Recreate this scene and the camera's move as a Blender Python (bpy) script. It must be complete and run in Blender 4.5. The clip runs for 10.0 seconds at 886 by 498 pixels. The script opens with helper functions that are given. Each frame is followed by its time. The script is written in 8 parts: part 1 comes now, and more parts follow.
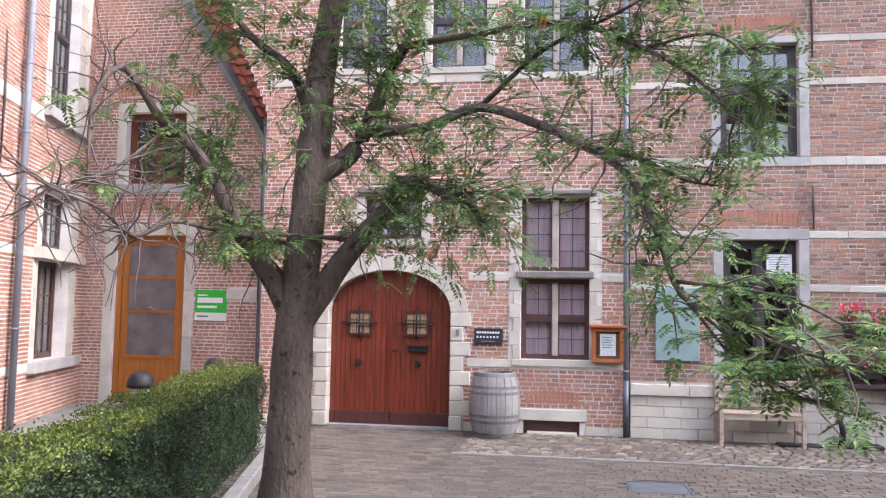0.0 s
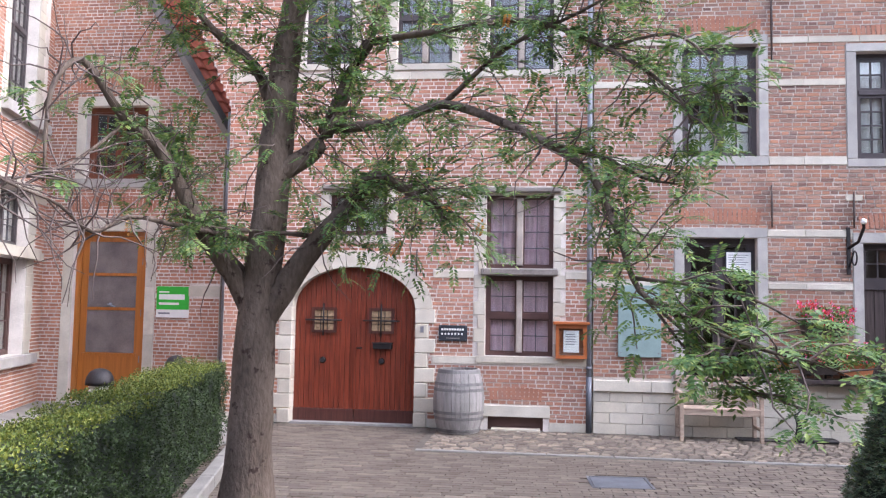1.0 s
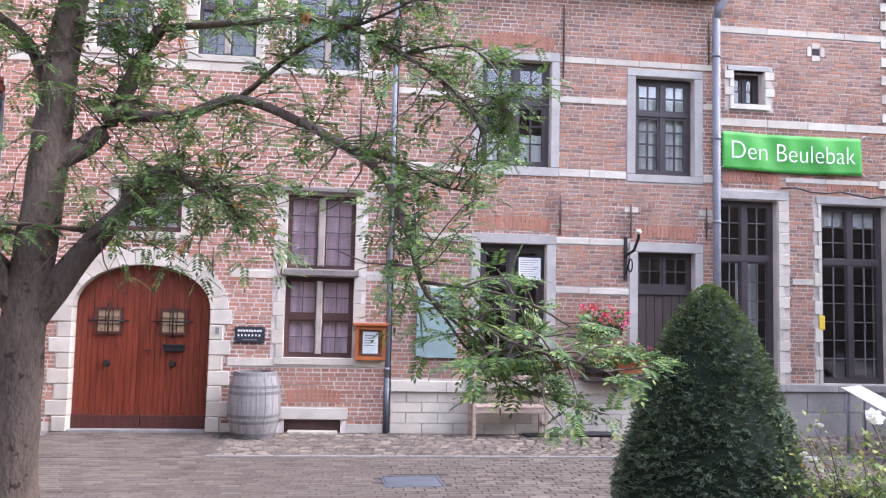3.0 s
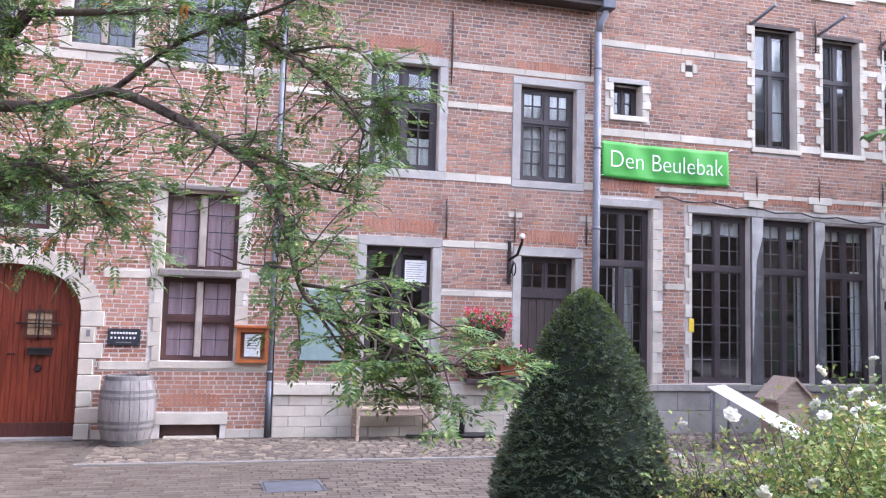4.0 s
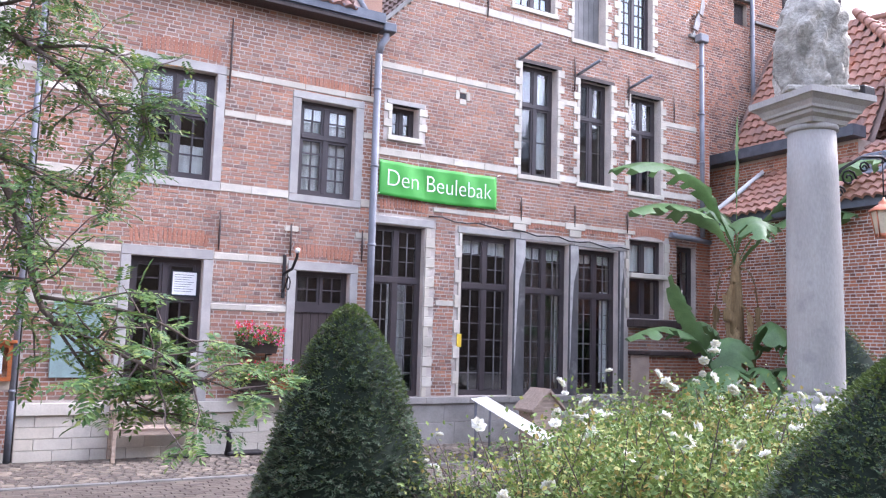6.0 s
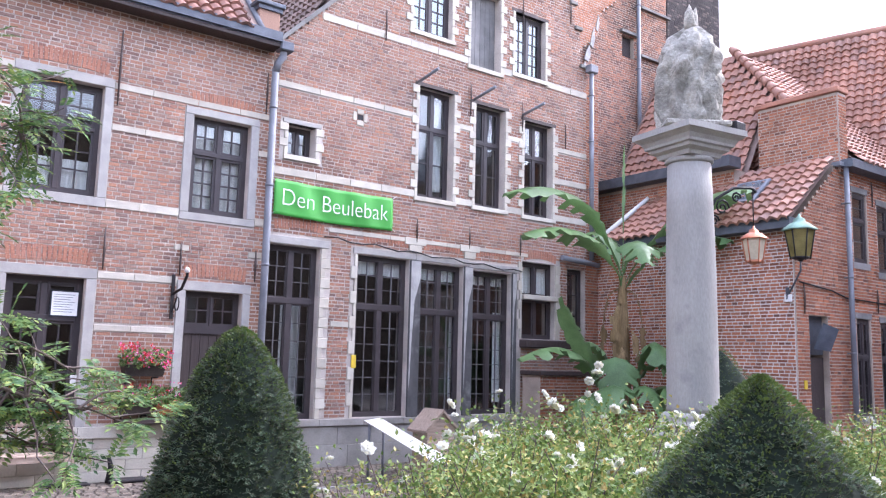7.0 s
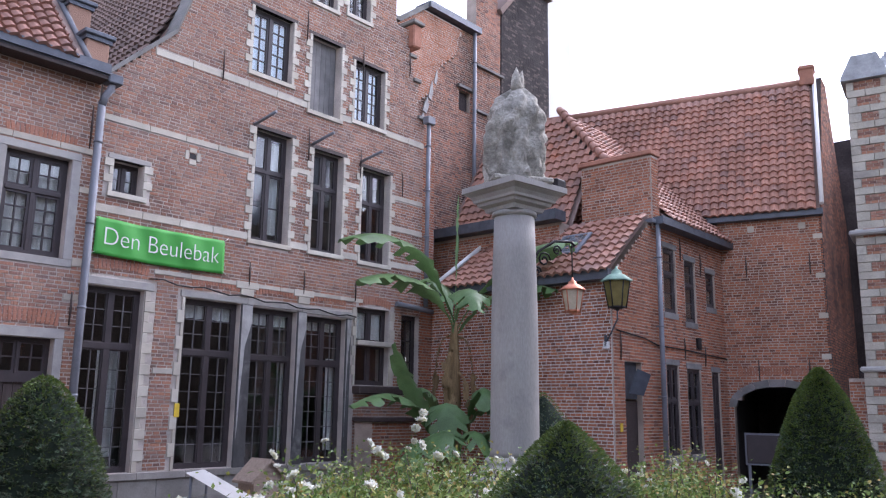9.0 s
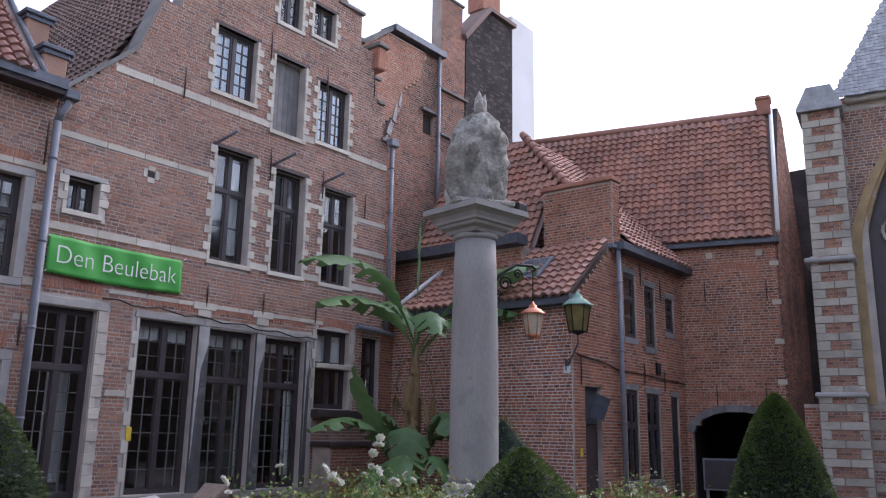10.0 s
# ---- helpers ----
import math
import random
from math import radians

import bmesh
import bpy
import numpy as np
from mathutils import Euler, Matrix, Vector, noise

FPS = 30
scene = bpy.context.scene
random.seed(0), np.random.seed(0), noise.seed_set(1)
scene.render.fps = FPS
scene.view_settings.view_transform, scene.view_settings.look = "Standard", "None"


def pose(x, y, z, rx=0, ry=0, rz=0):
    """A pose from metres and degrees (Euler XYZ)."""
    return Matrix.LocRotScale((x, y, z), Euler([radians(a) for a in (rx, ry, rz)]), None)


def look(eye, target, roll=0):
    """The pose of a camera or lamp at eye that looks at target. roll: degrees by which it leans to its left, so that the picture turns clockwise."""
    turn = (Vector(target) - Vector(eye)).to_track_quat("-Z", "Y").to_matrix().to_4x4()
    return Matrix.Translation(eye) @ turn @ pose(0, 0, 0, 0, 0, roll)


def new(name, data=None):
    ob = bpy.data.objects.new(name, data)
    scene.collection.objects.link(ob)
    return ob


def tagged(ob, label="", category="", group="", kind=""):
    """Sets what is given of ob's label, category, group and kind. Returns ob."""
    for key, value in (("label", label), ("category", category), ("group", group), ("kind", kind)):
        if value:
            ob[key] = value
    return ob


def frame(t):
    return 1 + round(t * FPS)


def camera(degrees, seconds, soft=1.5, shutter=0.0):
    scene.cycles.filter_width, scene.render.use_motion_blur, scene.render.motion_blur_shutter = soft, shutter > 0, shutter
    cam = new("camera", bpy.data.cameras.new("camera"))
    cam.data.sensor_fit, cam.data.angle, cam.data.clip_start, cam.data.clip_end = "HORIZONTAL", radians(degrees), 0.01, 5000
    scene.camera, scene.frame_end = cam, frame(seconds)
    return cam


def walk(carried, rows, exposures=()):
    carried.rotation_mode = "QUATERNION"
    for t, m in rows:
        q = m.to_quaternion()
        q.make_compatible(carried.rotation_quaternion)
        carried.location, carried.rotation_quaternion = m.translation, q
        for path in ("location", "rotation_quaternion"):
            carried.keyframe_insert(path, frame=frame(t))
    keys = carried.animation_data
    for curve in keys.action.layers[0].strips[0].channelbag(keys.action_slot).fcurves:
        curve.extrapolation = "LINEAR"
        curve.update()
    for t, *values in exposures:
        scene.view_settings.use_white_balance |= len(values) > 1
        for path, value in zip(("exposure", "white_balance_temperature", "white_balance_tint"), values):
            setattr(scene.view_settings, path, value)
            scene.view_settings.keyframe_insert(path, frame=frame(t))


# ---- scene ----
cam = camera(57.16, 10.0, soft=1.2)
PATH = [
    (0.0, (1.732, -11.882, 1.752), (1.095, -7.944, 2.049), 0.98),
    (0.5, (1.740, -11.887, 1.748), (1.153, -7.941, 2.041), 0.97),
    (1.0, (1.754, -11.886, 1.749), (1.281, -7.925, 2.035), 1.00),
    (1.5, (1.771, -11.878, 1.756), (1.478, -7.899, 2.039), 1.08),
    (2.0, (1.791, -11.873, 1.758), (1.741, -7.884, 2.045), 1.17),
    (2.5, (1.810, -11.872, 1.757), (2.016, -7.888, 2.055), 1.26),
    (4.0, (1.874, -11.884, 1.765), (2.876, -8.026, 2.097), 1.52),
    (4.5, (1.898, -11.934, 1.758), (3.156, -8.153, 2.105), 1.58),
    (5.0, (1.919, -11.957, 1.762), (3.428, -8.270, 2.122), 1.63),
    (5.5, (1.934, -11.987, 1.766), (3.682, -8.410, 2.155), 1.70),
    (6.0, (1.953, -12.007, 1.773), (3.927, -8.555, 2.205), 1.70),
    (7.5, (1.955, -12.108, 1.803), (4.515, -9.093, 2.403), 1.24),
    (8.0, (1.974, -12.128, 1.806), (4.688, -9.264, 2.465), 1.06),
    (8.5, (1.975, -12.159, 1.812), (4.811, -9.431, 2.527), 0.91),
    (9.0, (1.977, -12.178, 1.819), (4.907, -9.566, 2.589), 0.83),
    (9.5, (2.011, -12.169, 1.824), (5.004, -9.648, 2.654), 0.83),
    (10.0, (2.038, -12.161, 1.828), (5.066, -9.700, 2.711), 0.99),
]
EXPOSURES = [(0.0, 2.50, 6100, 19), (1.0, 2.52, 6020, 19), (2.5, 2.64, 5930, 22), (4.5, 2.72, 5870, 23), (5.5, 2.76, 5850, 23), (6.5, 2.80, 5840, 23), (7.5, 2.71, 5870, 23), (8.0, 2.52, 5860, 23), (9.0, 1.88, 5860, 23), (10.0, 1.35, 5880, 22)]
walk(cam, [(t, look(eye, target, roll)) for t, eye, target, roll in PATH], EXPOSURES)

# ---- light ----
world = bpy.data.worlds.new("sky")
scene.world = world
world.use_nodes = True
wn, wl = world.node_tree.nodes, world.node_tree.links
sky = wn.new("ShaderNodeTexSky")
sky.sky_type = "NISHITA"
sky.sun_disc = False
SUN_EL, SUN_BEARING = 42.0, 100.0
sky.sun_elevation, sky.sun_rotation = radians(SUN_EL), radians(SUN_BEARING)
sky.air_density, sky.dust_density, sky.ozone_density = 1.2, 2.0, 1.0
veil = wn.new("ShaderNodeHueSaturation")
veil.inputs["Saturation"].default_value = 0.5
wl.new(sky.outputs[0], veil.inputs["Color"])
wl.new(veil.outputs[0], wn["Background"].inputs[0])
wn["Background"].inputs[1].default_value = 0.15
sun_data = bpy.data.lights.new("sun", "SUN")
sun_data.energy, sun_data.angle, sun_data.color = 0.5, radians(25), (1.0, 0.97, 0.93)
sun = new("sun", sun_data)
sb, se = radians(SUN_BEARING), radians(SUN_EL)
sun.matrix_world = look((40 * math.sin(sb) * math.cos(se), 40 * math.cos(sb) * math.cos(se), 40 * math.sin(se)), (0, 0, 0))

# ---- materials ----


def mat(name, color=(0.5, 0.5, 0.5), rough=0.8, metal=0.0, vary=0.25, scale=6.0, bump=0.15, fine=60.0, palette=None, rand="", stain=None, stretch=None, spec=0.3):
    """A noisy surface: colour varied at two scales, optional palette by piece, optional stain colour, fine relief."""
    m = bpy.data.materials.new(name)
    m.use_nodes = True
    n, l = m.node_tree.nodes, m.node_tree.links
    b = n["Principled BSDF"]
    b.inputs["Metallic"].default_value = metal
    b.inputs["Specular IOR Level"].default_value = spec
    co = n.new("ShaderNodeTexCoord")
    src = co.outputs["Object"]
    if stretch:
        mp = n.new("ShaderNodeMapping")
        mp.inputs["Scale"].default_value = stretch
        l.new(src, mp.inputs["Vector"])
        src = mp.outputs["Vector"]
    big, small = n.new("ShaderNodeTexNoise"), n.new("ShaderNodeTexNoise")
    for tx, s in ((big, scale), (small, fine)):
        tx.inputs["Scale"].default_value = s
        tx.inputs["Detail"].default_value = 4
        l.new(src, tx.inputs["Vector"])
    if palette:
        ramp = n.new("ShaderNodeValToRGB")
        ramp.color_ramp.interpolation = "LINEAR"
        els = ramp.color_ramp.elements
        while len(els) < len(palette):
            els.new(0.5)
        for i, c in enumerate(palette):
            els[i].position = i / (len(palette) - 1)
            els[i].color = (*c, 1)
        if rand == "object":
            l.new(n.new("ShaderNodeObjectInfo").outputs["Random"], ramp.inputs[0])
        elif rand == "island":
            l.new(n.new("ShaderNodeNewGeometry").outputs["Random Per Island"], ramp.inputs[0])
        else:
            l.new(big.outputs["Fac"], ramp.inputs[0])
        col = ramp.outputs[0]
    else:
        rgb = n.new("ShaderNodeRGB")
        rgb.outputs[0].default_value = (*color, 1)
        col = rgb.outputs[0]
    for tx, amount in ((big, vary), (small, vary * 0.6)):
        mr = n.new("ShaderNodeMapRange")
        mr.inputs["From Min"].default_value, mr.inputs["From Max"].default_value = 0.3, 0.7
        mr.inputs["To Min"].default_value, mr.inputs["To Max"].default_value = 1 - amount, 1 + amount
        l.new(tx.outputs["Fac"], mr.inputs["Value"])
        mul = n.new("ShaderNodeVectorMath")
        mul.operation = "SCALE"
        l.new(col, mul.inputs[0])
        l.new(mr.outputs[0], mul.inputs["Scale"])
        col = mul.outputs[0]
    if stain:
        sc, s_scale, lo, hi = stain
        tx = n.new("ShaderNodeTexNoise")
        tx.inputs["Scale"].default_value = s_scale
        tx.inputs["Detail"].default_value = 6
        tx.inputs["Roughness"].default_value = 0.65
        l.new(co.outputs["Object"], tx.inputs["Vector"])
        mr = n.new("ShaderNodeMapRange")
        mr.inputs["From Min"].default_value, mr.inputs["From Max"].default_value = lo, hi
        l.new(tx.outputs["Fac"], mr.inputs["Value"])
        mx = n.new("ShaderNodeMix")
        mx.data_type = "RGBA"
        mx.inputs[7].default_value = (*sc, 1)
        l.new(mr.outputs[0], mx.inputs[0])
        l.new(col, mx.inputs[6])
        col = mx.outputs[2]
    l.new(col, b.inputs["Base Color"])
    rr = n.new("ShaderNodeMapRange")
    rr.inputs["To Min"].default_value, rr.inputs["To Max"].default_value = max(0.05, rough - 0.12), min(1, rough + 0.12)
    l.new(small.outputs["Fac"], rr.inputs["Value"])
    l.new(rr.outputs[0], b.inputs["Roughness"])
    if bump:
        bp = n.new("ShaderNodeBump")
        bp.inputs["Strength"].default_value = bump
        bp.inputs["Distance"].default_value = 0.02
        l.new(small.outputs["Fac"], bp.inputs["Height"])
        l.new(bp.outputs[0], b.inputs["Normal"])
    return m


def glass_mat(name, tint=(0.93, 0.95, 0.95)):
    m = bpy.data.materials.new(name)
    m.use_nodes = True
    n, l = m.node_tree.nodes, m.node_tree.links
    tr, gl, mx, fr, pw, ma = (n.new("ShaderNode" + k) for k in ("BsdfTransparent", "BsdfGlossy", "MixShader", "LayerWeight", "Math", "Math"))
    tr.inputs[0].default_value = (*tint, 1)
    gl.inputs["Roughness"].default_value = 0.03
    fr.inputs[0].default_value = 0.5
    pw.operation, ma.operation = "POWER", "MULTIPLY_ADD"
    pw.inputs[1].default_value = 4.0
    ma.inputs[1].default_value, ma.inputs[2].default_value = 0.85, 0.075
    l.new(fr.outputs["Facing"], pw.inputs[0])
    l.new(pw.outputs[0], ma.inputs[0])
    nz, bp = n.new("ShaderNodeTexNoise"), n.new("ShaderNodeBump")
    nz.inputs["Scale"].default_value = 3.0
    bp.inputs["Strength"].default_value, bp.inputs["Distance"].default_value = 0.025, 0.02
    l.new(nz.outputs["Fac"], bp.inputs["Height"])
    l.new(bp.outputs[0], gl.inputs["Normal"])
    l.new(ma.outputs[0], mx.inputs[0])
    l.new(tr.outputs[0], mx.inputs[1])
    l.new(gl.outputs[0], mx.inputs[2])
    l.new(mx.outputs[0], n["Material Output"].inputs[0])
    return m


def leaf_mat(name, palette, rough=0.5, see=0.25):
    m = mat(name, palette=palette, rand="island", rough=rough, vary=0.25, scale=3, bump=0, spec=0.35)
    n, l = m.node_tree.nodes, m.node_tree.links
    b = n["Principled BSDF"]
    tl, mx = n.new("ShaderNodeBsdfTranslucent"), n.new("ShaderNodeMixShader")
    l.new(b.inputs["Base Color"].links[0].from_socket, tl.inputs[0])
    mx.inputs[0].default_value = see
    l.new(b.outputs[0], mx.inputs[1])
    l.new(tl.outputs[0], mx.inputs[2])
    l.new(mx.outputs[0], n["Material Output"].inputs[0])
    return m


BRICKS_MIX = [(0.19, 0.112, 0.09), (0.31, 0.162, 0.115), (0.39, 0.197, 0.125), (0.275, 0.155, 0.118), (0.38, 0.235, 0.172), (0.185, 0.122, 0.103)]
BRICKS_GATE = [(0.29, 0.14, 0.098), (0.38, 0.19, 0.13), (0.43, 0.215, 0.142), (0.36, 0.19, 0.14), (0.41, 0.245, 0.18), (0.30, 0.165, 0.128)]
BRICKS_WING = [(0.19, 0.082, 0.052), (0.35, 0.142, 0.084), (0.45, 0.18, 0.10), (0.28, 0.12, 0.078), (0.40, 0.18, 0.112), (0.165, 0.082, 0.062)]
M = {}
SOOT = ((0.10, 0.075, 0.07), 0.55, 0.56, 0.80)
M["brick_gate"] = mat("brick_gate", palette=BRICKS_GATE, rand="island", rough=0.9, vary=0.16, scale=1.3, fine=45, bump=0.5, spec=0.15)
M["brick_gate_piece"] = mat("brick_gate_piece", palette=BRICKS_GATE, rand="object", rough=0.9, vary=0.16, scale=1.3, fine=45, bump=0.5, spec=0.15)
M["brick_mid"] = mat("brick_mid", palette=BRICKS_MIX, rand="island", rough=0.9, vary=0.18, scale=0.9, fine=45, bump=0.5, stain=SOOT, spec=0.15)
M["brick_wing"] = mat("brick_wing", palette=BRICKS_WING, rand="island", rough=0.9, vary=0.2, scale=0.9, fine=45, bump=0.5, stain=SOOT, spec=0.15)
M["brick_arch"] = mat("brick_arch", palette=[(0.30, 0.14, 0.095), (0.41, 0.19, 0.125), (0.36, 0.185, 0.135)], rand="island", rough=0.9, vary=0.15, fine=45, bump=0.4, spec=0.15)
M["brick_orange"] = mat("brick_orange", palette=[(0.34, 0.155, 0.095), (0.44, 0.195, 0.115), (0.40, 0.21, 0.14)], rand="island", rough=0.9, vary=0.2, scale=1.5, fine=45, bump=0.4, stain=((0.2, 0.11, 0.08), 1.2, 0.55, 0.75), spec=0.15)
M["soot_wall"] = mat("soot_wall", palette=[(0.14, 0.09, 0.078), (0.26, 0.14, 0.105), (0.40, 0.185, 0.12), (0.19, 0.12, 0.10)], rand="island", rough=0.95, vary=0.3, scale=0.7, fine=40, bump=0.5, stain=((0.06, 0.052, 0.05), 0.5, 0.52, 0.72), spec=0.1)
# dark brown of the added unseen walls, kept low for dim window reflections
M["blocker_dark"] = mat("blocker_dark", palette=[(0.07, 0.055, 0.045), (0.13, 0.09, 0.07), (0.10, 0.08, 0.06), (0.16, 0.11, 0.085)], rough=0.95, vary=0.3, scale=0.6, fine=12, bump=0.3, spec=0.1)
M["mortar"] = mat("mortar", (0.64, 0.595, 0.55), rough=0.95, vary=0.2, scale=2, fine=70, bump=0.4, spec=0.1)
M["mortar_mid"] = mat("mortar_mid", (0.49, 0.44, 0.395), rough=0.95, vary=0.22, scale=2, fine=70, bump=0.4, spec=0.1)
M["mortar_dark"] = mat("mortar_dark", (0.44, 0.365, 0.305), rough=0.95, vary=0.25, scale=2, fine=70, bump=0.4, spec=0.1)
M["white_stone"] = mat("white_stone", palette=[(0.474, 0.44, 0.372), (0.567, 0.533, 0.457), (0.508, 0.465, 0.385), (0.44, 0.41, 0.351)], rand="object", rough=0.85, vary=0.10, scale=4, fine=50, bump=0.25, stain=((0.36, 0.33, 0.29), 2.5, 0.55, 0.85), spec=0.2)
M["blue_stone"] = mat("blue_stone", palette=[(0.315, 0.30, 0.28), (0.40, 0.385, 0.36), (0.36, 0.342, 0.32)], rand="object", rough=0.75, vary=0.12, scale=5, fine=80, bump=0.15, stain=((0.28, 0.27, 0.27), 3.0, 0.5, 0.85))
M["post_stone"] = mat("post_stone", (0.0864, 0.085, 0.085), rough=0.75, vary=0.25, scale=5, fine=60, bump=0.2, stain=((0.26, 0.255, 0.25), 2.2, 0.55, 0.75), stretch=(1, 1, 0.4))
M["plinth_stone"] = mat("plinth_stone", palette=[(0.24, 0.225, 0.205), (0.33, 0.31, 0.285), (0.28, 0.265, 0.24)], rand="object", rough=0.85, vary=0.18, scale=4, fine=60, bump=0.25, stain=((0.14, 0.13, 0.12), 2.0, 0.5, 0.8))
# pale grey: real lime patches, and the painted lit streak on the posts
M["lime_lit_pale"] = mat("lime_lit_pale", (0.37, 0.363, 0.348), rough=0.9, vary=0.2, scale=5, fine=50, bump=0.2, stain=((0.2, 0.2, 0.2), 4.0, 0.55, 0.7))
M["transom_stone"] = mat("transom_stone", (0.20, 0.18, 0.165), rough=0.85, vary=0.25, scale=4, fine=50, bump=0.3)
M["mullion_stone"] = mat("mullion_stone", (0.36, 0.315, 0.275), rough=0.85, vary=0.2, scale=4, fine=50, bump=0.3)
M["frame_dark"] = mat("frame_dark", (0.052, 0.042, 0.044), rough=0.45, vary=0.15, scale=4, fine=120, bump=0.08, spec=0.4)
# dark glazing bars with their reflected light painted in as grey
M["bar_sheen_grey"] = mat("bar_sheen_grey", (0.17, 0.16, 0.165), rough=0.45, vary=0.15, scale=4, fine=120, bump=0.05)
M["frame_brown"] = mat("frame_brown", (0.085, 0.042, 0.036), rough=0.45, vary=0.2, scale=4, fine=120, bump=0.08, spec=0.4)
M["frame_red"] = mat("frame_red", (0.124, 0.039, 0.0195), rough=0.45, vary=0.2, scale=4, fine=120, bump=0.08)
M["frame_white"] = mat("frame_white", (0.7, 0.7, 0.68), rough=0.5, vary=0.1)
M["glass"] = glass_mat("glass")
M["lead"] = mat("lead", (0.10, 0.10, 0.11), rough=0.6, metal=0.3, vary=0.2)
M["curtain"] = mat("curtain", (0.74, 0.52, 0.57), rough=0.95, vary=0.15, scale=5, fine=30, bump=0.2, stretch=(6, 1, 0.3), spec=0.1)
M["curtain_white"] = mat("curtain_white", (0.78, 0.77, 0.74), rough=0.95, vary=0.12, scale=5, bump=0.1, stretch=(6, 1, 0.3), spec=0.1)
# near-black that puts indoor and lane shade into the colour
M["shade_dark"] = mat("shade_dark", (0.07, 0.062, 0.06), rough=0.9, vary=0.3, scale=1.2)
M["door_red"] = mat("door_red", (0.159, 0.031, 0.0146), rough=0.38, vary=0.42, scale=4, fine=40, bump=0.12, stretch=(14, 14, 0.7), spec=0.45)
M["door_red_dark"] = mat("door_red_dark", (0.075, 0.028, 0.022), rough=0.45, vary=0.25, scale=4, fine=40, bump=0.1, stretch=(14, 14, 0.7))
M["door_orange"] = mat("door_orange", (0.34, 0.115, 0.0187), rough=0.4, vary=0.18, scale=3, fine=40, bump=0.08, stretch=(12, 12, 0.6), spec=0.45)
M["mesh_panel"] = mat("mesh_panel", (0.15, 0.125, 0.12), rough=0.7, vary=0.3, scale=3, fine=90, bump=0.1)
M["iron"] = mat("iron", (0.03, 0.028, 0.03), rough=0.6, metal=0.5, vary=0.3, bump=0.2)
M["rust_iron"] = mat("rust_iron", (0.085, 0.065, 0.06), rough=0.8, metal=0.2, vary=0.35, bump=0.3)
M["zinc"] = mat("zinc", (0.19, 0.20, 0.225), rough=0.6, metal=0.15, vary=0.18, scale=3, fine=60, bump=0.1, stain=((0.2, 0.2, 0.22), 2.0, 0.55, 0.8))
M["zinc_dark"] = mat("zinc_dark", (0.10, 0.11, 0.13), rough=0.5, metal=0.4, vary=0.2)
M["tile"] = mat("tile", palette=[(0.27, 0.15, 0.112), (0.36, 0.187, 0.132), (0.32, 0.168, 0.122), (0.41, 0.212, 0.15), (0.25, 0.15, 0.122)], rand="island", rough=0.6, vary=0.22, scale=0.8, fine=40, bump=0.3, stain=((0.42, 0.17, 0.10), 0.9, 0.60, 0.74), spec=0.3)
M["tile_mid"] = mat("tile_mid", palette=[(0.21, 0.115, 0.09), (0.30, 0.155, 0.115), (0.26, 0.138, 0.104), (0.34, 0.185, 0.14)], rand="island", rough=0.8, vary=0.22, scale=0.8, fine=40, bump=0.3, stain=((0.13, 0.085, 0.075), 0.8, 0.5, 0.75))
# pale blue that paints the sky's reflection in the upper gable panes
M["sky_reflection_blue"] = mat("sky_reflection_blue", (0.66, 0.77, 0.87), rough=0.9, vary=0.12, scale=2, bump=0.05)
M["tile_bright"] = mat("tile_bright", palette=[(0.41, 0.115, 0.0697), (0.508, 0.156, 0.0984), (0.459, 0.148, 0.0984)], rand="island", rough=0.75, vary=0.15, scale=1, fine=40, bump=0.3)
M["tile_dark"] = mat("tile_dark", palette=[(0.16, 0.118, 0.10), (0.25, 0.175, 0.148), (0.20, 0.142, 0.12)], rand="island", rough=0.85, vary=0.2, scale=0.8, fine=40, bump=0.3)
M["slate"] = mat("slate", palette=[(0.28, 0.285, 0.285), (0.40, 0.405, 0.405), (0.34, 0.345, 0.345)], rand="island", rough=0.6, vary=0.2)
M["paver"] = mat("paver", palette=[(0.0759, 0.0616, 0.0505), (0.125, 0.103, 0.0842), (0.0982, 0.0808, 0.0665), (0.147, 0.122, 0.0999), (0.0893, 0.0724, 0.0612)], rand="island", rough=0.85, vary=0.2, scale=2, fine=50, bump=0.4)
M["paver_piece"] = mat("paver_piece", palette=[(0.0759, 0.0616, 0.0505), (0.125, 0.103, 0.0842), (0.0982, 0.0808, 0.0665), (0.147, 0.122, 0.0999), (0.0893, 0.0724, 0.0612)], rand="object", rough=0.85, vary=0.2, scale=2, fine=50, bump=0.4)
M["cobble"] = mat("cobble", palette=[(0.0775, 0.0635, 0.052), (0.129, 0.106, 0.0862), (0.172, 0.142, 0.113), (0.103, 0.0852, 0.0711), (0.258, 0.213, 0.164)], rand="island", rough=0.75, vary=0.22, scale=3, fine=50, bump=0.4)
M["joint_sand"] = mat("joint_sand", (0.095, 0.083, 0.07), rough=1, vary=0.25, scale=4, bump=0.4)
M["concrete_dark"] = mat("concrete_dark", (0.19, 0.185, 0.175), rough=0.9, vary=0.25, scale=3, bump=0.3)
M["dark_stone"] = mat("dark_stone", palette=[(0.17, 0.165, 0.16), (0.25, 0.24, 0.235)], rand="object", rough=0.8, vary=0.2, scale=4, bump=0.25)
M["brick_wing_piece"] = mat("brick_wing_piece", palette=[(0.14, 0.072, 0.056), (0.20, 0.095, 0.07), (0.165, 0.085, 0.068)], rand="object", rough=0.9, vary=0.2, scale=1.3, fine=45, bump=0.5, spec=0.15)
M["ground"] = mat("ground", (0.21, 0.195, 0.18), rough=0.95, vary=0.3, scale=1.5, fine=40, bump=0.5)
M["soil"] = mat("soil", (0.06, 0.045, 0.03), rough=1, vary=0.4, scale=6, bump=0.8)
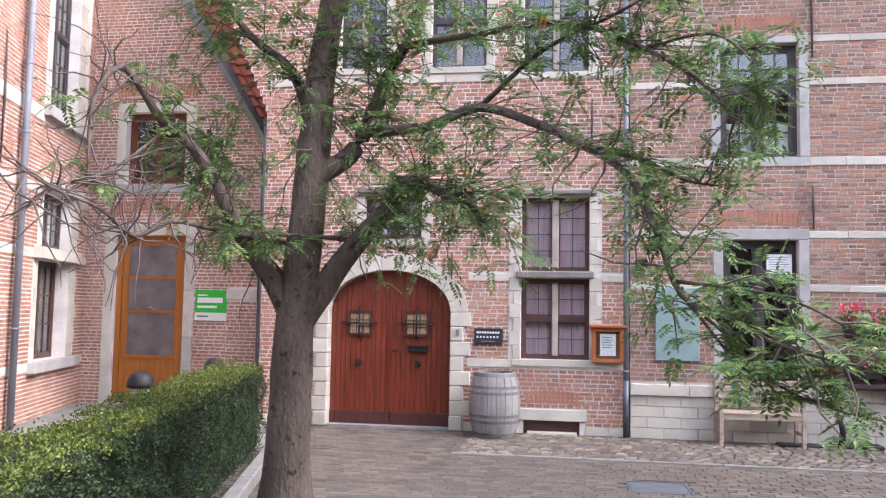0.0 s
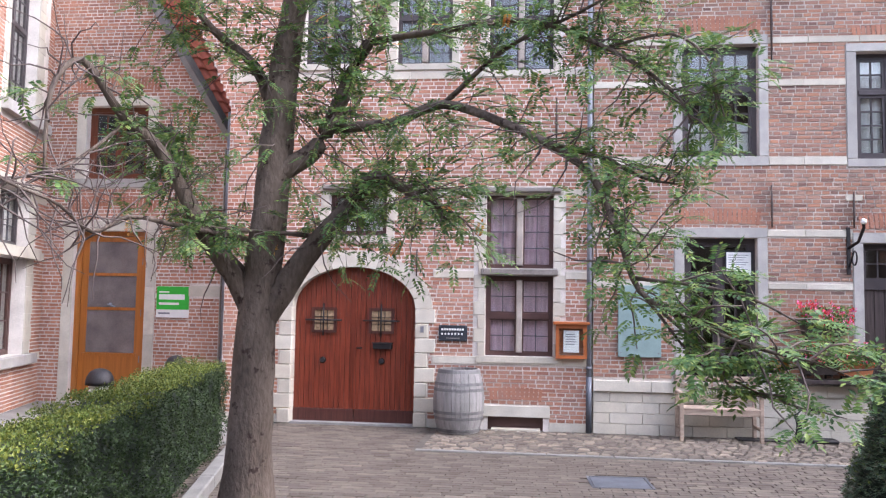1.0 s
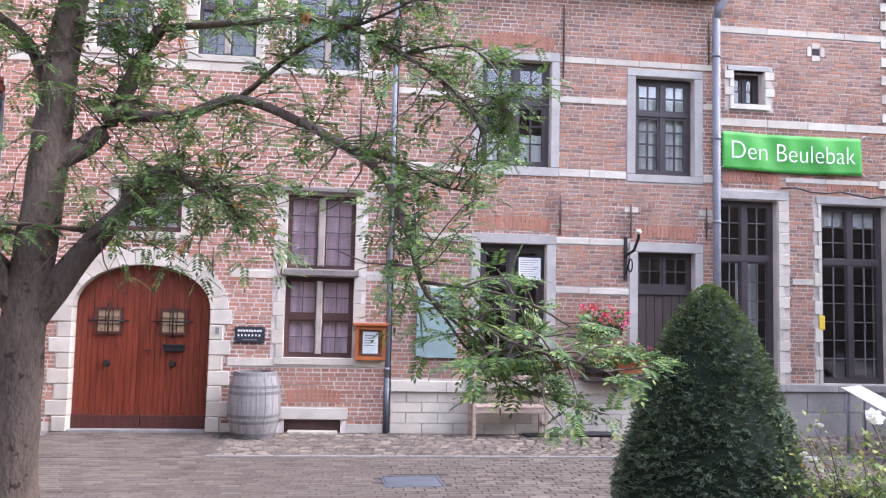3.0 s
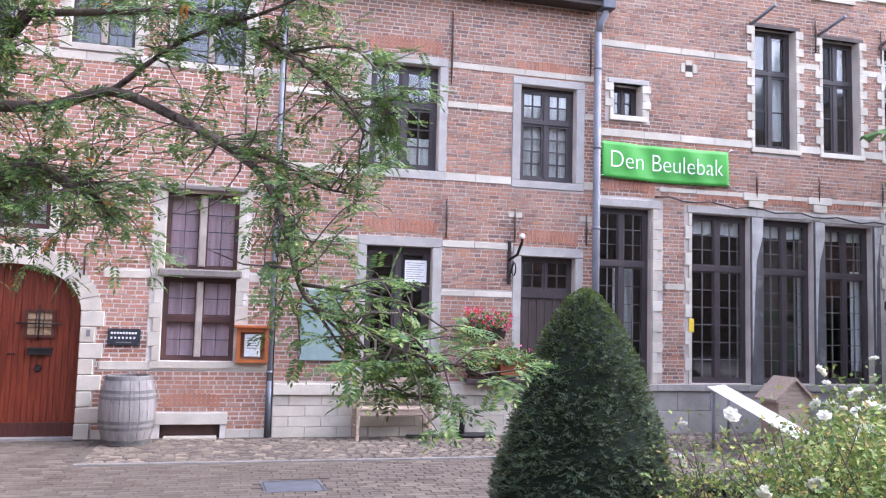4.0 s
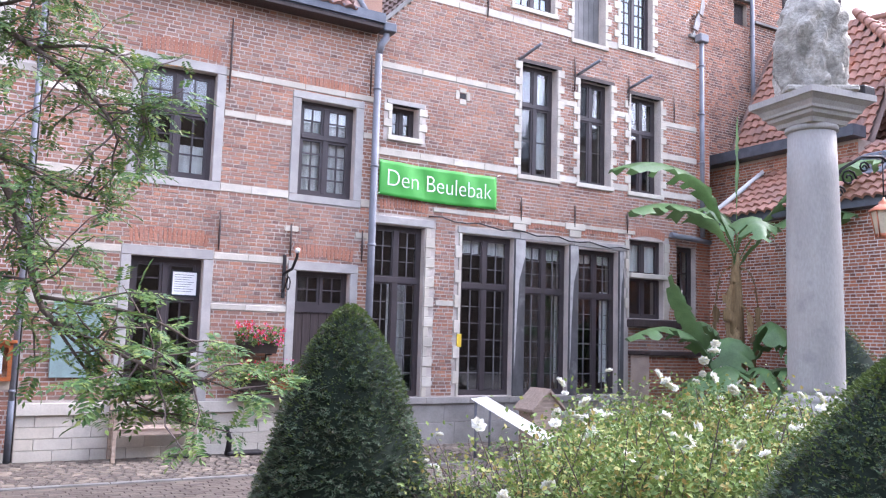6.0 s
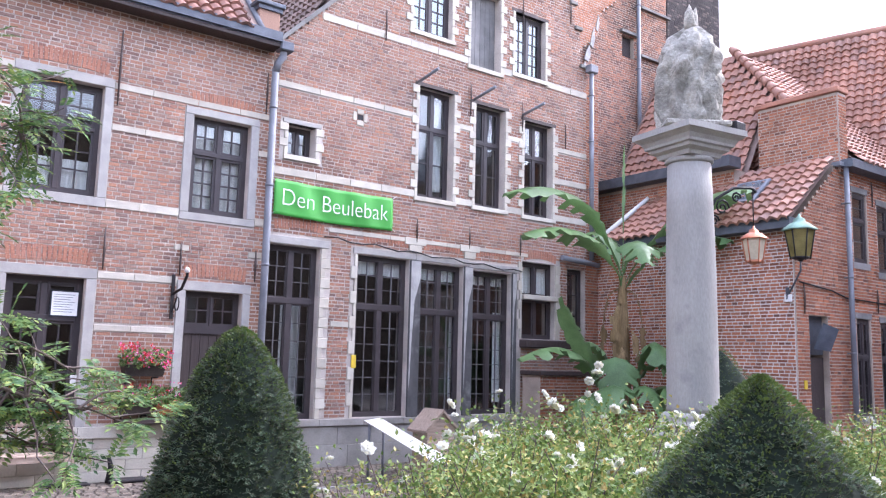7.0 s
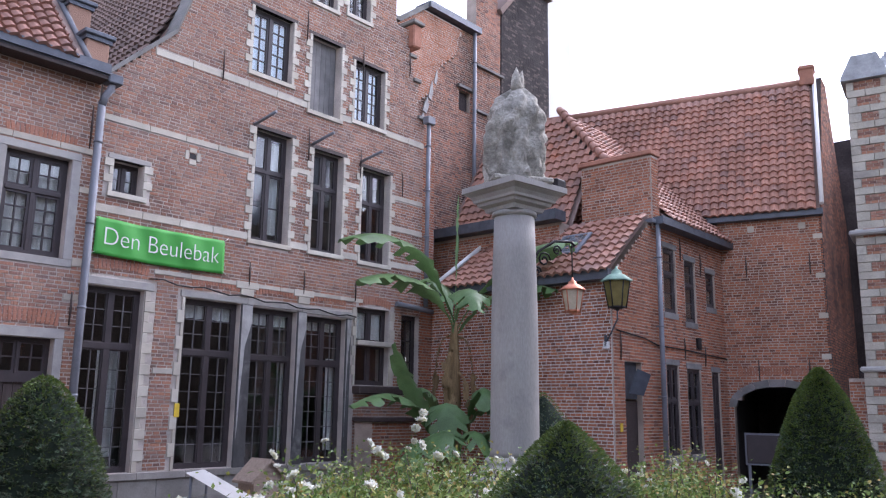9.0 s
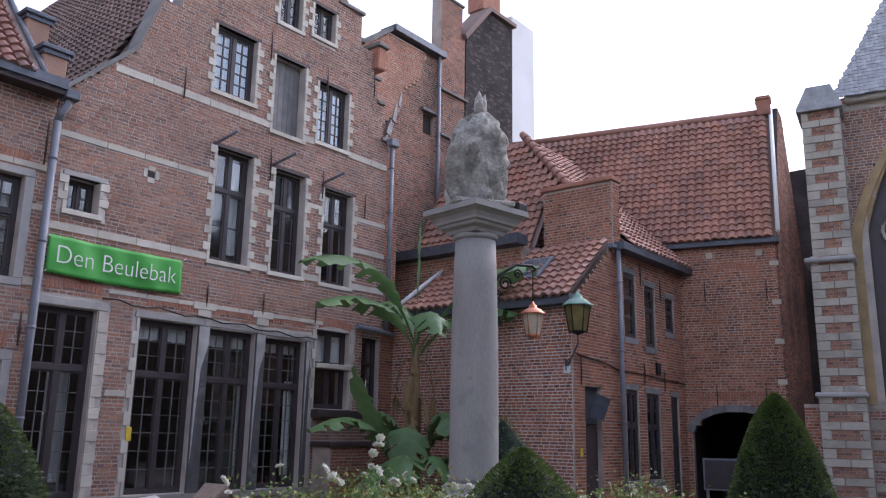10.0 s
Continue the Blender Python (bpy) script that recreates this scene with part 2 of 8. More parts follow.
M["concrete"] = mat("concrete", (0.205, 0.197, 0.184), rough=0.9, vary=0.2, scale=3, bump=0.3, stain=((0.2, 0.2, 0.17), 2, 0.5, 0.8))
M["render_white"] = mat("render_white", (0.68, 0.68, 0.67), rough=0.9, vary=0.1, scale=0.6)
M["bark"] = mat("bark", (0.112, 0.0874, 0.0704), rough=0.9, vary=0.3, scale=3, fine=24, bump=1.0, stain=((0.045, 0.03, 0.025), 9.0, 0.585, 0.64), stretch=(1.6, 1.6, 0.7), spec=0.15)
M["twig"] = mat("twig", (0.13, 0.10, 0.09), rough=0.9, vary=0.3, fine=40, bump=0.3)
M["leaf_tree"] = leaf_mat("leaf_tree", [(0.0473, 0.106, 0.0405), (0.0731, 0.15, 0.0495), (0.129, 0.22, 0.0585), (0.0645, 0.136, 0.0468), (0.189, 0.273, 0.063), (0.086, 0.167, 0.0522), (0.241, 0.29, 0.072), (0.0602, 0.128, 0.045)], see=0.32)
M["leaf_autumn"] = leaf_mat("leaf_autumn", [(0.45, 0.13, 0.03), (0.55, 0.22, 0.05), (0.5, 0.3, 0.06)])
# hedge leaves: darker on the sides, lighter and yellower on top
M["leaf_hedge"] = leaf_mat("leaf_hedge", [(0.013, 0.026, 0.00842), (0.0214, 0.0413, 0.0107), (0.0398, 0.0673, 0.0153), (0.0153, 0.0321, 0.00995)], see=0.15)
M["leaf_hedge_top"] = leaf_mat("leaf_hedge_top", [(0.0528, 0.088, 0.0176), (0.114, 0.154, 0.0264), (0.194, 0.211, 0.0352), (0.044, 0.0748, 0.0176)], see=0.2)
M["leaf_yew"] = leaf_mat("leaf_yew", [(0.04, 0.075, 0.042), (0.075, 0.125, 0.066), (0.13, 0.19, 0.10), (0.055, 0.10, 0.056), (0.13, 0.105, 0.065), (0.09, 0.15, 0.078)], rough=0.5, see=0.08)
M["leaf_yew_tip"] = leaf_mat("leaf_yew_tip", [(0.10, 0.16, 0.04), (0.16, 0.21, 0.05), (0.07, 0.12, 0.035)], see=0.12)
# near-black fill that paints the shade deep between leaves
M["leaf_core_shade"] = mat("leaf_core_shade", (0.012, 0.02, 0.012), rough=1, vary=0.3)
M["leaf_rose"] = leaf_mat("leaf_rose", [(0.07, 0.13, 0.035), (0.13, 0.21, 0.05), (0.20, 0.28, 0.07), (0.27, 0.34, 0.085), (0.11, 0.18, 0.05), (0.34, 0.36, 0.10), (0.42, 0.30, 0.10)])
M["petal_white"] = leaf_mat("petal_white", [(0.80, 0.80, 0.72), (0.86, 0.86, 0.82), (0.82, 0.78, 0.62)], see=0.3)
M["petal_red"] = leaf_mat("petal_red", [(0.65, 0.04, 0.05), (0.7, 0.06, 0.04), (0.62, 0.1, 0.3), (0.72, 0.3, 0.5)], see=0.25)
M["leaf_banana"] = leaf_mat("leaf_banana", [(0.09, 0.17, 0.06), (0.16, 0.27, 0.11), (0.12, 0.21, 0.08)], rough=0.35, see=0.3)
M["straw"] = mat("straw", (0.22, 0.15, 0.075), rough=0.9, vary=0.3, fine=40, stretch=(6, 6, 0.6))
M["hoop_iron"] = mat("hoop_iron", (0.15, 0.145, 0.145), rough=0.7, metal=0.2, vary=0.35, bump=0.2)
M["barrel_wood"] = mat("barrel_wood", palette=[(0.21, 0.20, 0.195), (0.29, 0.275, 0.265), (0.25, 0.235, 0.228)], rand="object", rough=0.85, vary=0.2, scale=5, fine=50, bump=0.3, stretch=(5, 5, 0.6))
M["bench_wood"] = mat("bench_wood", (0.36, 0.28, 0.22), rough=0.85, vary=0.25, scale=5, fine=50, bump=0.3, stretch=(0.7, 6, 6))
M["green_sign"] = mat("green_sign", (0.03, 0.42, 0.04), rough=0.4, vary=0.06, scale=2, bump=0.0)
M["banner"] = mat("banner", (0.07, 0.36, 0.062), rough=0.55, vary=0.08, scale=3, fine=200, bump=0.06)
M["white_paint"] = mat("white_paint", (0.736, 0.736, 0.718), rough=0.6, vary=0.05)
M["teal_panel"] = mat("teal_panel", (0.22, 0.31, 0.30), rough=0.6, vary=0.1, scale=3, stain=((0.16, 0.22, 0.21), 2, 0.5, 0.8))
M["sign_dark"] = mat("sign_dark", (0.028, 0.033, 0.042), rough=0.4, vary=0.15)
M["box_wood"] = mat("box_wood", (0.33, 0.10, 0.03), rough=0.45, vary=0.2, scale=4, stretch=(1, 1, 8))
M["paper"] = mat("paper", (0.78, 0.78, 0.76), rough=0.9, vary=0.05)
M["ink"] = mat("ink", (0.18, 0.18, 0.2), rough=0.9, vary=0.1)
M["yellow"] = mat("yellow", (0.7, 0.5, 0.05), rough=0.6, vary=0.1)
M["amber_glass"] = mat("amber_glass", (0.42, 0.30, 0.18), rough=0.25, vary=0.3, scale=20)
M["copper"] = mat("copper", (0.55, 0.22, 0.13), rough=0.4, metal=0.7, vary=0.2)
M["verdigris"] = mat("verdigris", (0.22, 0.34, 0.27), rough=0.7, metal=0.1, vary=0.2)
M["lamp_glass"] = mat("lamp_glass", (0.55, 0.48, 0.36), rough=0.2, vary=0.15)
M["lamp_glass_olive"] = mat("lamp_glass_olive", (0.17, 0.14, 0.05), rough=0.2, vary=0.2)
M["column_stone"] = mat("column_stone", (0.35, 0.335, 0.31), rough=0.8, vary=0.14, scale=2.5, fine=60, bump=0.2, stain=((0.26, 0.25, 0.24), 3.5, 0.55, 0.75), stretch=(1, 1, 0.35))
M["statue_stone"] = mat("statue_stone", (0.38, 0.36, 0.31), rough=0.95, vary=0.35, scale=5, fine=30, bump=1.0, stain=((0.16, 0.15, 0.125), 3.5, 0.5, 0.68), spec=0.1)
M["chapel_stone"] = mat("chapel_stone", palette=[(0.37, 0.335, 0.275), (0.47, 0.43, 0.355), (0.42, 0.38, 0.31)], rand="object", rough=0.9, vary=0.18, scale=3, fine=40, bump=0.4, stain=((0.22, 0.205, 0.19), 2.0, 0.5, 0.8), spec=0.15)
M["tar_brick"] = mat("tar_brick", palette=[(0.035, 0.03, 0.03), (0.05, 0.042, 0.042), (0.04, 0.034, 0.034), (0.06, 0.05, 0.048), (0.13, 0.10, 0.09)], rand="island", rough=0.9, vary=0.3, scale=1.5, fine=30, bump=0.5)
M["ochre_stone"] = mat("ochre_stone", (0.40, 0.29, 0.155), rough=0.9, vary=0.2, scale=3, bump=0.3)
M["tar"] = mat("tar", (0.055, 0.045, 0.045), rough=0.9, vary=0.45, scale=1.5, fine=25, bump=0.6)
M["basket"] = mat("basket", (0.05, 0.04, 0.035), rough=0.9, vary=0.3)
M["terracotta"] = mat("terracotta", (0.45, 0.17, 0.08), rough=0.8, vary=0.2)
M["grate"] = mat("grate", (0.12, 0.13, 0.15), rough=0.6, metal=0.4, vary=0.2)
M["dark_wood"] = mat("dark_wood", (0.06, 0.045, 0.042), rough=0.6, vary=0.25, stretch=(10, 10, 0.6))

# ---- mesh helpers ----


def box(bm, x0, x1, y0, y1, z0, z1, bevel=0.0):
    vs = [bm.verts.new(p) for p in ((x0, y0, z0), (x1, y0, z0), (x1, y1, z0), (x0, y1, z0), (x0, y0, z1), (x1, y0, z1), (x1, y1, z1), (x0, y1, z1))]
    fs = [bm.faces.new([vs[i] for i in q]) for q in ((0, 3, 2, 1), (4, 5, 6, 7), (0, 1, 5, 4), (1, 2, 6, 5), (2, 3, 7, 6), (3, 0, 4, 7))]
    if bevel:
        bmesh.ops.bevel(bm, geom=list({e for f in fs for e in f.edges}), offset=bevel, segments=1, affect="EDGES")
    return vs


def tube(bm, pts, radii, sides=8, cap=True):
    """A tube along points with a radius at each."""
    rings = []
    pts = [Vector(p) for p in pts]
    for i, p in enumerate(pts):
        d = (pts[min(i + 1, len(pts) - 1)] - pts[max(i - 1, 0)]).normalized()
        a = d.cross(Vector((0.31, 0.17, 1) if abs(d.z) < 0.9 else (1, 0.2, 0.1))).normalized()
        b = d.cross(a)
        r = radii[i] if hasattr(radii, "__len__") else radii
        rings.append([bm.verts.new(p + r * (math.cos(2 * math.pi * k / sides) * a + math.sin(2 * math.pi * k / sides) * b)) for k in range(sides)])
    for q, s in zip(rings, rings[1:]):
        for k in range(sides):
            f = bm.faces.new((q[k], q[(k + 1) % sides], s[(k + 1) % sides], s[k]))
            f.smooth = True
    if cap:
        bm.faces.new(rings[0][::-1])
        bm.faces.new(rings[-1])
    return rings


def lathe(bm, profile, sides=24, centre=(0, 0)):
    """A turned body from (radius, height) pairs."""
    rings = [[bm.verts.new((centre[0] + r * math.cos(2 * math.pi * k / sides), centre[1] + r * math.sin(2 * math.pi * k / sides), z)) for k in range(sides)] for r, z in profile]
    for q, s in zip(rings, rings[1:]):
        for k in range(sides):
            f = bm.faces.new((q[k], q[(k + 1) % sides], s[(k + 1) % sides], s[k]))
            f.smooth = True
    bm.faces.new(rings[0][::-1])
    bm.faces.new(rings[-1])


def prism(bm, outline, y0, y1):
    """An outline in x and z, given depth along y."""
    a = [bm.verts.new((x, y0, z)) for x, z in outline]
    b = [bm.verts.new((x, y1, z)) for x, z in outline]
    n = len(a)
    bm.faces.new(a)
    bm.faces.new(b[::-1])
    for i in range(n):
        bm.faces.new((a[(i + 1) % n], a[i], b[i], b[(i + 1) % n]))


def part(name, bm, material, parent=None, label="", mw=None):
    me = bpy.data.meshes.new(name)
    if isinstance(bm, bmesh.types.BMesh):
        bmesh.ops.recalc_face_normals(bm, faces=bm.faces[:])
        bm.to_mesh(me)
        bm.free()
    else:
        me.from_pydata([tuple(v) for v in bm[0]], [], [tuple(f) for f in bm[1]])
    me.materials.append(M[material])
    ob = new(name, me)
    if parent:
        ob.parent = parent
    if mw is not None:
        ob.matrix_local = mw
    if label:
        tagged(ob, label)
    return ob


def boxpart(name, dims, material, parent=None, label="", bevel=0.0):
    bm = bmesh.new()
    box(bm, *dims, bevel=bevel)
    return part(name, bm, material, parent, label)


def root(name, m, label, category, group="", kind=""):
    ob = new(name)
    ob.empty_display_size = 0.2
    ob.matrix_world = m
    return tagged(ob, label, category, group, kind)


rng = np.random.default_rng(7)

# ---- walls ----
COURSE, JOINT = 0.061, 0.0175


def free_spans(u0, u1, z, holes, shapes):
    spans = [(u0, u1)]
    cuts = [(a, b) for a, b, c, d in holes if c < z < d] + [s for f in shapes for s in f(z)]
    for a, b in cuts:
        spans = [s for p, q in spans for s in ((p, min(q, a)), (max(p, b), q)) if s[1] - s[0] > 0.03]
    return spans


def brick_list(u0, u1, z0, z1, holes=(), shapes=(), limits=None, length=0.19):
    """Bricks of a bonded wall: (start, end, foot) of each, courses of stretchers and headers in turn."""
    out = []
    for i in range(int((z1 - z0) / COURSE)):
        zb = z0 + i * COURSE
        zm = zb + COURSE / 2
        a, b = limits(zm) if limits else (u0, u1)
        step = length if i % 2 else length * 0.62
        start = u0 - (0.0 if i % 2 else step * 0.31) - (0.05 * (i % 3))
        for p, q in free_spans(max(a, u0), min(b, u1), zm, holes, shapes):
            k = math.floor((p - start) / step)
            cur = p
            while cur < q - 0.02:
                nxt = min(q, start + (k + 1 + 0.16 * math.sin(k * 12.9 + i * 7.3)) * step)
                if nxt - cur > 0.025:
                    out.append((cur, nxt, zb))
                cur = max(nxt, cur)
                k += 1
    return out


QUADS = ((0, 1, 5, 4), (1, 2, 6, 5), (3, 0, 4, 7), (4, 5, 6, 7), (0, 3, 2, 1))


def brick_mesh(bricks, depth=0.02):
    vs, fs = [], []
    j = JOINT / 2
    for a, b, z in bricks:
        o = len(vs)
        d = float(rng.uniform(-0.004, 0.003))
        s, w = rng.uniform(-0.003, 0.003, 2)
        a2, b2, c2, d2 = a + j, b - j, z + j + s, z + COURSE - j + w
        vs += [(a2, d, c2), (b2, d, c2), (b2, depth, c2), (a2, depth, c2), (a2, d, d2), (b2, d, d2), (b2, depth, d2), (a2, depth, d2)]
        fs += [tuple(o + i for i in q) for q in QUADS]
    return vs, fs


def brick_wall(name, label, m, u0, u1, z0, z1, holes=(), shapes=(), limits=None, bricks="brick_mid", mortar="mortar", thick=0.38, own=None, keep_out=(), foot=0.0):
    """A wall with real openings: a mortar body, and bricks standing proud of it. Local x runs along the wall, -y is out."""
    bm = bmesh.new()
    us = sorted({u0, u1, *[min(max(v, u0), u1) for h in holes for v in h[:2]]})
    zs = sorted({z0, z1, *[min(max(v, z0), z1) for h in holes for v in h[2:]]})
    if limits:
        zs = sorted({*zs, *[z0 + 0.12 * i for i in range(int((z1 - z0) / 0.12))]})
    for za, zb in zip(zs, zs[1:]):
        zm = (za + zb) / 2
        for ua, ub in zip(us, us[1:]):
            um = (ua + ub) / 2
            if any(h[0] < um < h[1] and h[2] < zm < h[3] for h in holes):
                continue
            p, q = ua, ub
            if limits:
                l, r = limits(zm)
                p, q = max(p, l), min(q, r)
            if q - p > 0.005:
                box(bm, p, q, 0.006, thick, za, zb)
    wall = part(name, bm, mortar)
    wall.matrix_world = m
    tagged(wall, label, "wall", kind="structure")
    bl = brick_list(u0, u1, z0 + foot, z1, list(holes) + list(keep_out), shapes, limits)
    if own:
        near = [b for b in bl if own[0] < b[0] and b[1] < own[1] and own[2] < b[2] < own[3]][:300]
        rest = [b for b in bl if b not in set(near)]
        cache = {}
        for a, b, z in near:
            key = round(b - a, 2)
            if key not in cache:
                me = bpy.data.meshes.new("brick")
                v, f = brick_mesh([(0, key, 0)])
                me.from_pydata(v, [], f)
                me.materials.append(M[bricks + "_piece"])
                cache[key] = me
            ob = new("brick", cache[key])
            ob.parent = wall
            ob.location = (a, 0, z)
        bl = rest
    tagged(part("bricks", brick_mesh(bl), bricks, wall), kind="stuff")
    return wall


def stones(parent, items, material="white_stone", proud=0.012, depth=0.1, name="stone"):
    """Dressed stones in a wall: (u0, u1, z0, z1) each."""
    for a, b, c, d in items:
        boxpart(name, (a + 0.003, b - 0.003, -proud, depth, c + 0.003, d - 0.003), material, parent, bevel=0.004)


def band(u0, u1, z0, z1, holes=(), step=0.55):
    """The stones of a string course between openings."""
    out = []
    for p, q in free_spans(u0, u1, (z0 + z1) / 2, holes, ()):
        n = max(1, round((q - p) / step))
        cuts = [p + (q - p) * (i + (0.18 * math.sin(7 * i + p) if 0 < i < n else 0)) / n for i in range(n + 1)]
        out += [(a, b, z0, z1) for a, b in zip(cuts, cuts[1:])]
    return out


def quoins(u, side, z0, z1, h=0.16, short=0.10, long=0.20):
    """Alternating jamb stones beside an opening; side -1 runs to the left of u."""
    out = []
    n = max(1, round((z1 - z0) / h))
    for i in range(n):
        w = long if i % 2 else short
        a, b = (u - w, u) if side < 0 else (u, u + w)
        out.append((a, b, z0 + (z1 - z0) * i / n, z0 + (z1 - z0) * (i + 1) / n))
    return out


win_no = [0]


def window(x0, x1, z0, z1, cols=2, rows=(1.0,), panes=(2, 2), frame="frame_dark", label="", m=None, recess=0.13, fw=0.06, mull=0.07, curtain=None, bar="same", stone_mull=False, door=False):
    """A window in a wall opening: frame, mullion and transoms, glazing bars and single panes. rows: heights of the lights as shares, from the foot up."""
    win_no[0] += 1
    w = root("window_%d" % win_no[0], m if m is not None else Matrix(), label, "window", kind="structure")
    bm = bmesh.new()
    y0, y1 = recess, recess + 0.07
    box(bm, x0, x0 + fw, y0, y1, z0, z1)
    box(bm, x1 - fw, x1, y0, y1, z0, z1)
    box(bm, x0 + fw, x1 - fw, y0, y1, z0, z0 + fw)
    box(bm, x0 + fw, x1 - fw, y0, y1, z1 - fw, z1)
    part("window_frame", bm, frame, w)
    ix0, ix1, iz0, iz1 = x0 + fw, x1 - fw, z0 + fw, z1 - fw
    cw = (ix1 - ix0 - mull * (cols - 1)) / cols
    total = sum(rows)
    rh = [(iz1 - iz0 - mull * (len(rows) - 1)) * r / total for r in rows]
    for c in range(1, cols):
        xm = ix0 + c * cw + (c - 1) * mull
        boxpart("mullion", (xm, xm + mull, y0 - 0.008 - (0.06 if stone_mull else 0), y1, iz0, iz1), "mullion_stone" if stone_mull else frame, w, bevel=0.015 if stone_mull else 0.006)
    z = iz0
    barm = frame if bar == "same" else bar
    bw = 0.022 if bar == "same" else 0.012
    for r, h in enumerate(rh):
        if r:
            boxpart("transom", (ix0, ix1, y0 - 0.012, y1 - 0.004, z - mull, z), frame, w, bevel=0.006)
        px, pz = panes[r] if isinstance(panes[0], tuple) else panes
        for c in range(cols):
            cx = ix0 + c * (cw + mull)
            sw = 0.035 if bar == "same" else 0.02
            bm = bmesh.new()
            box(bm, cx, cx + sw, y0 + 0.012, y1 - 0.012, z, z + h)
            box(bm, cx + cw - sw, cx + cw, y0 + 0.012, y1 - 0.012, z, z + h)
            box(bm, cx + sw, cx + cw - sw, y0 + 0.012, y1 - 0.012, z, z + sw)
            box(bm, cx + sw, cx + cw - sw, y0 + 0.012, y1 - 0.012, z + h - sw, z + h)
            sash = part("sash", bm, frame, w)
            gx0, gx1, gz0, gz1 = cx + sw, cx + cw - sw, z + sw, z + h - sw
            for i in range(1, px):
                xx = gx0 + (gx1 - gx0) * i / px
                boxpart("glazing_bar", (xx - bw / 2, xx + bw / 2, y0 + 0.018, y1 - 0.02, gz0, gz1), barm, sash)
            for j in range(1, pz):
                zz = gz0 + (gz1 - gz0) * j / pz
                boxpart("glazing_bar", (gx0, gx1, y0 + 0.020, y1 - 0.022, zz - bw / 2, zz + bw / 2), barm, sash)
            bm = bmesh.new()
            dx, dz = (gx1 - gx0) / px, (gz1 - gz0) / pz
            box(bm, 0, dx, y0 + 0.03, y0 + 0.034, 0, dz)
            first = part("pane", bm, "glass", sash)
            first.location = (gx0, 0, gz0)
            first.visible_shadow = False
            for i in range(px):
                for j in range(pz):
                    if i or j:
                        o = new("pane", first.data)
                        o.parent = sash
                        o.location = (gx0 + i * dx, float(rng.uniform(-0.002, 0.002)), gz0 + j * dz)
                        o.rotation_euler = (float(rng.uniform(-0.004, 0.004)), 0, float(rng.uniform(-0.006, 0.006)))
                        o.visible_shadow = False
        z += h + mull
    if curtain:
        hang(x0 + fw, x1 - fw, y1 + 0.035, *curtain, m=m)
    return w


def hang(x0, x1, y, z0, z1, material="curtain", gaps=(), m=None):
    """A curtain, or a sheet painted as sky reflection, with vertical folds."""
    vs, fs = [], []
    n = max(8, int((x1 - x0) / 0.02))
    for i in range(n + 1):
        x = x0 + (x1 - x0) * i / n
        yy = y + 0.018 * math.sin(x * 46) + 0.012 * math.sin(x * 23 + 1)
        vs += [(x, yy, z0 + 0.006 * math.sin(x * 30)), (x, yy * 0.6 + y * 0.4, z1)]
        if i and not any(a < x <= b for a, b in gaps):
            o = 2 * i
            fs.append((o - 2, o, o + 1, o - 1))
    ob = part("curtain", (vs, fs), material, None)
    sm = ob.modifiers.new("thick", "SOLIDIFY")
    sm.thickness = 0.004
    if m is not None:
        ob.matrix_world = m
    return tagged(ob, "thin gathered curtain or painted sky-reflection sheet hanging behind window panes", "curtain", "curtains")


def anchor(x, z0, z1, m=None, y=-0.02):
    """A wrought iron wall tie: a tapered upright bar with an eye."""
    bm = bmesh.new()
    tube(bm, [(x, y, z0), (x, y - 0.012, (z0 + z1) / 2), (x, y, z1)], [0.010, 0.018, 0.009], 6)
    tube(bm, [(x, y - 0.01, (z0 + z1) / 2), (x, 0.03, (z0 + z1) / 2)], 0.012, 6)
    ob = part("wall_anchor", bm, "rust_iron")
    if m is not None:
        ob.matrix_world = m
    return tagged(ob, "rusty wrought iron tie bar on brick wall", "wall anchor", "wall anchors")


def soldier_arch(parent, x0, x1, z0, h=0.2, rise=0.05, radial=0.25):
    """A flat relieving arch of upright bricks."""
    vs, fs = [], []
    n = int((x1 - x0) / COURSE)
    xm = (x0 + x1) / 2
    for i in range(n):
        a, b = x0 + (x1 - x0) * i / n + 0.008, x0 + (x1 - x0) * (i + 1) / n - 0.008
        lift = rise * (1 - ((a + b - 2 * xm) / (x1 - x0)) ** 2)
        lean = radial * ((a + b) / 2 - xm) / (x1 - x0)
        o = len(vs)
        for y in (-0.004, 0.02):
            vs += [(a, y, z0 + lift), (b, y, z0 + lift), (b + lean * h, y, z0 + lift + h), (a + lean * h, y, z0 + lift + h)]
        fs += [tuple(o + k for k in q) for q in ((0, 1, 2, 3), (0, 4, 5, 1), (1, 5, 6, 2), (2, 6, 7, 3), (3, 7, 4, 0))]
    return tagged(part("brick_arch", (vs, fs), "brick_arch", parent), kind="stuff")


def downpipe(x, y, z0, z1, r=0.045, m=None, material="zinc", head=False, bands=4):
    p = root("downpipe", m if m is not None else Matrix(), "grey zinc rainwater pipe fixed to brick wall", "drainpipe", "rainwater pipes")
    bm = bmesh.new()
    tube(bm, [(x, y, z0), (x, y, z1)], r, 12)
    part("pipe", bm, material, p)
    for i in range(bands):
        z = z0 + (z1 - z0) * (i + 0.5) / bands
        bm = bmesh.new()
        tube(bm, [(x, y, z - 0.02), (x, y, z + 0.02)], r + 0.008, 12)
        box(bm, x - 0.012, x + 0.012, y, y + 0.12, z - 0.012, z + 0.012)
        part("bracket", bm, material, p)
    if head:
        bm = bmesh.new()
        box(bm, x - 0.13, x + 0.13, y - 0.1, y + 0.08, z1 - 0.02, z1 + 0.16, bevel=0.02)
        part("hopper", bm, material, p)
    return p


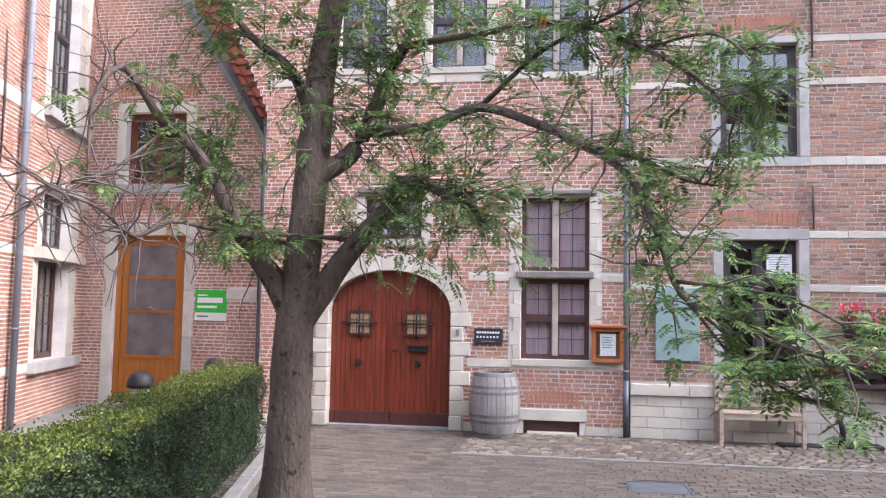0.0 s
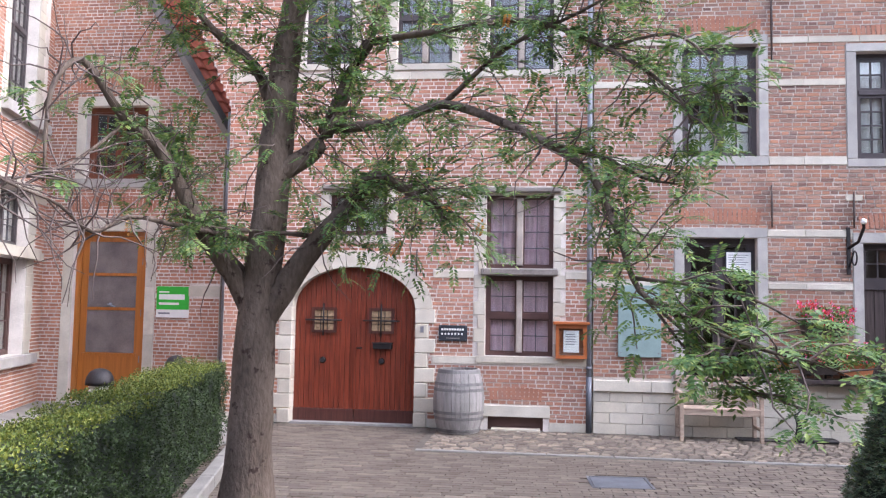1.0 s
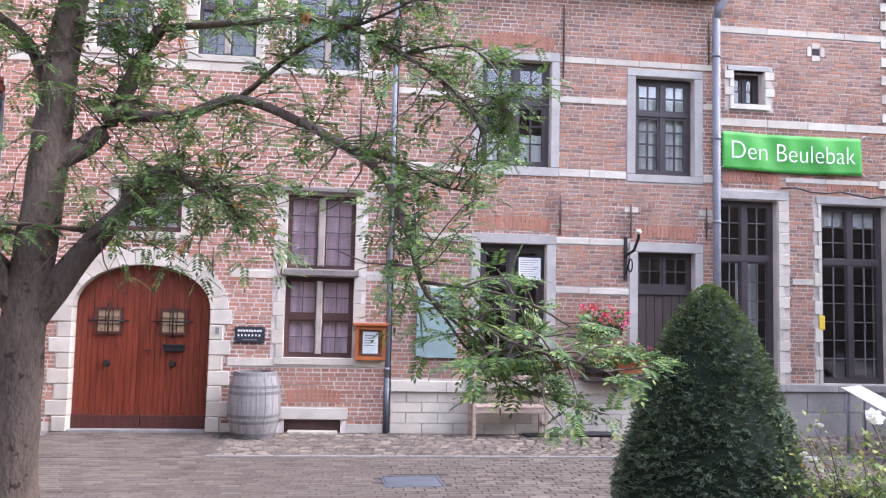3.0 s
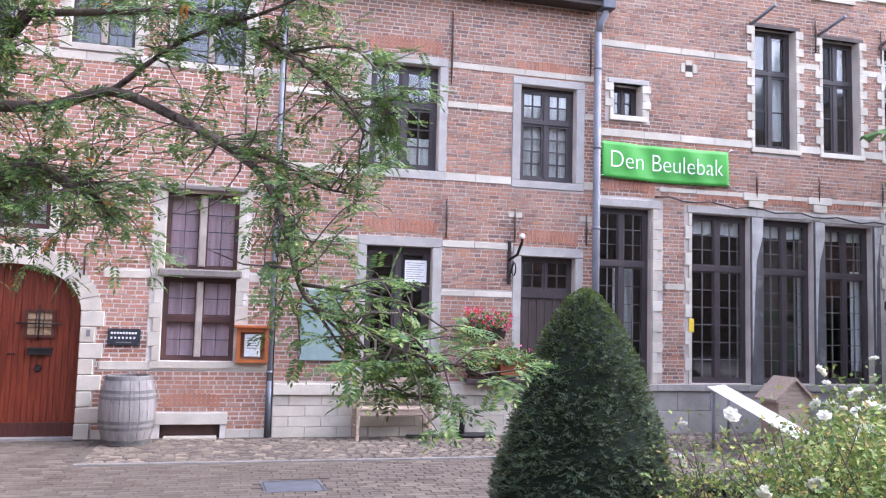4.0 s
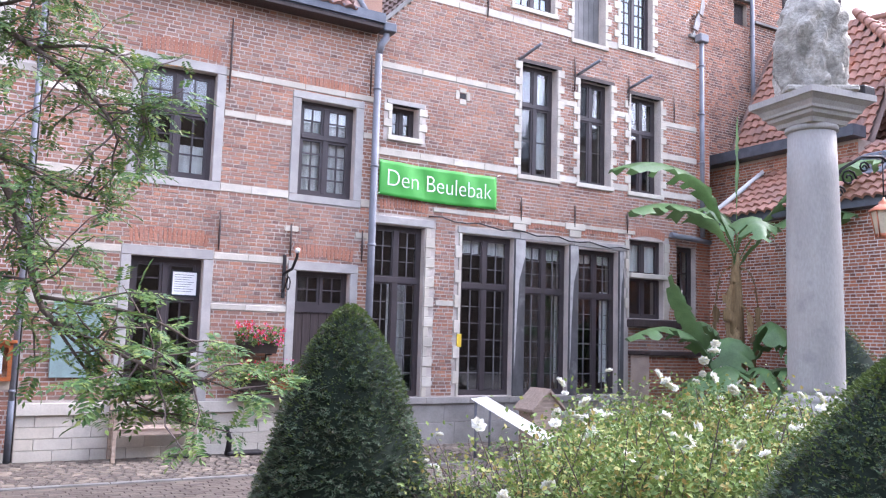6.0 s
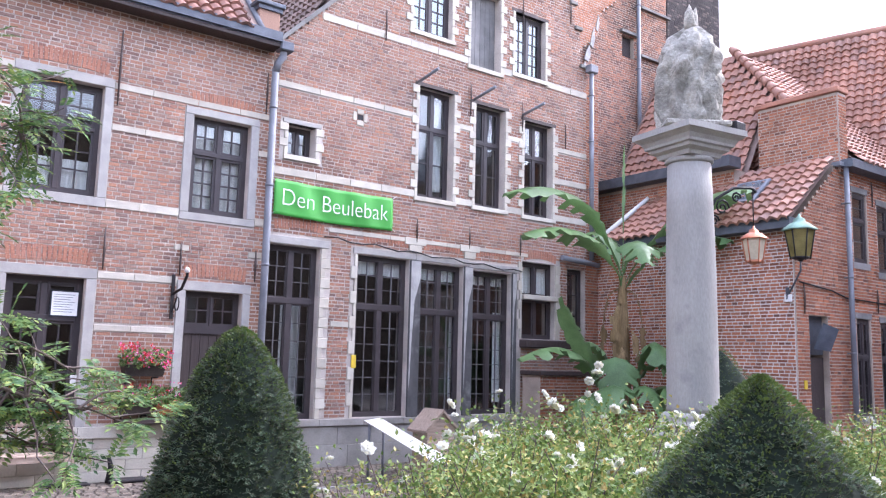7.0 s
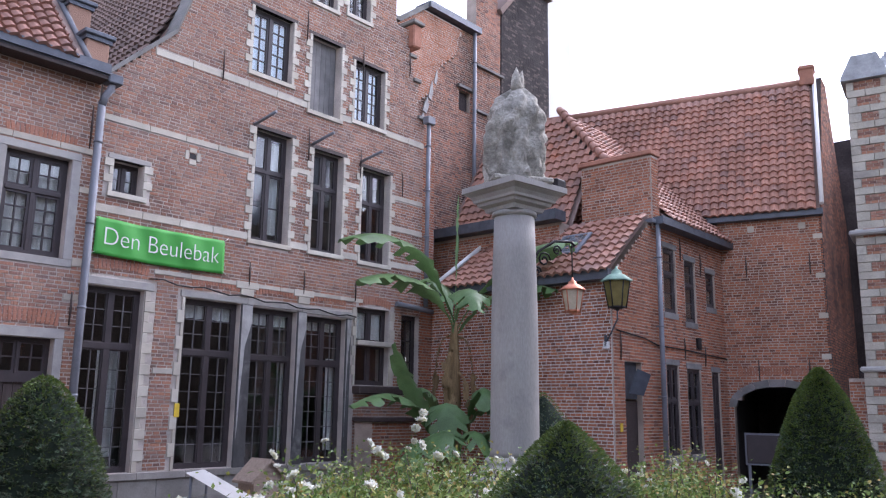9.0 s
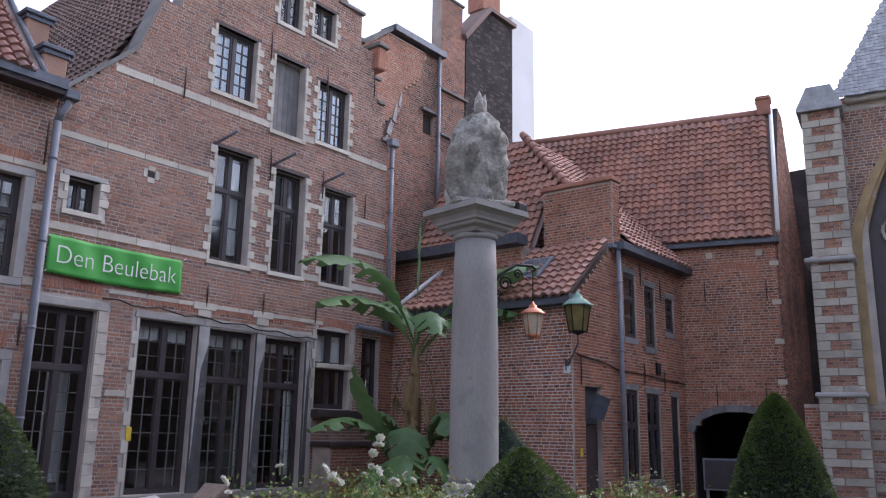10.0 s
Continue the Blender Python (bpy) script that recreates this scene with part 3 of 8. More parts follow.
def tile_roof(name, label, origin, along, up, width, length, material="tile", tw=0.20, tl=0.235, mask=None, thick=0.06, proud=0.02):
    """A pantiled slope. origin: left foot; along: unit way of the eaves; up: unit way up the slope."""
    o, a, u = Vector(origin), Vector(along).normalized(), Vector(up).normalized()
    n = a.cross(u).normalized()
    if n.z < 0:
        n = -n
    bm = bmesh.new()
    if mask is None:
        c = [o, o + a * width, o + a * width + u * length, o + u * length]
        vs = [bm.verts.new(p - n * 0.02) for p in c] + [bm.verts.new(p - n * (0.02 + thick)) for p in c]
        for q in ((0, 1, 2, 3), (7, 6, 5, 4), (0, 4, 5, 1), (1, 5, 6, 2), (2, 6, 7, 3), (3, 7, 4, 0)):
            bm.faces.new([vs[i] for i in q])
    else:
        for j in range(int(length / tl)):
            s = (j + 0.5) * tl
            lo, hi = mask(s)
            if hi - lo > 0.05:
                c = [o + a * lo + u * j * tl, o + a * hi + u * j * tl, o + a * hi + u * (j + 1) * tl, o + a * lo + u * (j + 1) * tl]
                bm.faces.new([bm.verts.new(p - n * 0.02) for p in c])
    roof = part(name, bm, "tile_dark" if material != "slate" else "slate")
    tagged(roof, label, "roof", kind="structure")
    prof = ((0.0, 0.0), (0.25, 0.034), (0.5, 0.044), (0.72, 0.012), (0.9, -0.02), (1.04, 0.004))
    vs, fs = [], []
    for j in range(int(length / tl)):
        lo, hi = mask((j + 0.5) * tl) if mask else (0, width)
        for i in range(int(lo / tw), int(hi / tw)):
            if i * tw < lo - 0.01:
                continue
            b = len(vs)
            js = float(rng.uniform(-0.01, 0.01))
            hgt = float(rng.uniform(0, 0.008))
            for e, (s0, lift) in enumerate(((j * tl - 0.04, 0.060 if material != "slate" else 0.016), (j * tl + tl, 0.004), (j * tl - 0.04, 0.004))):
                for pu, ph in prof:
                    vs.append(o + a * (i * tw + pu * tw) + u * (s0 + js) + n * (ph * (1 if material != "slate" else 0.1) + lift + hgt + proud))
            for k in range(5):
                fs += [(b + k, b + k + 1, b + 7 + k, b + 6 + k), (b + 12 + k, b + 13 + k, b + k + 1, b + k)]
    tagged(part("tiles", (vs, fs), material, roof), kind="stuff")
    return roof


# ground
bm = bmesh.new()
gs = [bm.verts.new(p) for p in ((-300, -300, -0.03), (300, -300, -0.03), (300, 300, -0.03), (-300, 300, -0.03))]
bm.faces.new(gs)
tagged(part("ground", bm, "ground"), "grey sandy bedding under the courtyard paving", "ground", kind="structure")

# ---- gate house ----
GX0, GX1 = -3.0, 2.50
ARCH_C, ARCH_Z, ARCH_A, ARCH_B = -0.99, 1.72, 0.93, 0.61
RING = 0.25


def arch_gap(z):
    if z < ARCH_Z:
        return [(ARCH_C - ARCH_A - 0.2, ARCH_C + ARCH_A + 0.2)]
    k = 1 - ((z - ARCH_Z) / (ARCH_B + RING)) ** 2
    if k <= 0:
        return []
    w = (ARCH_A + RING) * math.sqrt(k)
    return [(ARCH_C - w, ARCH_C + w)]


GATE_WIN = [(0.97, 1.95, 1.06, 3.42), (-1.40, -0.52, 2.80, 3.46), (0.98, 1.93, 5.28, 6.9), (-0.42, 0.42, 5.40, 6.9), (-1.85, -1.12, 5.42, 6.9)]
VENT = (1.02, 1.82, -0.02, 0.19)
gate_hole = [(ARCH_C - ARCH_A - 0.02, ARCH_C + ARCH_A + 0.02, -0.05, 2.0), (ARCH_C - 0.90, ARCH_C + 0.90, 2.0, 2.2), (ARCH_C - 0.66, ARCH_C + 0.66, 2.2, 2.35)]
surround = [(0.80, 2.12, 0.93, 3.50), (-1.52, -0.40, 2.70, 3.56), (0.86, 2.06, 5.16, 6.95), (-0.54, 0.54, 5.28, 6.95), (-1.97, -1.0, 5.30, 6.95), (0.92, 1.90, 0.0, 0.36)]
gate_bands = band(GX0, GX1, 5.16, 5.28) + band(0.2, GX1, 2.18, 2.29, [(0.80, 2.12, 0, 4)]) + band(0.2, GX1, 0.93, 1.05) + band(-0.3, GX1, 3.40, 3.50, [(0.80, 2.12, 3, 4)]) + band(0.10, GX1, 0.0, 0.13, [(0.92, 1.90, -1, 0.4)], 0.4) + band(GX0, -2.14, 0.0, 0.13, (), 0.4)
wall_gate = brick_wall("wall_gate_house", "weathered red brick wall with white stone bands", Matrix(), -4.1, GX1, 0, 7.6, GATE_WIN + [VENT] + gate_hole, [arch_gap], lambda z: (GX0 - max(0, z - 4.8) * 0.44, GX1), "brick_gate", "mortar", own=(0.22, 2.42, 0.36, 0.93), keep_out=surround + gate_bands)
stones(wall_gate, gate_bands)
for k, (a, b, c, d) in enumerate(GATE_WIN):
    top = surround[k][3]
    stones(wall_gate, quoins(a, -1, c, min(d, 6.9), 0.2, 0.11, 0.17) + quoins(b, 1, c, min(d, 6.9), 0.2, 0.11, 0.17), proud=0.018, depth=0.2)
    if d < 6:
        stones(wall_gate, [(a - 0.15, b + 0.15, d, d + 0.09)], depth=0.2)
    stones(wall_gate, [(a - 0.13, b + 0.13, c - 0.10, c)], proud=0.03, depth=0.22, name="sill")
stones(wall_gate, [(0.92, 1.92, 0.19, 0.355)], proud=0.02, name="lintel")
boxpart("vent_board", (1.02, 1.82, 0.10, 0.14, 0.0, 0.19), "frame_brown", wall_gate)
boxpart("vent_sill", (1.08, 1.78, -0.12, 0.1, 0.0, 0.03), "white_stone", wall_gate)
soldier_arch(wall_gate, 1.05, 1.80, 0.42, 0.17, 0.03)
# arch ring and jamb stones
n_ring = 13
for i in range(n_ring):
    t0, t1 = math.pi * i / n_ring + 0.006, math.pi * (i + 1) / n_ring - 0.006
    pts = []
    for t in (t0, (t0 + t1) / 2, t1):
        pts.append((ARCH_C - ARCH_A * math.cos(t), ARCH_Z + ARCH_B * math.sin(t)))
    out = []
    for t in (t1, (t0 + t1) / 2, t0):
        out.append((ARCH_C - (ARCH_A + RING) * math.cos(t), ARCH_Z + (ARCH_B + RING) * math.sin(t)))
    bm = bmesh.new()
    prism(bm, pts + out, -0.02, 0.30)
    part("voussoir", bm, "white_stone", wall_gate)
for side in (-1, 1):
    for i in range(8):
        w = 0.30 if i % 2 else 0.19
        u = ARCH_C + side * ARCH_A
        a, b = (u, u + w) if side > 0 else (u - w, u)
        z0 = ARCH_Z * i / 8
        boxpart("jamb_stone", (a, b, -0.02 - (0.03 if i == 0 else 0), 0.30, z0 + 0.004, ARCH_Z * (i + 1) / 8 - 0.004), "white_stone", wall_gate, bevel=0.01)
# windows of the gate house
window(0.97, 1.95, 1.06, 2.22, 2, (1, 1), (2, 2), "frame_brown", "cross window with leaded panes and pink curtains, lower half", fw=0.05, mull=0.09, curtain=(1.08, 2.2), bar="lead", stone_mull=True)
window(0.97, 1.95, 2.34, 3.42, 2, (1,), (2, 4), "frame_brown", "cross window with leaded panes and pink curtains, upper half", fw=0.04, mull=0.10, curtain=(2.36, 3.4), bar="lead", stone_mull=True)
boxpart("transom", (0.90, 2.02, -0.07, 0.2, 2.225, 2.335), "transom_stone", wall_gate, bevel=0.02)
boxpart("hood_mould", (0.86, 2.06, -0.08, 0.1, 3.44, 3.52), "transom_stone", wall_gate, bevel=0.02)
boxpart("hood_mould", (-1.5, -0.42, -0.08, 0.1, 3.48, 3.56), "transom_stone", wall_gate, bevel=0.02)
window(-1.40, -0.52, 2.80, 3.46, 2, (1,), (2, 3), "frame_brown", "small stone-framed window above the gate arch", bar="lead", curtain=(2.82, 3.44, "curtain_white"))
for a, b, c in ((0.98, 1.93, 5.28), (-0.42, 0.42, 5.40), (-1.85, -1.12, 5.42)):
    window(a, b, c, 6.9, 2, (1, 1), (3, 4), "frame_dark", "stone-mullioned upper window with small leaded panes", fw=0.04, mull=0.09, bar="lead", stone_mull=True)

# ---- middle house ----
MX0, MX1 = 2.50, 7.44
WA, WB = (3.78, 4.84, 3.97, 5.60), (6.17, 7.11, 3.93, 5.46)
DA, DB = (3.80, 4.80, 0.72, 2.80), (6.22, 7.12, 0.78, 2.74)
mid_holes = [WA, WB, DA, DB]
mid_sur = [(3.65, 4.97, 3.83, 5.74), (6.03, 7.25, 3.81, 5.58), (3.66, 4.94, 0.72, 2.95), (6.08, 7.25, 0.72, 2.89)]
mid_bands = []
for z0, z1 in ((5.60, 5.70), (4.98, 5.08), (3.84, 3.96), (2.82, 2.92), (2.08, 2.17)):
    mid_bands += band(MX0 + 0.02, MX1, z0, z1, mid_sur, 0.7)
mid_bands = [b for b in mid_bands if not (b[0] > 7.2 and b[2] < 3.5)]
mid_bands += [(6.00, 6.22, 3.33, 3.42), (7.18, 7.40, 3.32, 3.41)]
wall_mid = brick_wall("wall_middle_house", "brown brick wall with thin white stone bands", Matrix(), MX0 + 0.02, MX1, 0, 6.95, mid_holes, (), None, "brick_mid", "mortar_mid", keep_out=mid_sur + mid_bands + [(MX0, MX1, 0, 0.77)])
stones(wall_mid, mid_bands)
plinth = []
for row in range(4):
    z0 = 0.15 * row
    cut = [MX0 + 0.02 + 0.23 * (row % 2)] + [MX0 + 0.02 + 0.23 * (row % 2) + 0.46 * k for k in range(1, 11)]
    cut = [MX0 + 0.02] + [c for c in cut if MX0 + 0.1 < c < MX1 - 0.1] + [MX1]
    plinth += [(a, b, z0, z0 + 0.15) for a, b in zip(cut, cut[1:])]
stones(wall_mid, plinth, proud=0.03)
stones(wall_mid, band(MX0 + 0.02, MX1, 0.60, 0.76, [(3.66, 4.94, 0.7, 0.8), (6.08, 7.25, 0.7, 0.8)], 0.8), proud=0.07, name="plinth_cap")
for (a, b, c, d), (e, f, g, h) in zip(mid_holes, mid_sur):
    st = [(e, a, c, d), (b, f, c, d), (e, f, d, h)]
    if c > 3:
        st.append((e, f, g, c))
    stones(wall_mid, st, "blue_stone", 0.016, 0.2, "surround")
    soldier_arch(wall_mid, e + 0.1, f - 0.1, h + 0.03, 0.19, 0.05)
window(*WA, 2, (1.7, 1), ((2, 3), (2, 2)), "frame_dark", "tall dark-framed window in a blue stone surround", fw=0.07, mull=0.08, curtain=(4.0, 4.5, "curtain_white"))
window(*WB, 2, (1.9, 1), ((2, 4), (2, 2)), "frame_dark", "tall dark-framed window with white curtains", fw=0.07, mull=0.07, curtain=(3.95, 5.4, "curtain_white"))
window(*DA, 2, (3.2, 1), ((2, 4), (1, 2)), "frame_dark", "dark glazed double door with a paper notice", fw=0.08, mull=0.09)
window(DB[0], DB[1], 2.18, DB[3], 2, (1,), (2, 2), "frame_dark", "fanlight over a dark plank door", fw=0.05, mull=0.03)
d = root("door_1", Matrix(), "dark brown vertical plank door in stone surround", "door", kind="structure")
for i in range(6):
    a = DB[0] + 0.05 + i * (DB[1] - DB[0] - 0.1) / 6
    boxpart("plank", (a + 0.003, a + (DB[1] - DB[0] - 0.1) / 6 - 0.003, 0.14, 0.18, 0.78, 2.12), "dark_wood", d, bevel=0.004)
boxpart("rail", (DB[0], DB[1], 0.11, 0.19, 2.10, 2.19), "frame_dark", d)

# ---- gabled house ----
BX0, BX1 = 7.46, 14.92


def gable(z):
    l = BX0 if z < 6.9 else BX0 + (z - 6.9) * 0.97 if z < 8.1 else 8.64 + (z - 8.1) * 0.33 if z < 9.25 else 9.03 + (math.floor((z - 9.25) / 0.55) + 1) * 0.40
    r = BX1 if z < 8.3 else 14.72 if z < 9.15 else 14.55 if z < 9.7 else 14.4 if z < 10.32 else 13.95 if z < 11.08 else 13.6 - (z - 11.08) * 0.8
    return l, r


F1, F2, F3, F4 = (7.50, 8.46, 0.78, 3.60), (9.20, 10.29, 0.79, 3.58), (10.55, 11.54, 0.79, 3.56), (11.78, 12.76, 0.79, 3.52)
CR, DK = (13.05, 13.97, 2.26, 3.82), (14.34, 14.88, 2.25, 3.78)
SW = (7.76, 8.27, 5.11, 5.64)
U = [(10.40, 11.22, 4.78, 6.90), (11.77, 12.54, 4.79, 6.84), (13.07, 13.88, 4.77, 6.76)]
TH = [(10.20, 11.12, 7.96, 9.27), (11.60, 12.38, 7.60, 9.20), (12.78, 13.64, 7.72, 9.05)]
TOP = [(11.62, 12.20, 9.94, 10.80), (12.53, 13.14, 10.03, 10.75)]
b_holes = [F1, F2, F3, F4, CR, DK, SW] + U + TH + TOP
b_sur = [(7.48, 8.66, 0.78, 3.76), (9.06, 13.03, 0.78, 3.72), (13.03, 14.12, 2.1, 3.92), (7.62, 8.40, 5.01, 5.73)] + [(a - 0.03, b + 0.03, c - 0.12, d + 0.03) for a, b, c, d in U + TH + TOP]
b_bands = []
for z0, z1, a, b in ((6.24, 6.35, BX0, BX1), (4.75, 4.87, BX0, BX1), (7.60, 7.72, 8.3, BX1), (5.55, 5.66, 13.9, BX1), (3.90, 3.98, 8.6, 13.2), (2.30, 2.40, 8.7, 9.1)):
    b_bands += band(a, b, z0, z1, b_sur, 0.7)
wall_b = brick_wall("wall_gabled_house", "tall brick gable wall with white stone bands and quoins", Matrix(), BX0, BX1, 0, 12.4, b_holes, (), gable, "brick_mid", "mortar_mid", keep_out=b_sur + b_bands + [(BX0, BX1, 0, 0.78)])
stones(wall_b, b_bands)
stones(wall_b, band(BX0, 13.0, 0.0, 0.36, (), 0.8) + band(BX0, 13.0, 0.36, 0.67, (), 0.7), "plinth_stone", proud=0.04)
stones(wall_b, band(BX0, 13.0, 0.67, 0.78, (), 0.9), "plinth_stone", proud=0.08)
for a, b, c, d in U + TH + TOP + [SW]:
    h = 0.15
    stones(wall_b, quoins(a, -1, c, d, h, 0.07, 0.16) + quoins(b, 1, c, d, h, 0.07, 0.16), proud=0.02, depth=0.24)
    stones(wall_b, [(a - 0.08, b + 0.08, c - 0.09, c)], proud=0.04, depth=0.24, name="sill")
    boxpart("lintel", (a - 0.1, b + 0.1, -0.004, 0.1, d, d + 0.07), "dark_wood", wall_b)
stones(wall_b, [(7.66, 8.38, 5.644, 5.72)], "blue_stone")
# heads and posts of the tall windows
stones(wall_b, [(7.48, 8.62, 3.61, 3.74), (9.10, 10.42, 3.59, 3.70), (10.42, 11.66, 3.585, 3.70), (11.66, 12.98, 3.555, 3.68)], "blue_stone", 0.02, 0.24, "lintel")
for a, b, c, d in ((10.30, 10.54, 0.78, 3.59), (11.55, 11.77, 0.78, 3.58), (12.77, 12.90, 0.78, 3.55)):
    post = boxpart("post", (a, b, -0.03, 0.24, c, d), "post_stone", wall_b, bevel=0.012)
    w = b - a
    # paler top and lit left edge of the post, painted as a thin sheet
    bm = bmesh.new()
    prism(bm, [(a + 0.015, 1.25), (a + 0.16 * w, 1.5), (a + 0.22 * w, 2.05), (a + 0.34 * w, 2.5), (a + 0.42 * w, 2.85), (a + 0.75 * w, 3.12), (b - 0.015, 3.28), (b - 0.015, d - 0.02), (a + 0.015, d - 0.02)], -0.0345, -0.0305)
    part("lit_streak", bm, "lime_lit_pale", post, "pale top and lit left edge painted on the dark stone post")
stones(wall_b, quoins(8.47, 1, 0.78, 3.6, 0.17, 0.09, 0.18) + quoins(9.19, -1, 0.78, 3.58, 0.22, 0.06, 0.13) + quoins(13.04, -1, 2.26, 3.8, 0.2, 0.06, 0.11) + quoins(13.98, 1, 2.26, 3.8, 0.2, 0.09, 0.15), proud=0.022, depth=0.24)
for x in (10.4, 11.68):
    stones(wall_b, [(x - 0.14, x + 0.14, 3.725, 3.86), (x - 0.24, x + 0.24, 3.86, 3.99)], "white_stone", 0.026)
stones(wall_b, [(8.98, 9.06, 5.94, 6.10), (9.20, 9.28, 5.94, 6.10), (9.06, 9.20, 6.07, 6.16), (9.06, 9.20, 5.86, 5.96)], proud=0.014)
boxpart("vent_hole", (9.07, 9.19, -0.004, 0.05, 5.97, 6.06), "iron", wall_b)
for a, b in ((9.3, 10.25), (10.6, 11.5), (11.85, 12.75), (7.6, 8.5), (13.1, 14.0)):
    soldier_arch(wall_b, a, b, 3.78 if a < 13 and a > 9 else 3.84, 0.16, 0.06)
# bars take a lighter grey that stands in for reflected light
for f in (F1, F2, F3, F4):
    window(*f, 2, (2.3, 1), ((2, 6), (2, 3)), "frame_dark", "tall dark french window with many small panes", fw=0.075, mull=0.10, bar="bar_sheen_grey")
for f in (F2, F3, F4):
    hang(f[0] + 0.06, f[1] - 0.06, 0.255, 3.27, 3.51, "curtain_white")
hang(F1[0] + 0.05, F1[0] + 0.25, 0.55, 1.0, 2.75, "curtain_white")
hang(F1[1] - 0.42, F1[1] - 0.05, 0.55, 1.0, 2.75, "curtain_white")
hang(F3[1] - 0.12, F3[1] - 0.03, 0.27, 1.0, 2.75, "curtain_white")
hang(F4[1] - 0.25, F4[1] - 0.05, 0.27, 1.0, 2.75, "curtain_white")
window(*CR, 2, (1.1, 1), (1, 1), "frame_dark", "stone cross window beside the yard corner", stone_mull=False, curtain=(3.2, 3.75, "curtain_white"))
boxpart("transom", (13.06, 14.06, -0.05, 0.15, 3.05, 3.15), "white_stone", wall_b, bevel=0.01)
boxpart("sill", (13.0, 14.3, -0.22, 0.1, 2.08, 2.24), "dark_wood", wall_b, bevel=0.02)
window(*DK, 1, (1,), (2, 3), "frame_dark", "dark window in the yard corner")
window(*SW, 2, (1,), (1, 2), "frame_dark", "small square window with white stone quoins", recess=0.2, fw=0.05, mull=0.05)
for f in U:
    window(*f, 2, (1.9, 1), ((1, 2), (1, 1)), "frame_dark", "tall upper window with dark cross frame", recess=0.17, fw=0.06, mull=0.07)
for f in (TH[0], TH[2]):
    window(*f, 2, (1,), (2, 5), "frame_dark", "upper gable window with small panes", recess=0.12)
# added sheets: the sky mirrored in these panes is painted as pale blue
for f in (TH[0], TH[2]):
    hang(f[0] + 0.08, f[1] - 0.08, 0.215, f[2] + 0.1, f[3] - 0.1, "sky_reflection_blue")
hang(U[0][1] - 0.3, U[0][1] - 0.06, 0.33, 5.0, 6.8, "curtain_white")
sh = root("shutter", Matrix(), "weathered grey plank shutter closing a gable window", "shutter")
for i in range(7):
    a = TH[1][0] + i * 0.9 / 7
    boxpart("plank", (a + 0.003, a + 0.125, 0.19, 0.23, TH[1][2], TH[1][3]), "dark_stone", sh)
boxpart("batten", (TH[1][0], TH[1][1], 0.23, 0.26, 8.3, 8.4), "dark_wood", sh)
for f in TOP:
    window(*f, 2, (1,), (1, 3), "frame_dark", "topmost gable window", recess=0.12, fw=0.05, mull=0.05)
bm = bmesh.new()
tube(bm, [(8.5 + 0.25 * k, -0.05 - 0.012 * (k % 2), 3.80 - 0.012 * k + 0.03 * math.sin(k * 1.9)) for k in range(19)], 0.013, 6)
tagged(part("wall_cable", bm, "iron"), "black cable sagging along the wall above the tall windows", "cable")
bm = bmesh.new()
tube(bm, [(14.1, -0.08, 3.98), (14.9, -0.10, 3.93), (15.18, -0.12, 3.90)], 0.055, 10)
tagged(part("overflow_pipe", bm, "zinc"), "short grey pipe running across the yard corner", "drainpipe")
# iron ties
for x, z0, z1 in ((5.02, 5.35, 6.5), (5.0, 2.95, 3.55), (6.10, 2.95, 3.45), (7.30, 2.95, 3.45), (7.34, 5.7, 6.4), (1.98, 4.1, 4.85), (9.6, 7.55, 8.15), (11.62, 6.55, 7.2), (12.98, 8.75, 9.4), (11.45, 9.0, 9.65), (13.0, 6.5, 7.1), (14.25, 6.35, 6.9), (10.42, 3.92, 4.35), (11.66, 3.92, 4.35), (12.98, 3.92, 4.35), (14.4, 9.2, 9.8), (-0.05, 2.2, 2.6)):
    anchor(x, z0, z1)
for x, z in ((10.35, 6.93), (11.72, 6.90), (13.02, 6.85)):
    bm = bmesh.new()
    tube(bm, [(x, 0.05, z), (x + 0.02, -0.62, z + 0.12)], 0.03, 8)
    tagged(part("flagpole_bracket", bm, "zinc"), "short grey metal flag holder on the facade", "flag holder", "flag holders")

# ---- dark shells for the unlit rooms behind the facades ----
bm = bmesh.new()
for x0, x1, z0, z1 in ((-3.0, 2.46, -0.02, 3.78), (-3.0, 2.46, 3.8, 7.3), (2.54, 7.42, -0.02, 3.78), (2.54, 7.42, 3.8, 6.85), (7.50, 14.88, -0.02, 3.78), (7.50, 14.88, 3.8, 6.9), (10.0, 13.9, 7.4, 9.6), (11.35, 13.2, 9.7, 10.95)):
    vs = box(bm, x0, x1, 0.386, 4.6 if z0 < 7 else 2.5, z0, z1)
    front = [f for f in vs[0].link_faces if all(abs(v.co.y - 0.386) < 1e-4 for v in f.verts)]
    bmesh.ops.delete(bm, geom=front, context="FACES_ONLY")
rooms = part("room_shell", bm, "shade_dark")
tagged(rooms, "dark-coloured shells standing in for unlit rooms behind the facade windows", "interior", kind="structure")

# ---- gate doors ----
gate = root("door_2", Matrix(), "closed varnished red-brown double gate of vertical boards under a stone arch", "door", kind="structure")


def arch_top(x):
    k = max(0.0, 1 - ((x - ARCH_C) / (ARCH_A + 0.01)) ** 2)
    return ARCH_Z + (ARCH_B + 0.01) * math.sqrt(k)


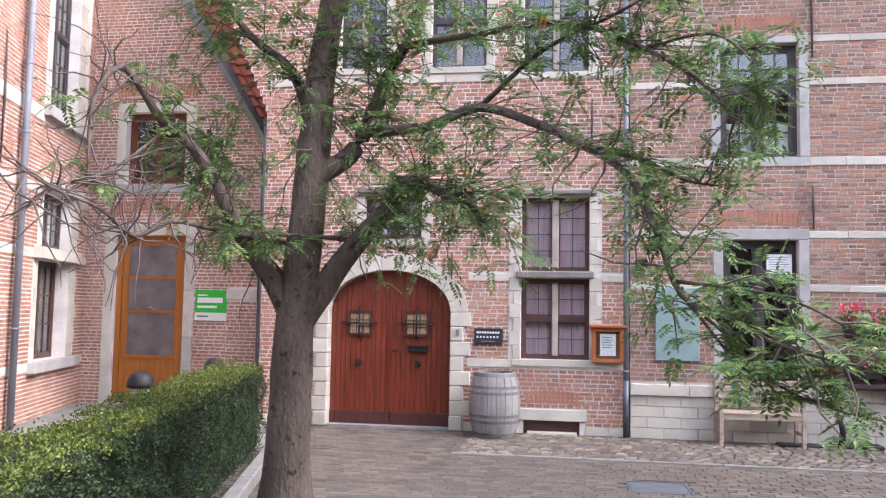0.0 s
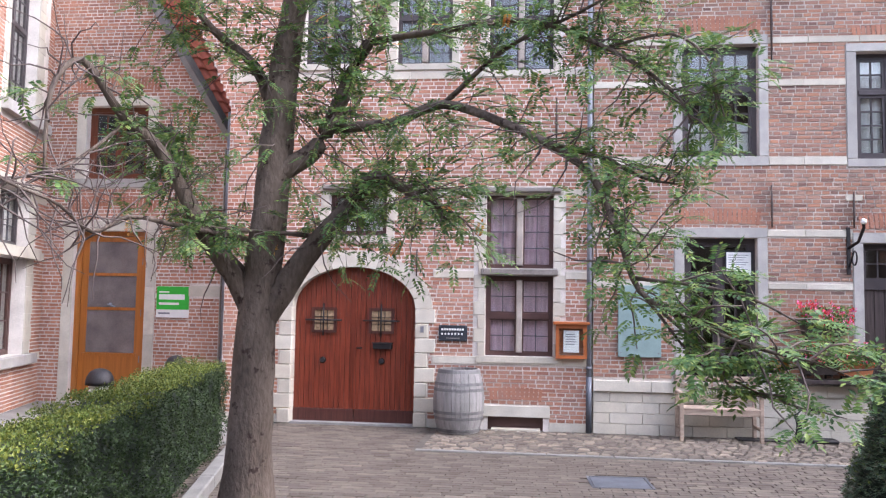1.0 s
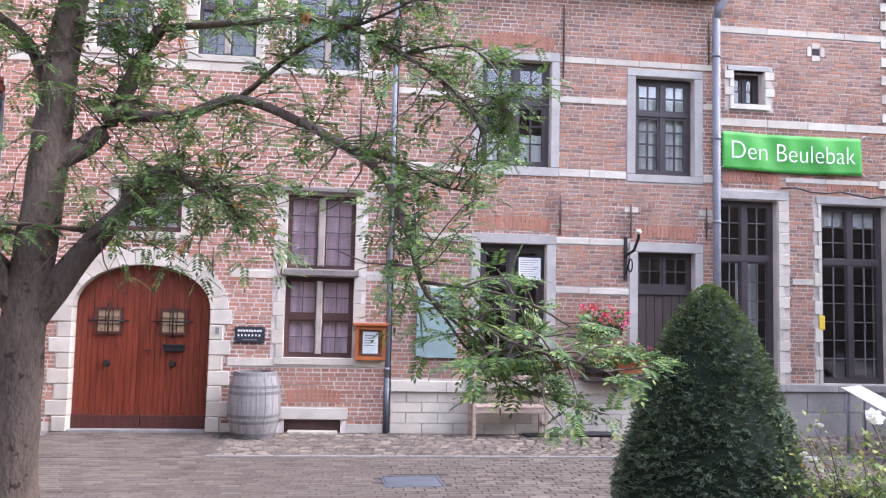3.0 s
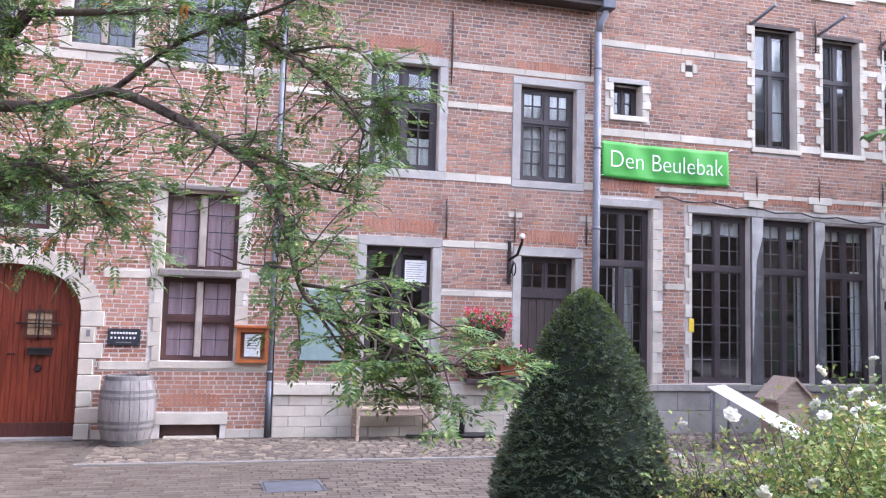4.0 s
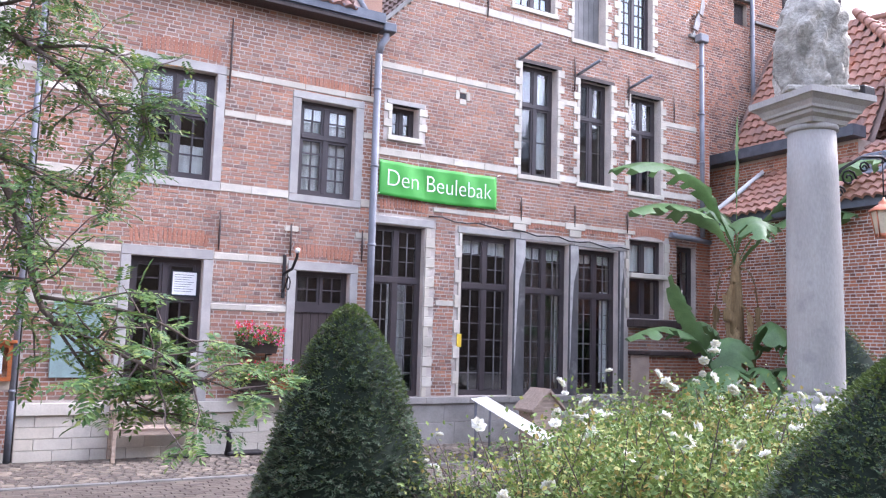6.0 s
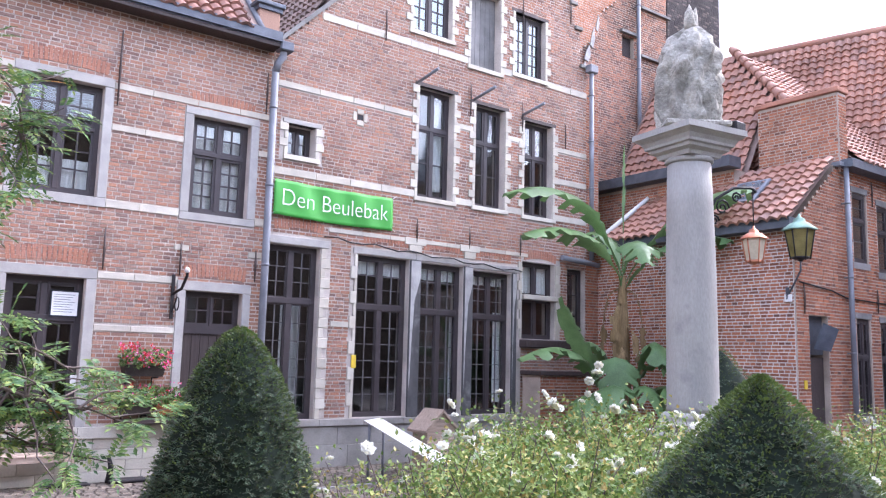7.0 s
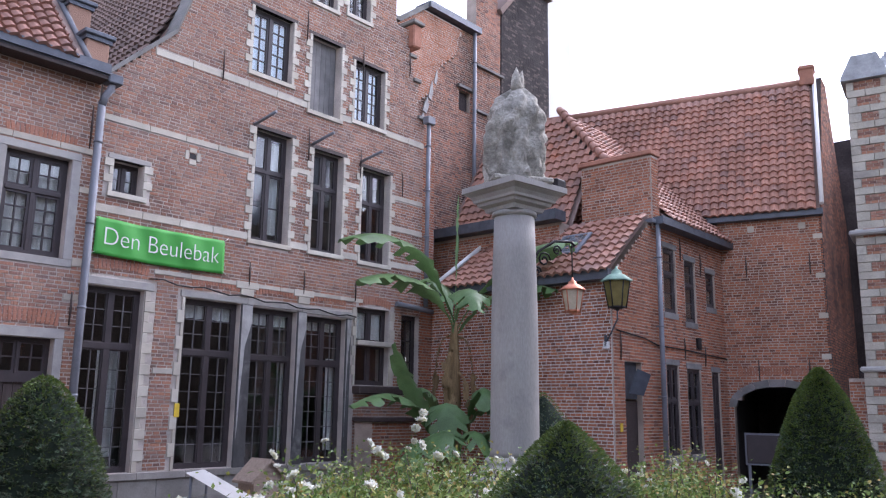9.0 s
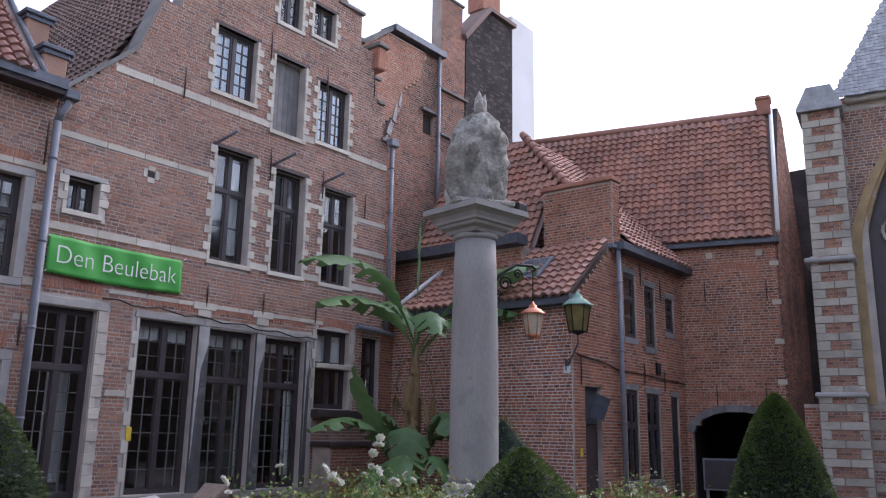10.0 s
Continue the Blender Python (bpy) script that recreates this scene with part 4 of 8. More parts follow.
boards = 24
for i in range(boards):
    a = ARCH_C - ARCH_A + 2 * ARCH_A * i / boards
    b = ARCH_C - ARCH_A + 2 * ARCH_A * (i + 1) / boards
    g = 0.0022 if i != boards // 2 else 0.006
    bm = bmesh.new()
    prism(bm, [(a + g, 0.20), (b - 0.0022, 0.20), (b - 0.0022, arch_top(b - 0.002)), ((a + b) / 2, arch_top((a + b) / 2)), (a + g, arch_top(a + 0.002))], 0.17 + 0.002 * (i % 3), 0.23)
    part("board", bm, "door_red", gate)
for s in (-1, 1):
    x0, x1 = (ARCH_C - ARCH_A, ARCH_C - 0.005) if s < 0 else (ARCH_C + 0.005, ARCH_C + ARCH_A)
    boxpart("kick_board", (x0, x1, 0.15, 0.235, 0.02, 0.21), "door_red_dark", gate, "dark stained foot board", bevel=0.006)
    xc = ARCH_C + s * 0.44 - 0.04
    bm = bmesh.new()
    for q in ((xc - 0.19, xc + 0.19, 1.34, 1.38), (xc - 0.19, xc + 0.19, 1.68, 1.72), (xc - 0.19, xc - 0.15, 1.38, 1.68), (xc + 0.15, xc + 0.19, 1.38, 1.68)):
        box(bm, q[0], q[1], 0.13, 0.18, q[2], q[3])
    hatch = part("hatch_frame", bm, "door_red_dark", gate, "small barred hatch frame")
    boxpart("hatch_pane", (xc - 0.15, xc + 0.15, 0.155, 0.168, 1.38, 1.68), "amber_glass", hatch, "frosted amber pane")
    for dx in (-0.05, 0.05):
        boxpart("hatch_bar", (xc + dx - 0.004, xc + dx + 0.004, 0.135, 0.15, 1.38, 1.68), "iron", hatch)
    for dz in (1.48, 1.58):
        boxpart("hatch_bar", (xc - 0.15, xc + 0.15, 0.138, 0.152, dz - 0.004, dz + 0.004), "iron", hatch)
    bm = bmesh.new()
    tube(bm, [(xc, 0.10, 1.30), (xc, 0.10, 1.78)], 0.012, 8)
    part("guard_bar", bm, "iron", gate)
    bm = bmesh.new()
    tube(bm, [(xc - 0.28, 0.11, 1.53), (xc + 0.28, 0.11, 1.53)], 0.012, 8)
    part("guard_bar", bm, "iron", gate)
    bm = bmesh.new()
    tube(bm, [(xc + 0.01 * s, 0.17, 0.93), (xc + 0.01 * s, 0.13, 0.93)], [0.05, 0.035], 12)
    tube(bm, [(xc + 0.01 * s, 0.13, 0.93), (xc + 0.01 * s, 0.10, 0.93)], [0.02, 0.03], 12)
    part("door_knob", bm, "iron", gate, "round black iron knob")
bm = bmesh.new()
box(bm, ARCH_C + 0.28, ARCH_C + 0.57, 0.10, 0.18, 1.11, 1.20, bevel=0.01)
box(bm, ARCH_C + 0.27, ARCH_C + 0.58, 0.08, 0.18, 1.19, 1.21)
part("letter_slot", bm, "iron", gate, "black metal letter slot")
bm = bmesh.new()
tube(bm, [(ARCH_C + 0.03, 0.12, 1.12), (ARCH_C + 0.12, 0.12, 1.12)], 0.012, 8)
part("door_handle", bm, "iron", gate)
boxpart("astragal", (ARCH_C - 0.02, ARCH_C + 0.02, 0.155, 0.18, 0.21, 2.33), "door_red", gate)
boxpart("threshold", (ARCH_C - ARCH_A - 0.02, ARCH_C + ARCH_A + 0.02, -0.02, 0.3, -0.01, 0.025), "dark_stone", gate)

# ---- recessed house with the orange door ----
OD = (-6.37, -5.03, 0.04, 2.98)
OW = (-6.24, -5.10, 3.90, 5.20)
o_sur = [(-6.56, -4.84, 0.0, 3.16), (-6.42, -4.92, 3.74, 5.36)]
MO = pose(0, 1.5, 0)
wall_o = brick_wall("wall_recessed_house", "red brick wall with stone-framed door and window", MO, -7.0, -2.9, 0, 9.0, [OD, OW], (), lambda z: (-7.0, min(-2.9, -3.42 - (z - 4.26) * 0.62 if z > 3.9 else -2.9)), "brick_gate", "mortar", keep_out=o_sur)
stones(wall_o, [(-6.56, -6.37, 0, 0.7), (-6.56, -6.37, 0.7, 1.7), (-6.56, -6.37, 1.7, 2.98), (-5.03, -4.84, 0, 1.2), (-5.03, -4.84, 1.2, 2.0), (-5.03, -4.84, 2.0, 2.98), (-6.6, -4.80, 2.98, 3.16), (-6.42, -6.24, 3.90, 5.20), (-5.10, -4.92, 3.90, 5.20), (-6.42, -4.92, 5.20, 5.36)], depth=0.22)
stones(wall_o, [(-6.44, -4.90, 3.74, 3.90)], "blue_stone", 0.04, 0.22, "sill")
soldier_arch(wall_o, -6.5, -4.9, 3.3, 0.2, 0.12)
soldier_arch(wall_o, -6.45, -4.9, 5.45, 0.2, 0.1)
pier = brick_wall("wall_pier", "projecting brick pier beside the recessed door", pose(0, 1.36, 0), -4.16, -3.62, 0, 4.4, (), (), None, "brick_gate", "mortar", 0.14, keep_out=[(-4.2, -3.6, 1.85, 2.05), (-4.2, -3.6, 0.55, 0.75)])
stones(pier, [(-4.17, -3.61, 1.86, 2.04), (-4.17, -3.61, 0.56, 0.74)], proud=0.015)
window(*OW, 2, (1,), (2, 3), "frame_red", "red-brown casement window in a white stone frame", MO, fw=0.08, mull=0.10)
od = root("door_3", MO, "closed orange varnished door with three mesh-covered panels", "door", kind="structure")
bm = bmesh.new()
for q in ((-6.37, -6.27, 0.04, 2.98), (-5.13, -5.03, 0.04, 2.98), (-6.27, -5.13, 2.90, 2.98)):
    box(bm, q[0], q[1], 0.10, 0.2, q[2], q[3])
part("door_frame", bm, "door_orange", od)
bm = bmesh.new()
for q in ((-6.265, -6.15, 0.04, 2.895), (-5.25, -5.135, 0.04, 2.895), (-6.15, -5.25, 2.80, 2.895), (-6.15, -5.25, 0.04, 0.86), (-6.15, -5.25, 1.60, 1.65), (-6.15, -5.25, 2.20, 2.25)):
    box(bm, q[0], q[1], 0.125, 0.165, q[2], q[3])
part("door_leaf", bm, "door_orange", od)
for z0, z1 in ((0.86, 1.60), (1.65, 2.20), (2.25, 2.80)):
    boxpart("panel", (-6.15, -5.25, 0.138, 0.152, z0, z1), "mesh_panel", od, "dark mesh-covered glass panel")
boxpart("weather_bar", (-6.2, -5.2, 0.10, 0.13, 0.80, 0.85), "door_orange", od)
bm = bmesh.new()
tube(bm, [(-5.72, 0.135, 1.70), (-5.72, 0.07, 1.70)], [0.03, 0.02], 10)
tube(bm, [(-5.75, 0.075, 1.70), (-5.60, 0.075, 1.66)], 0.012, 8)
part("door_handle", bm, "zinc", od, "small metal knob")
for z in (0.7, 1.5, 2.4):
    boxpart("hinge", (-5.15, -5.12, 0.11, 0.13, z, z + 0.12), "zinc", od)
# verge and bright tiles above it
up = Vector((-0.62, 0, 1.0)).normalized()
foot = Vector((-3.22, 1.42, 3.95))
bm = bmesh.new()
q = [foot + up * s + Vector((0, w, 0)) for s in (0, 5.2) for w in (-0.12, 0.42)]
nrm = Vector((0.75, 0, 0.66))
vs = [bm.verts.new(p) for p in q] + [bm.verts.new(p + nrm * 0.10) for p in q]
for f in ((0, 1, 3, 2), (4, 6, 7, 5), (0, 4, 5, 1), (2, 3, 7, 6), (0, 2, 6, 4), (1, 5, 7, 3)):
    bm.faces.new([vs[i] for i in f])
tagged(part("gable_coping", bm, "concrete"), "grey weathered coping along the sloping gable", "coping", kind="structure")
tile_roof("roof_recessed_house", "bright orange-red pantile roof behind the gable coping", foot + Vector((0.06, 0.42, 0.0)), (2.0, 1, 0), up, 2.4, 5.4, "tile_bright")

# ---- side wall with the tall windows ----
MS = Matrix(((-0.28, -0.96, 0, -6.92), (0.96, -0.28, 0, 1.48), (0, 0, 1, 0), (0, 0, 0, 1)))
S1, S2, S3 = (-2.15, -0.85, 4.78, 7.6), (-2.2, -0.85, 2.62, 3.52), (-2.3, -0.85, 0.86, 2.42)
s_sur = [(-2.35, -0.28, 4.5, 8), (-2.38, -0.5, 2.4, 3.66), (-2.48, -0.5, 0.7, 2.6)]
s_bands = band(-9, 0, 3.40, 3.52, s_sur) + band(-9, 0, 2.42, 2.54, s_sur) + band(-9, 0, 0.74, 0.86, s_sur) + band(-9, 0, 4.50, 4.72, s_sur)
wall_s = brick_wall("wall_side_house", "tall red brick side wall with stone window frames", MS, -9, 0, 0, 8.4, [S1, S2, S3], (), None, "brick_gate", "mortar", keep_out=s_sur + s_bands)
stones(wall_s, s_bands)
for a, b, c, d in (S1, S2, S3):
    stones(wall_s, quoins(a, -1, c, d, 0.24, 0.12, 0.2) + quoins(b, 1, c, d, 0.24, 0.28, 0.36), depth=0.26)
stones(wall_s, [(-2.5, -0.5, 2.42, 2.60)], proud=0.12, depth=0.26, name="transom")
stones(wall_s, [(-2.45, -0.5, 3.52, 3.66)], proud=0.08, depth=0.26, name="hood")
stones(wall_s, [(-2.55, -0.45, 0.70, 0.86)], "blue_stone", 0.12, 0.26, "sill")
stones(wall_s, [(-2.4, -0.3, 4.60, 4.78)], "blue_stone", 0.12, 0.26, "sill")
window(*S1, 2, (1, 1), (2, 3), "frame_dark", "tall dark metal-framed window in white stone", MS, recess=0.18)
window(*S2, 2, (1,), (2, 3), "frame_dark", "leaded window light above a stone transom", MS, recess=0.18, bar="lead", curtain=(2.64, 3.5, "curtain_white"))
window(*S3, 2, (1,), (2, 3), "frame_brown", "brown casement in a deep stone opening", MS, recess=0.22)
downpipe(-3.3, -0.1, 0.0, 8.3, 0.05, MS, bands=3)
anchor(-3.9, 3.6, 5.4, MS)
# added dark block, its colour gives the gloom behind the side windows
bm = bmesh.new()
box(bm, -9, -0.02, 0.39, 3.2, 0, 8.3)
ob = part("room_shell", bm, "shade_dark")
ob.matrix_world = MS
tagged(ob, "dark-coloured block standing in for unlit rooms behind the side house", "interior", kind="structure")
# same for the hall: gloom by dark colour
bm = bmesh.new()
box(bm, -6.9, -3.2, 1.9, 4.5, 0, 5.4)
tagged(part("room_shell", bm, "shade_dark"), "dark-coloured block standing in for the unlit hall behind the recessed door", "interior", kind="structure")

# ---- roofs of the main row ----
tile_roof("roof_middle_house", "red-brown pantile roof above the gutter of the middle house", (2.3, -0.28, 6.96), (1, 0, 0), (0, 1, 1.05), 4.8, 5.6, "tile_mid")
tile_roof("roof_gate_house", "red-brown pantile roof of the gate house", (-4.1, -0.2, 7.6), (1, 0, 0), (0, 1, 1.05), 6.4, 5.6, "tile_mid")
g = root("gutter", Matrix(), "dark zinc gutter along the eaves of the middle house", "gutter")
bm = bmesh.new()
for x0, x1, z in ((2.5, 7.42, 6.86),):
    box(bm, x0, x1, -0.34, -0.30, z, z + 0.16)
    box(bm, x0, x1, -0.30, -0.02, z - 0.02, z + 0.02)
    box(bm, x0, x1, -0.05, -0.01, z, z + 0.13)
part("trough", bm, "zinc_dark", g)
boxpart("soffit", (2.5, 7.42, -0.30, 0.0, 6.78, 6.835), "dark_wood", g)
# dark roof behind the gable: seen on its western slope
tile_roof("roof_gabled_house", "dark brown tile roof behind the brick gable", (7.66, 24.0, 6.5), (0, -1, 0), (3.9, 0, 7.2), 23.6, 8.6, "tile_dark", tw=0.2, tl=0.24)
for y, z in ((0.25, 7.62), (1.05, 8.48)):
    ch = root("verge_pier", pose(7.33, y, z - 0.8), "small stepped brick pier with a dark cap on the roof verge", "brick pier", "verge piers")
    bm = bmesh.new()
    box(bm, -0.17, 0.2, -0.2, 0.3, -0.6, 0.75, bevel=0.01)
    part("shaft", bm, "brick_mid", ch)
    bm = bmesh.new()
    box(bm, -0.24, 0.27, -0.27, 0.37, 0.75, 0.83, bevel=0.015)
    box(bm, -0.2, 0.23, -0.23, 0.33, 0.68, 0.75)
    part("cap", bm, "zinc_dark", ch)
bm = bmesh.new()
tube(bm, [(7.13, -0.25, 6.98), (7.13, 2.0, 9.35), (7.13, 3.6, 11.0)], 0.05, 8)
tagged(part("verge_flashing", bm, "zinc"), "lead flashing along the roof edge", "flashing")
# coping stones of the gable
bm = bmesh.new()
for (xa, za), (xb, zb) in zip(((7.42, 6.88), (8.64, 8.1), (9.03, 9.25)), ((8.64, 8.1), (9.03, 9.25), (9.10, 9.45))):
    v = [bm.verts.new((x, y, z + dz)) for x, z in ((xa, za), (xb, zb)) for y in (-0.05, 0.42) for dz in (0, 0.09)]
    for f in ((0, 1, 3, 2), (4, 6, 7, 5), (1, 5, 7, 3), (0, 2, 6, 4), (0, 4, 5, 1), (2, 3, 7, 6)):
        bm.faces.new([v[i] for i in f])
part("coping", bm, "concrete", wall_b)
for z, x0, x1 in ((8.3, 14.7, 15.0), (9.15, 14.53, 14.76), (9.7, 14.38, 14.6), (11.08, 13.2, 14.0)):
    boxpart("coping", (x0, x1, -0.06, 0.44, z - 0.01, z + 0.07), "concrete", wall_b, bevel=0.01)
boxpart("gable_pinnacle", (14.36, 14.62, -0.16, 0.3, 9.9, 10.45), "brick_arch", wall_b, bevel=0.03)
boxpart("pinnacle_cap", (14.30, 14.68, -0.22, 0.36, 10.45, 10.55), "concrete", wall_b, bevel=0.02)

# ---- sooty back buildings in the corner ----
soot_top = lambda z: max(0.0, (z - 11.1) * 1.3)
soot = brick_wall("wall_sooty_block", "high soot-blackened brick wall rising behind the gable", pose(15.0, 1.0, 0), 0, 2.87, 3.0, 11.85, [(2.3, 2.75, 9.5, 10.1)], (), lambda z: (soot_top(z), 2.87), "soot_wall", "mortar_dark")
boxpart("blind_window", (2.3, 2.75, 0.12, 0.2, 9.5, 10.1), "tar", soot)
boxpart("ledge", (2.2, 2.85, -0.1, 0.02, 10.12, 10.2), "concrete_dark", soot)
boxpart("eave", (0.9, 2.95, -0.25, 0.3, 11.80, 11.97), "zinc_dark", soot)
bm = bmesh.new()
prism(bm, [(-0.1, 11.02), (0.95, 11.83), (0.95, 11.97), (-0.1, 11.16)], -0.16, 0.35)
part("verge", bm, "concrete_dark", soot)
boxpart("coping", (-1.65, -0.1, -0.16, 0.35, 11.05, 11.15), "concrete_dark", soot)
old = brick_wall("wall_orange_patch", "patched orange brick side wall high above the gable shoulder", pose(13.4, 0.93, 0), 0.0, 4.2, 8.3, 11.75, (), (), lambda z: (0.0 if z < 11.1 else 1.6 + soot_top(z), 1.8 + (z - 8.3) * 0.66 + 0.12 * math.sin(z * 5.3)), "brick_orange", "mortar_mid", 0.05)
for k, (u, z, w, h) in enumerate(((0.95, 9.05, 0.2, 0.4), (1.12, 9.45, 0.16, 0.5), (1.3, 9.9, 0.12, 0.4), (0.82, 8.7, 0.16, 0.3))):
    bm = bmesh.new()
    prism(bm, [(u - w * 0.5, z), (u + w * 0.2, z - h * 0.1), (u + w * 0.6, z + h * 0.45), (u + w * 0.35, z + h), (u - w * 0.1, z + h * 0.6)], -0.009, 0.03)
    part("lime_patch", bm, "lime_lit_pale", soot, "flaking white lime patch").location.y = -0.075 if k else -0.07
downpipe(2.78, -0.14, 5.0, 11.8, 0.05, pose(15.0, 1.0, 0))
downpipe(14.96, -0.12, 4.0, 8.2, 0.05, head=True)
blk = brick_wall("wall_chimney_block", "black tarred brick chimney block against the sky", pose(19.0, 0.9, 0), 0, 2.35, 5, 14.15, (), (), lambda z: (max(0.0, (z - 12.8) * 0.85), 2.35), "tar_brick", "tar")
bm = bmesh.new()
prism(bm, [(-0.1, 12.78), (1.1, 14.18), (2.42, 14.18), (2.42, 14.3), (1.02, 14.3), (-0.2, 12.9)], -0.12, 0.6)
part("cap", bm, "tile_dark", blk)
boxpart("flue", (0.95, 1.85, 0.1, 0.7, 14.3, 15.3), "brick_arch", blk, bevel=0.02)
boxpart("flue_cap", (0.85, 1.95, 0.0, 0.8, 15.3, 15.42), "concrete", blk)
pier_b = brick_wall("wall_stepped_pier", "brown weathered brick pier rising against the sky", pose(17.9, 0.92, 0), 0, 1.08, 5, 13.75, (), (), lambda z: (0.0, 1.08 if z < 12.9 else 0.95), "soot_wall", "mortar_dark", 0.35)
for z in (9.6, 10.9):
    boxpart("ledge", (-0.03, 1.15, -0.09, 0.0, z, z + 0.06), "concrete_dark", pier_b)
boxpart("cap", (-0.04, 1.0, -0.06, 0.4, 13.75, 13.83), "concrete", pier_b, bevel=0.02)
bm = bmesh.new()
box(bm, 21.45, 22.75, 1.0, 4.0, 6, 14.7, bevel=0.02)
tagged(part("wall_tower_block", bm, "render_white"), "pale grey rendered block standing behind the roofs", "building", kind="structure")
c2 = root("chimney", pose(23.6, 1.5, 6.6), "brick chimney with a stone crown behind the hipped roof", "chimney")
boxpart("shaft", (-0.4, 0.4, -0.3, 0.3, -6.6, 4.2), "brick_arch", c2, bevel=0.02)
boxpart("crown", (-0.5, 0.5, -0.4, 0.4, 4.2, 4.45), "concrete", c2, bevel=0.03)

# ---- right wing ----
wing1 = brick_wall("wall_wing_west", "rough red brick wall of the low wing", pose(15.3, 0.0, 0, 0, 0, -90), 0, 4.50, 0, 4.30, (), (), None, "brick_wing", "mortar")
boxpart("eave", (-0.1, 4.62, -0.28, 0.1, 4.22, 4.40), "zinc_dark", wing1)
WING_D, WLOW, WUP = (0.42, 1.07, 0.0, 2.74), [(2.12, 2.66, 0.95, 2.76), (3.06, 3.72, 0.95, 2.72), (4.3, 4.7, 0.0, 2.7)], [(2.14, 2.70, 3.84, 5.20), (3.12, 3.64, 3.72, 5.06), (4.2, 4.66, 4.15, 4.92)]
wing2 = brick_wall("wall_wing_south", "brown brick wall of the wing with narrow dark windows", pose(15.3, -4.53, 0), 0, 5.15, 0, 5.62, [WING_D] + WLOW + WUP, (), lambda z: (0.012 if z < 4.3 else 0.012 + (z - 4.3) * 1.2, 5.15), "brick_wing", "mortar_dark", keep_out=[(a - 0.02, b + 0.02, c - 0.14, d + 0.12) for a, b, c, d in WLOW + WUP])
for a, b, c, d in WLOW + WUP:
    stones(wing2, [(a - 0.05, b + 0.05, d, d + 0.12), (a - 0.05, b + 0.05, c - 0.13, c)], "dark_stone", 0.01, 0.2, "lintel")
    window(a, b, c, d, 2 if d - c > 1.5 else 1, (1.6, 1), (1, 2), "frame_dark", "narrow dark window in the brick wing", pose(15.3, -4.53, 0), recess=0.04)
wd = root("door_4", pose(15.3, -4.53, 0), "dark narrow door with a tilted grey hood panel", "door", kind="structure")
boxpart("door_leaf", (0.42, 1.07, 0.12, 0.17, 0.0, 2.0), "dark_wood", wd)
boxpart("fanlight", (0.42, 1.07, 0.12, 0.15, 2.05, 2.74), "zinc_dark", wd)
bm = bmesh.new()
v = [bm.verts.new(p) for p in ((0.5, -0.02, 2.15), (0.55, -0.3, 2.1), (0.9, -0.28, 2.5), (0.85, -0.02, 2.62))]
bm.faces.new(v)
bmesh.ops.solidify(bm, geom=bm.faces[:], thickness=0.03)
part("hood", bm, "zinc_dark", wd, "tilted grey metal hood")
boxpart("eave", (1.66, 5.2, -0.28, 0.1, 5.58, 5.74), "zinc_dark", wing2)
bm = bmesh.new()
tube(bm, [(0.1, -0.03, 3.30), (1.2, -0.03, 3.22), (1.7, -0.03, 3.12), (3.0, -0.03, 3.10), (5.1, -0.03, 3.02)], 0.015, 6)
part("cable", bm, "iron", wing2, "black cable clipped along the wall")
downpipe(1.72, -0.12, 0.0, 5.6, 0.05, pose(15.3, -4.53, 0))
for u, z0, z1 in ((0.25, 2.75, 3.3), (2.95, 2.9, 3.35), (3.95, 2.8, 3.25), (2.9, 5.0, 5.5), (3.9, 4.8, 5.3)):
    anchor(u, z0, z1, pose(15.3, -4.53, 0))
boxpart("meter_plate", (3.55, 3.72, -0.05, 0.0, 3.15, 3.4), "iron", wing2)
boxpart("yellow_plate", (0.18, 0.26, -0.02, 0.0, 1.45, 1.6), "yellow", wing2)
boxpart("alarm_box", (4.35, 4.47, -0.05, 0.0, 2.95, 3.08), "white_paint", wing1)
tile_roof("roof_wing_low", "low red pantile roof of the wing", (15.02, -4.62, 4.36), (0, 1, 0), (1.72, 0, 1.42), 4.66, 2.3, mask=lambda s: (0.0, 4.30 - s * 0.2))
# added dark block, unlit wing interior by colour
bm = bmesh.new()
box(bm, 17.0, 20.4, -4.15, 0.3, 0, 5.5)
tagged(part("room_shell", bm, "shade_dark"), "dark-coloured block standing in for unlit rooms inside the brick wing", "interior", kind="structure")
par = brick_wall("wall_parapet", "square brick parapet with a stone coping between the roofs", pose(16.95, -2.9, 0, 0, 0, -90), 0, 1.66, 5.5, 7.08, (), (), None, "brick_wing", "mortar_dark", 0.3)
boxpart("coping", (-0.06, 1.72, -0.07, 0.36, 7.08, 7.18), "brick_arch", par, bevel=0.015)
brick_wall("wall_parapet_end", "brick end face of the square parapet", pose(16.95, -4.585, 0), 0, 0.3, 5.5, 7.07, (), (), None, "brick_wing", "mortar_dark", 0.02)
boxpart("flashing", (-0.2, 1.75, -0.16, 0.02, 5.60, 5.68), "zinc", par)
inner = brick_wall("wall_inner_corner", "brick wall under the dark eave in the yard corner", pose(16.2, 0.9, 0, 0, 0, -90), 0, 3.7, 3.8, 5.75, [(1.7, 2.3, 4.5, 5.2)], (), None, "brick_wing", "mortar_dark")
boxpart("eave", (-0.1, 3.8, -0.3, 0.1, 5.76, 5.98), "zinc_dark", inner)
boxpart("dark_pane", (1.7, 2.3, 0.1, 0.14, 4.5, 5.2), "frame_dark", inner)
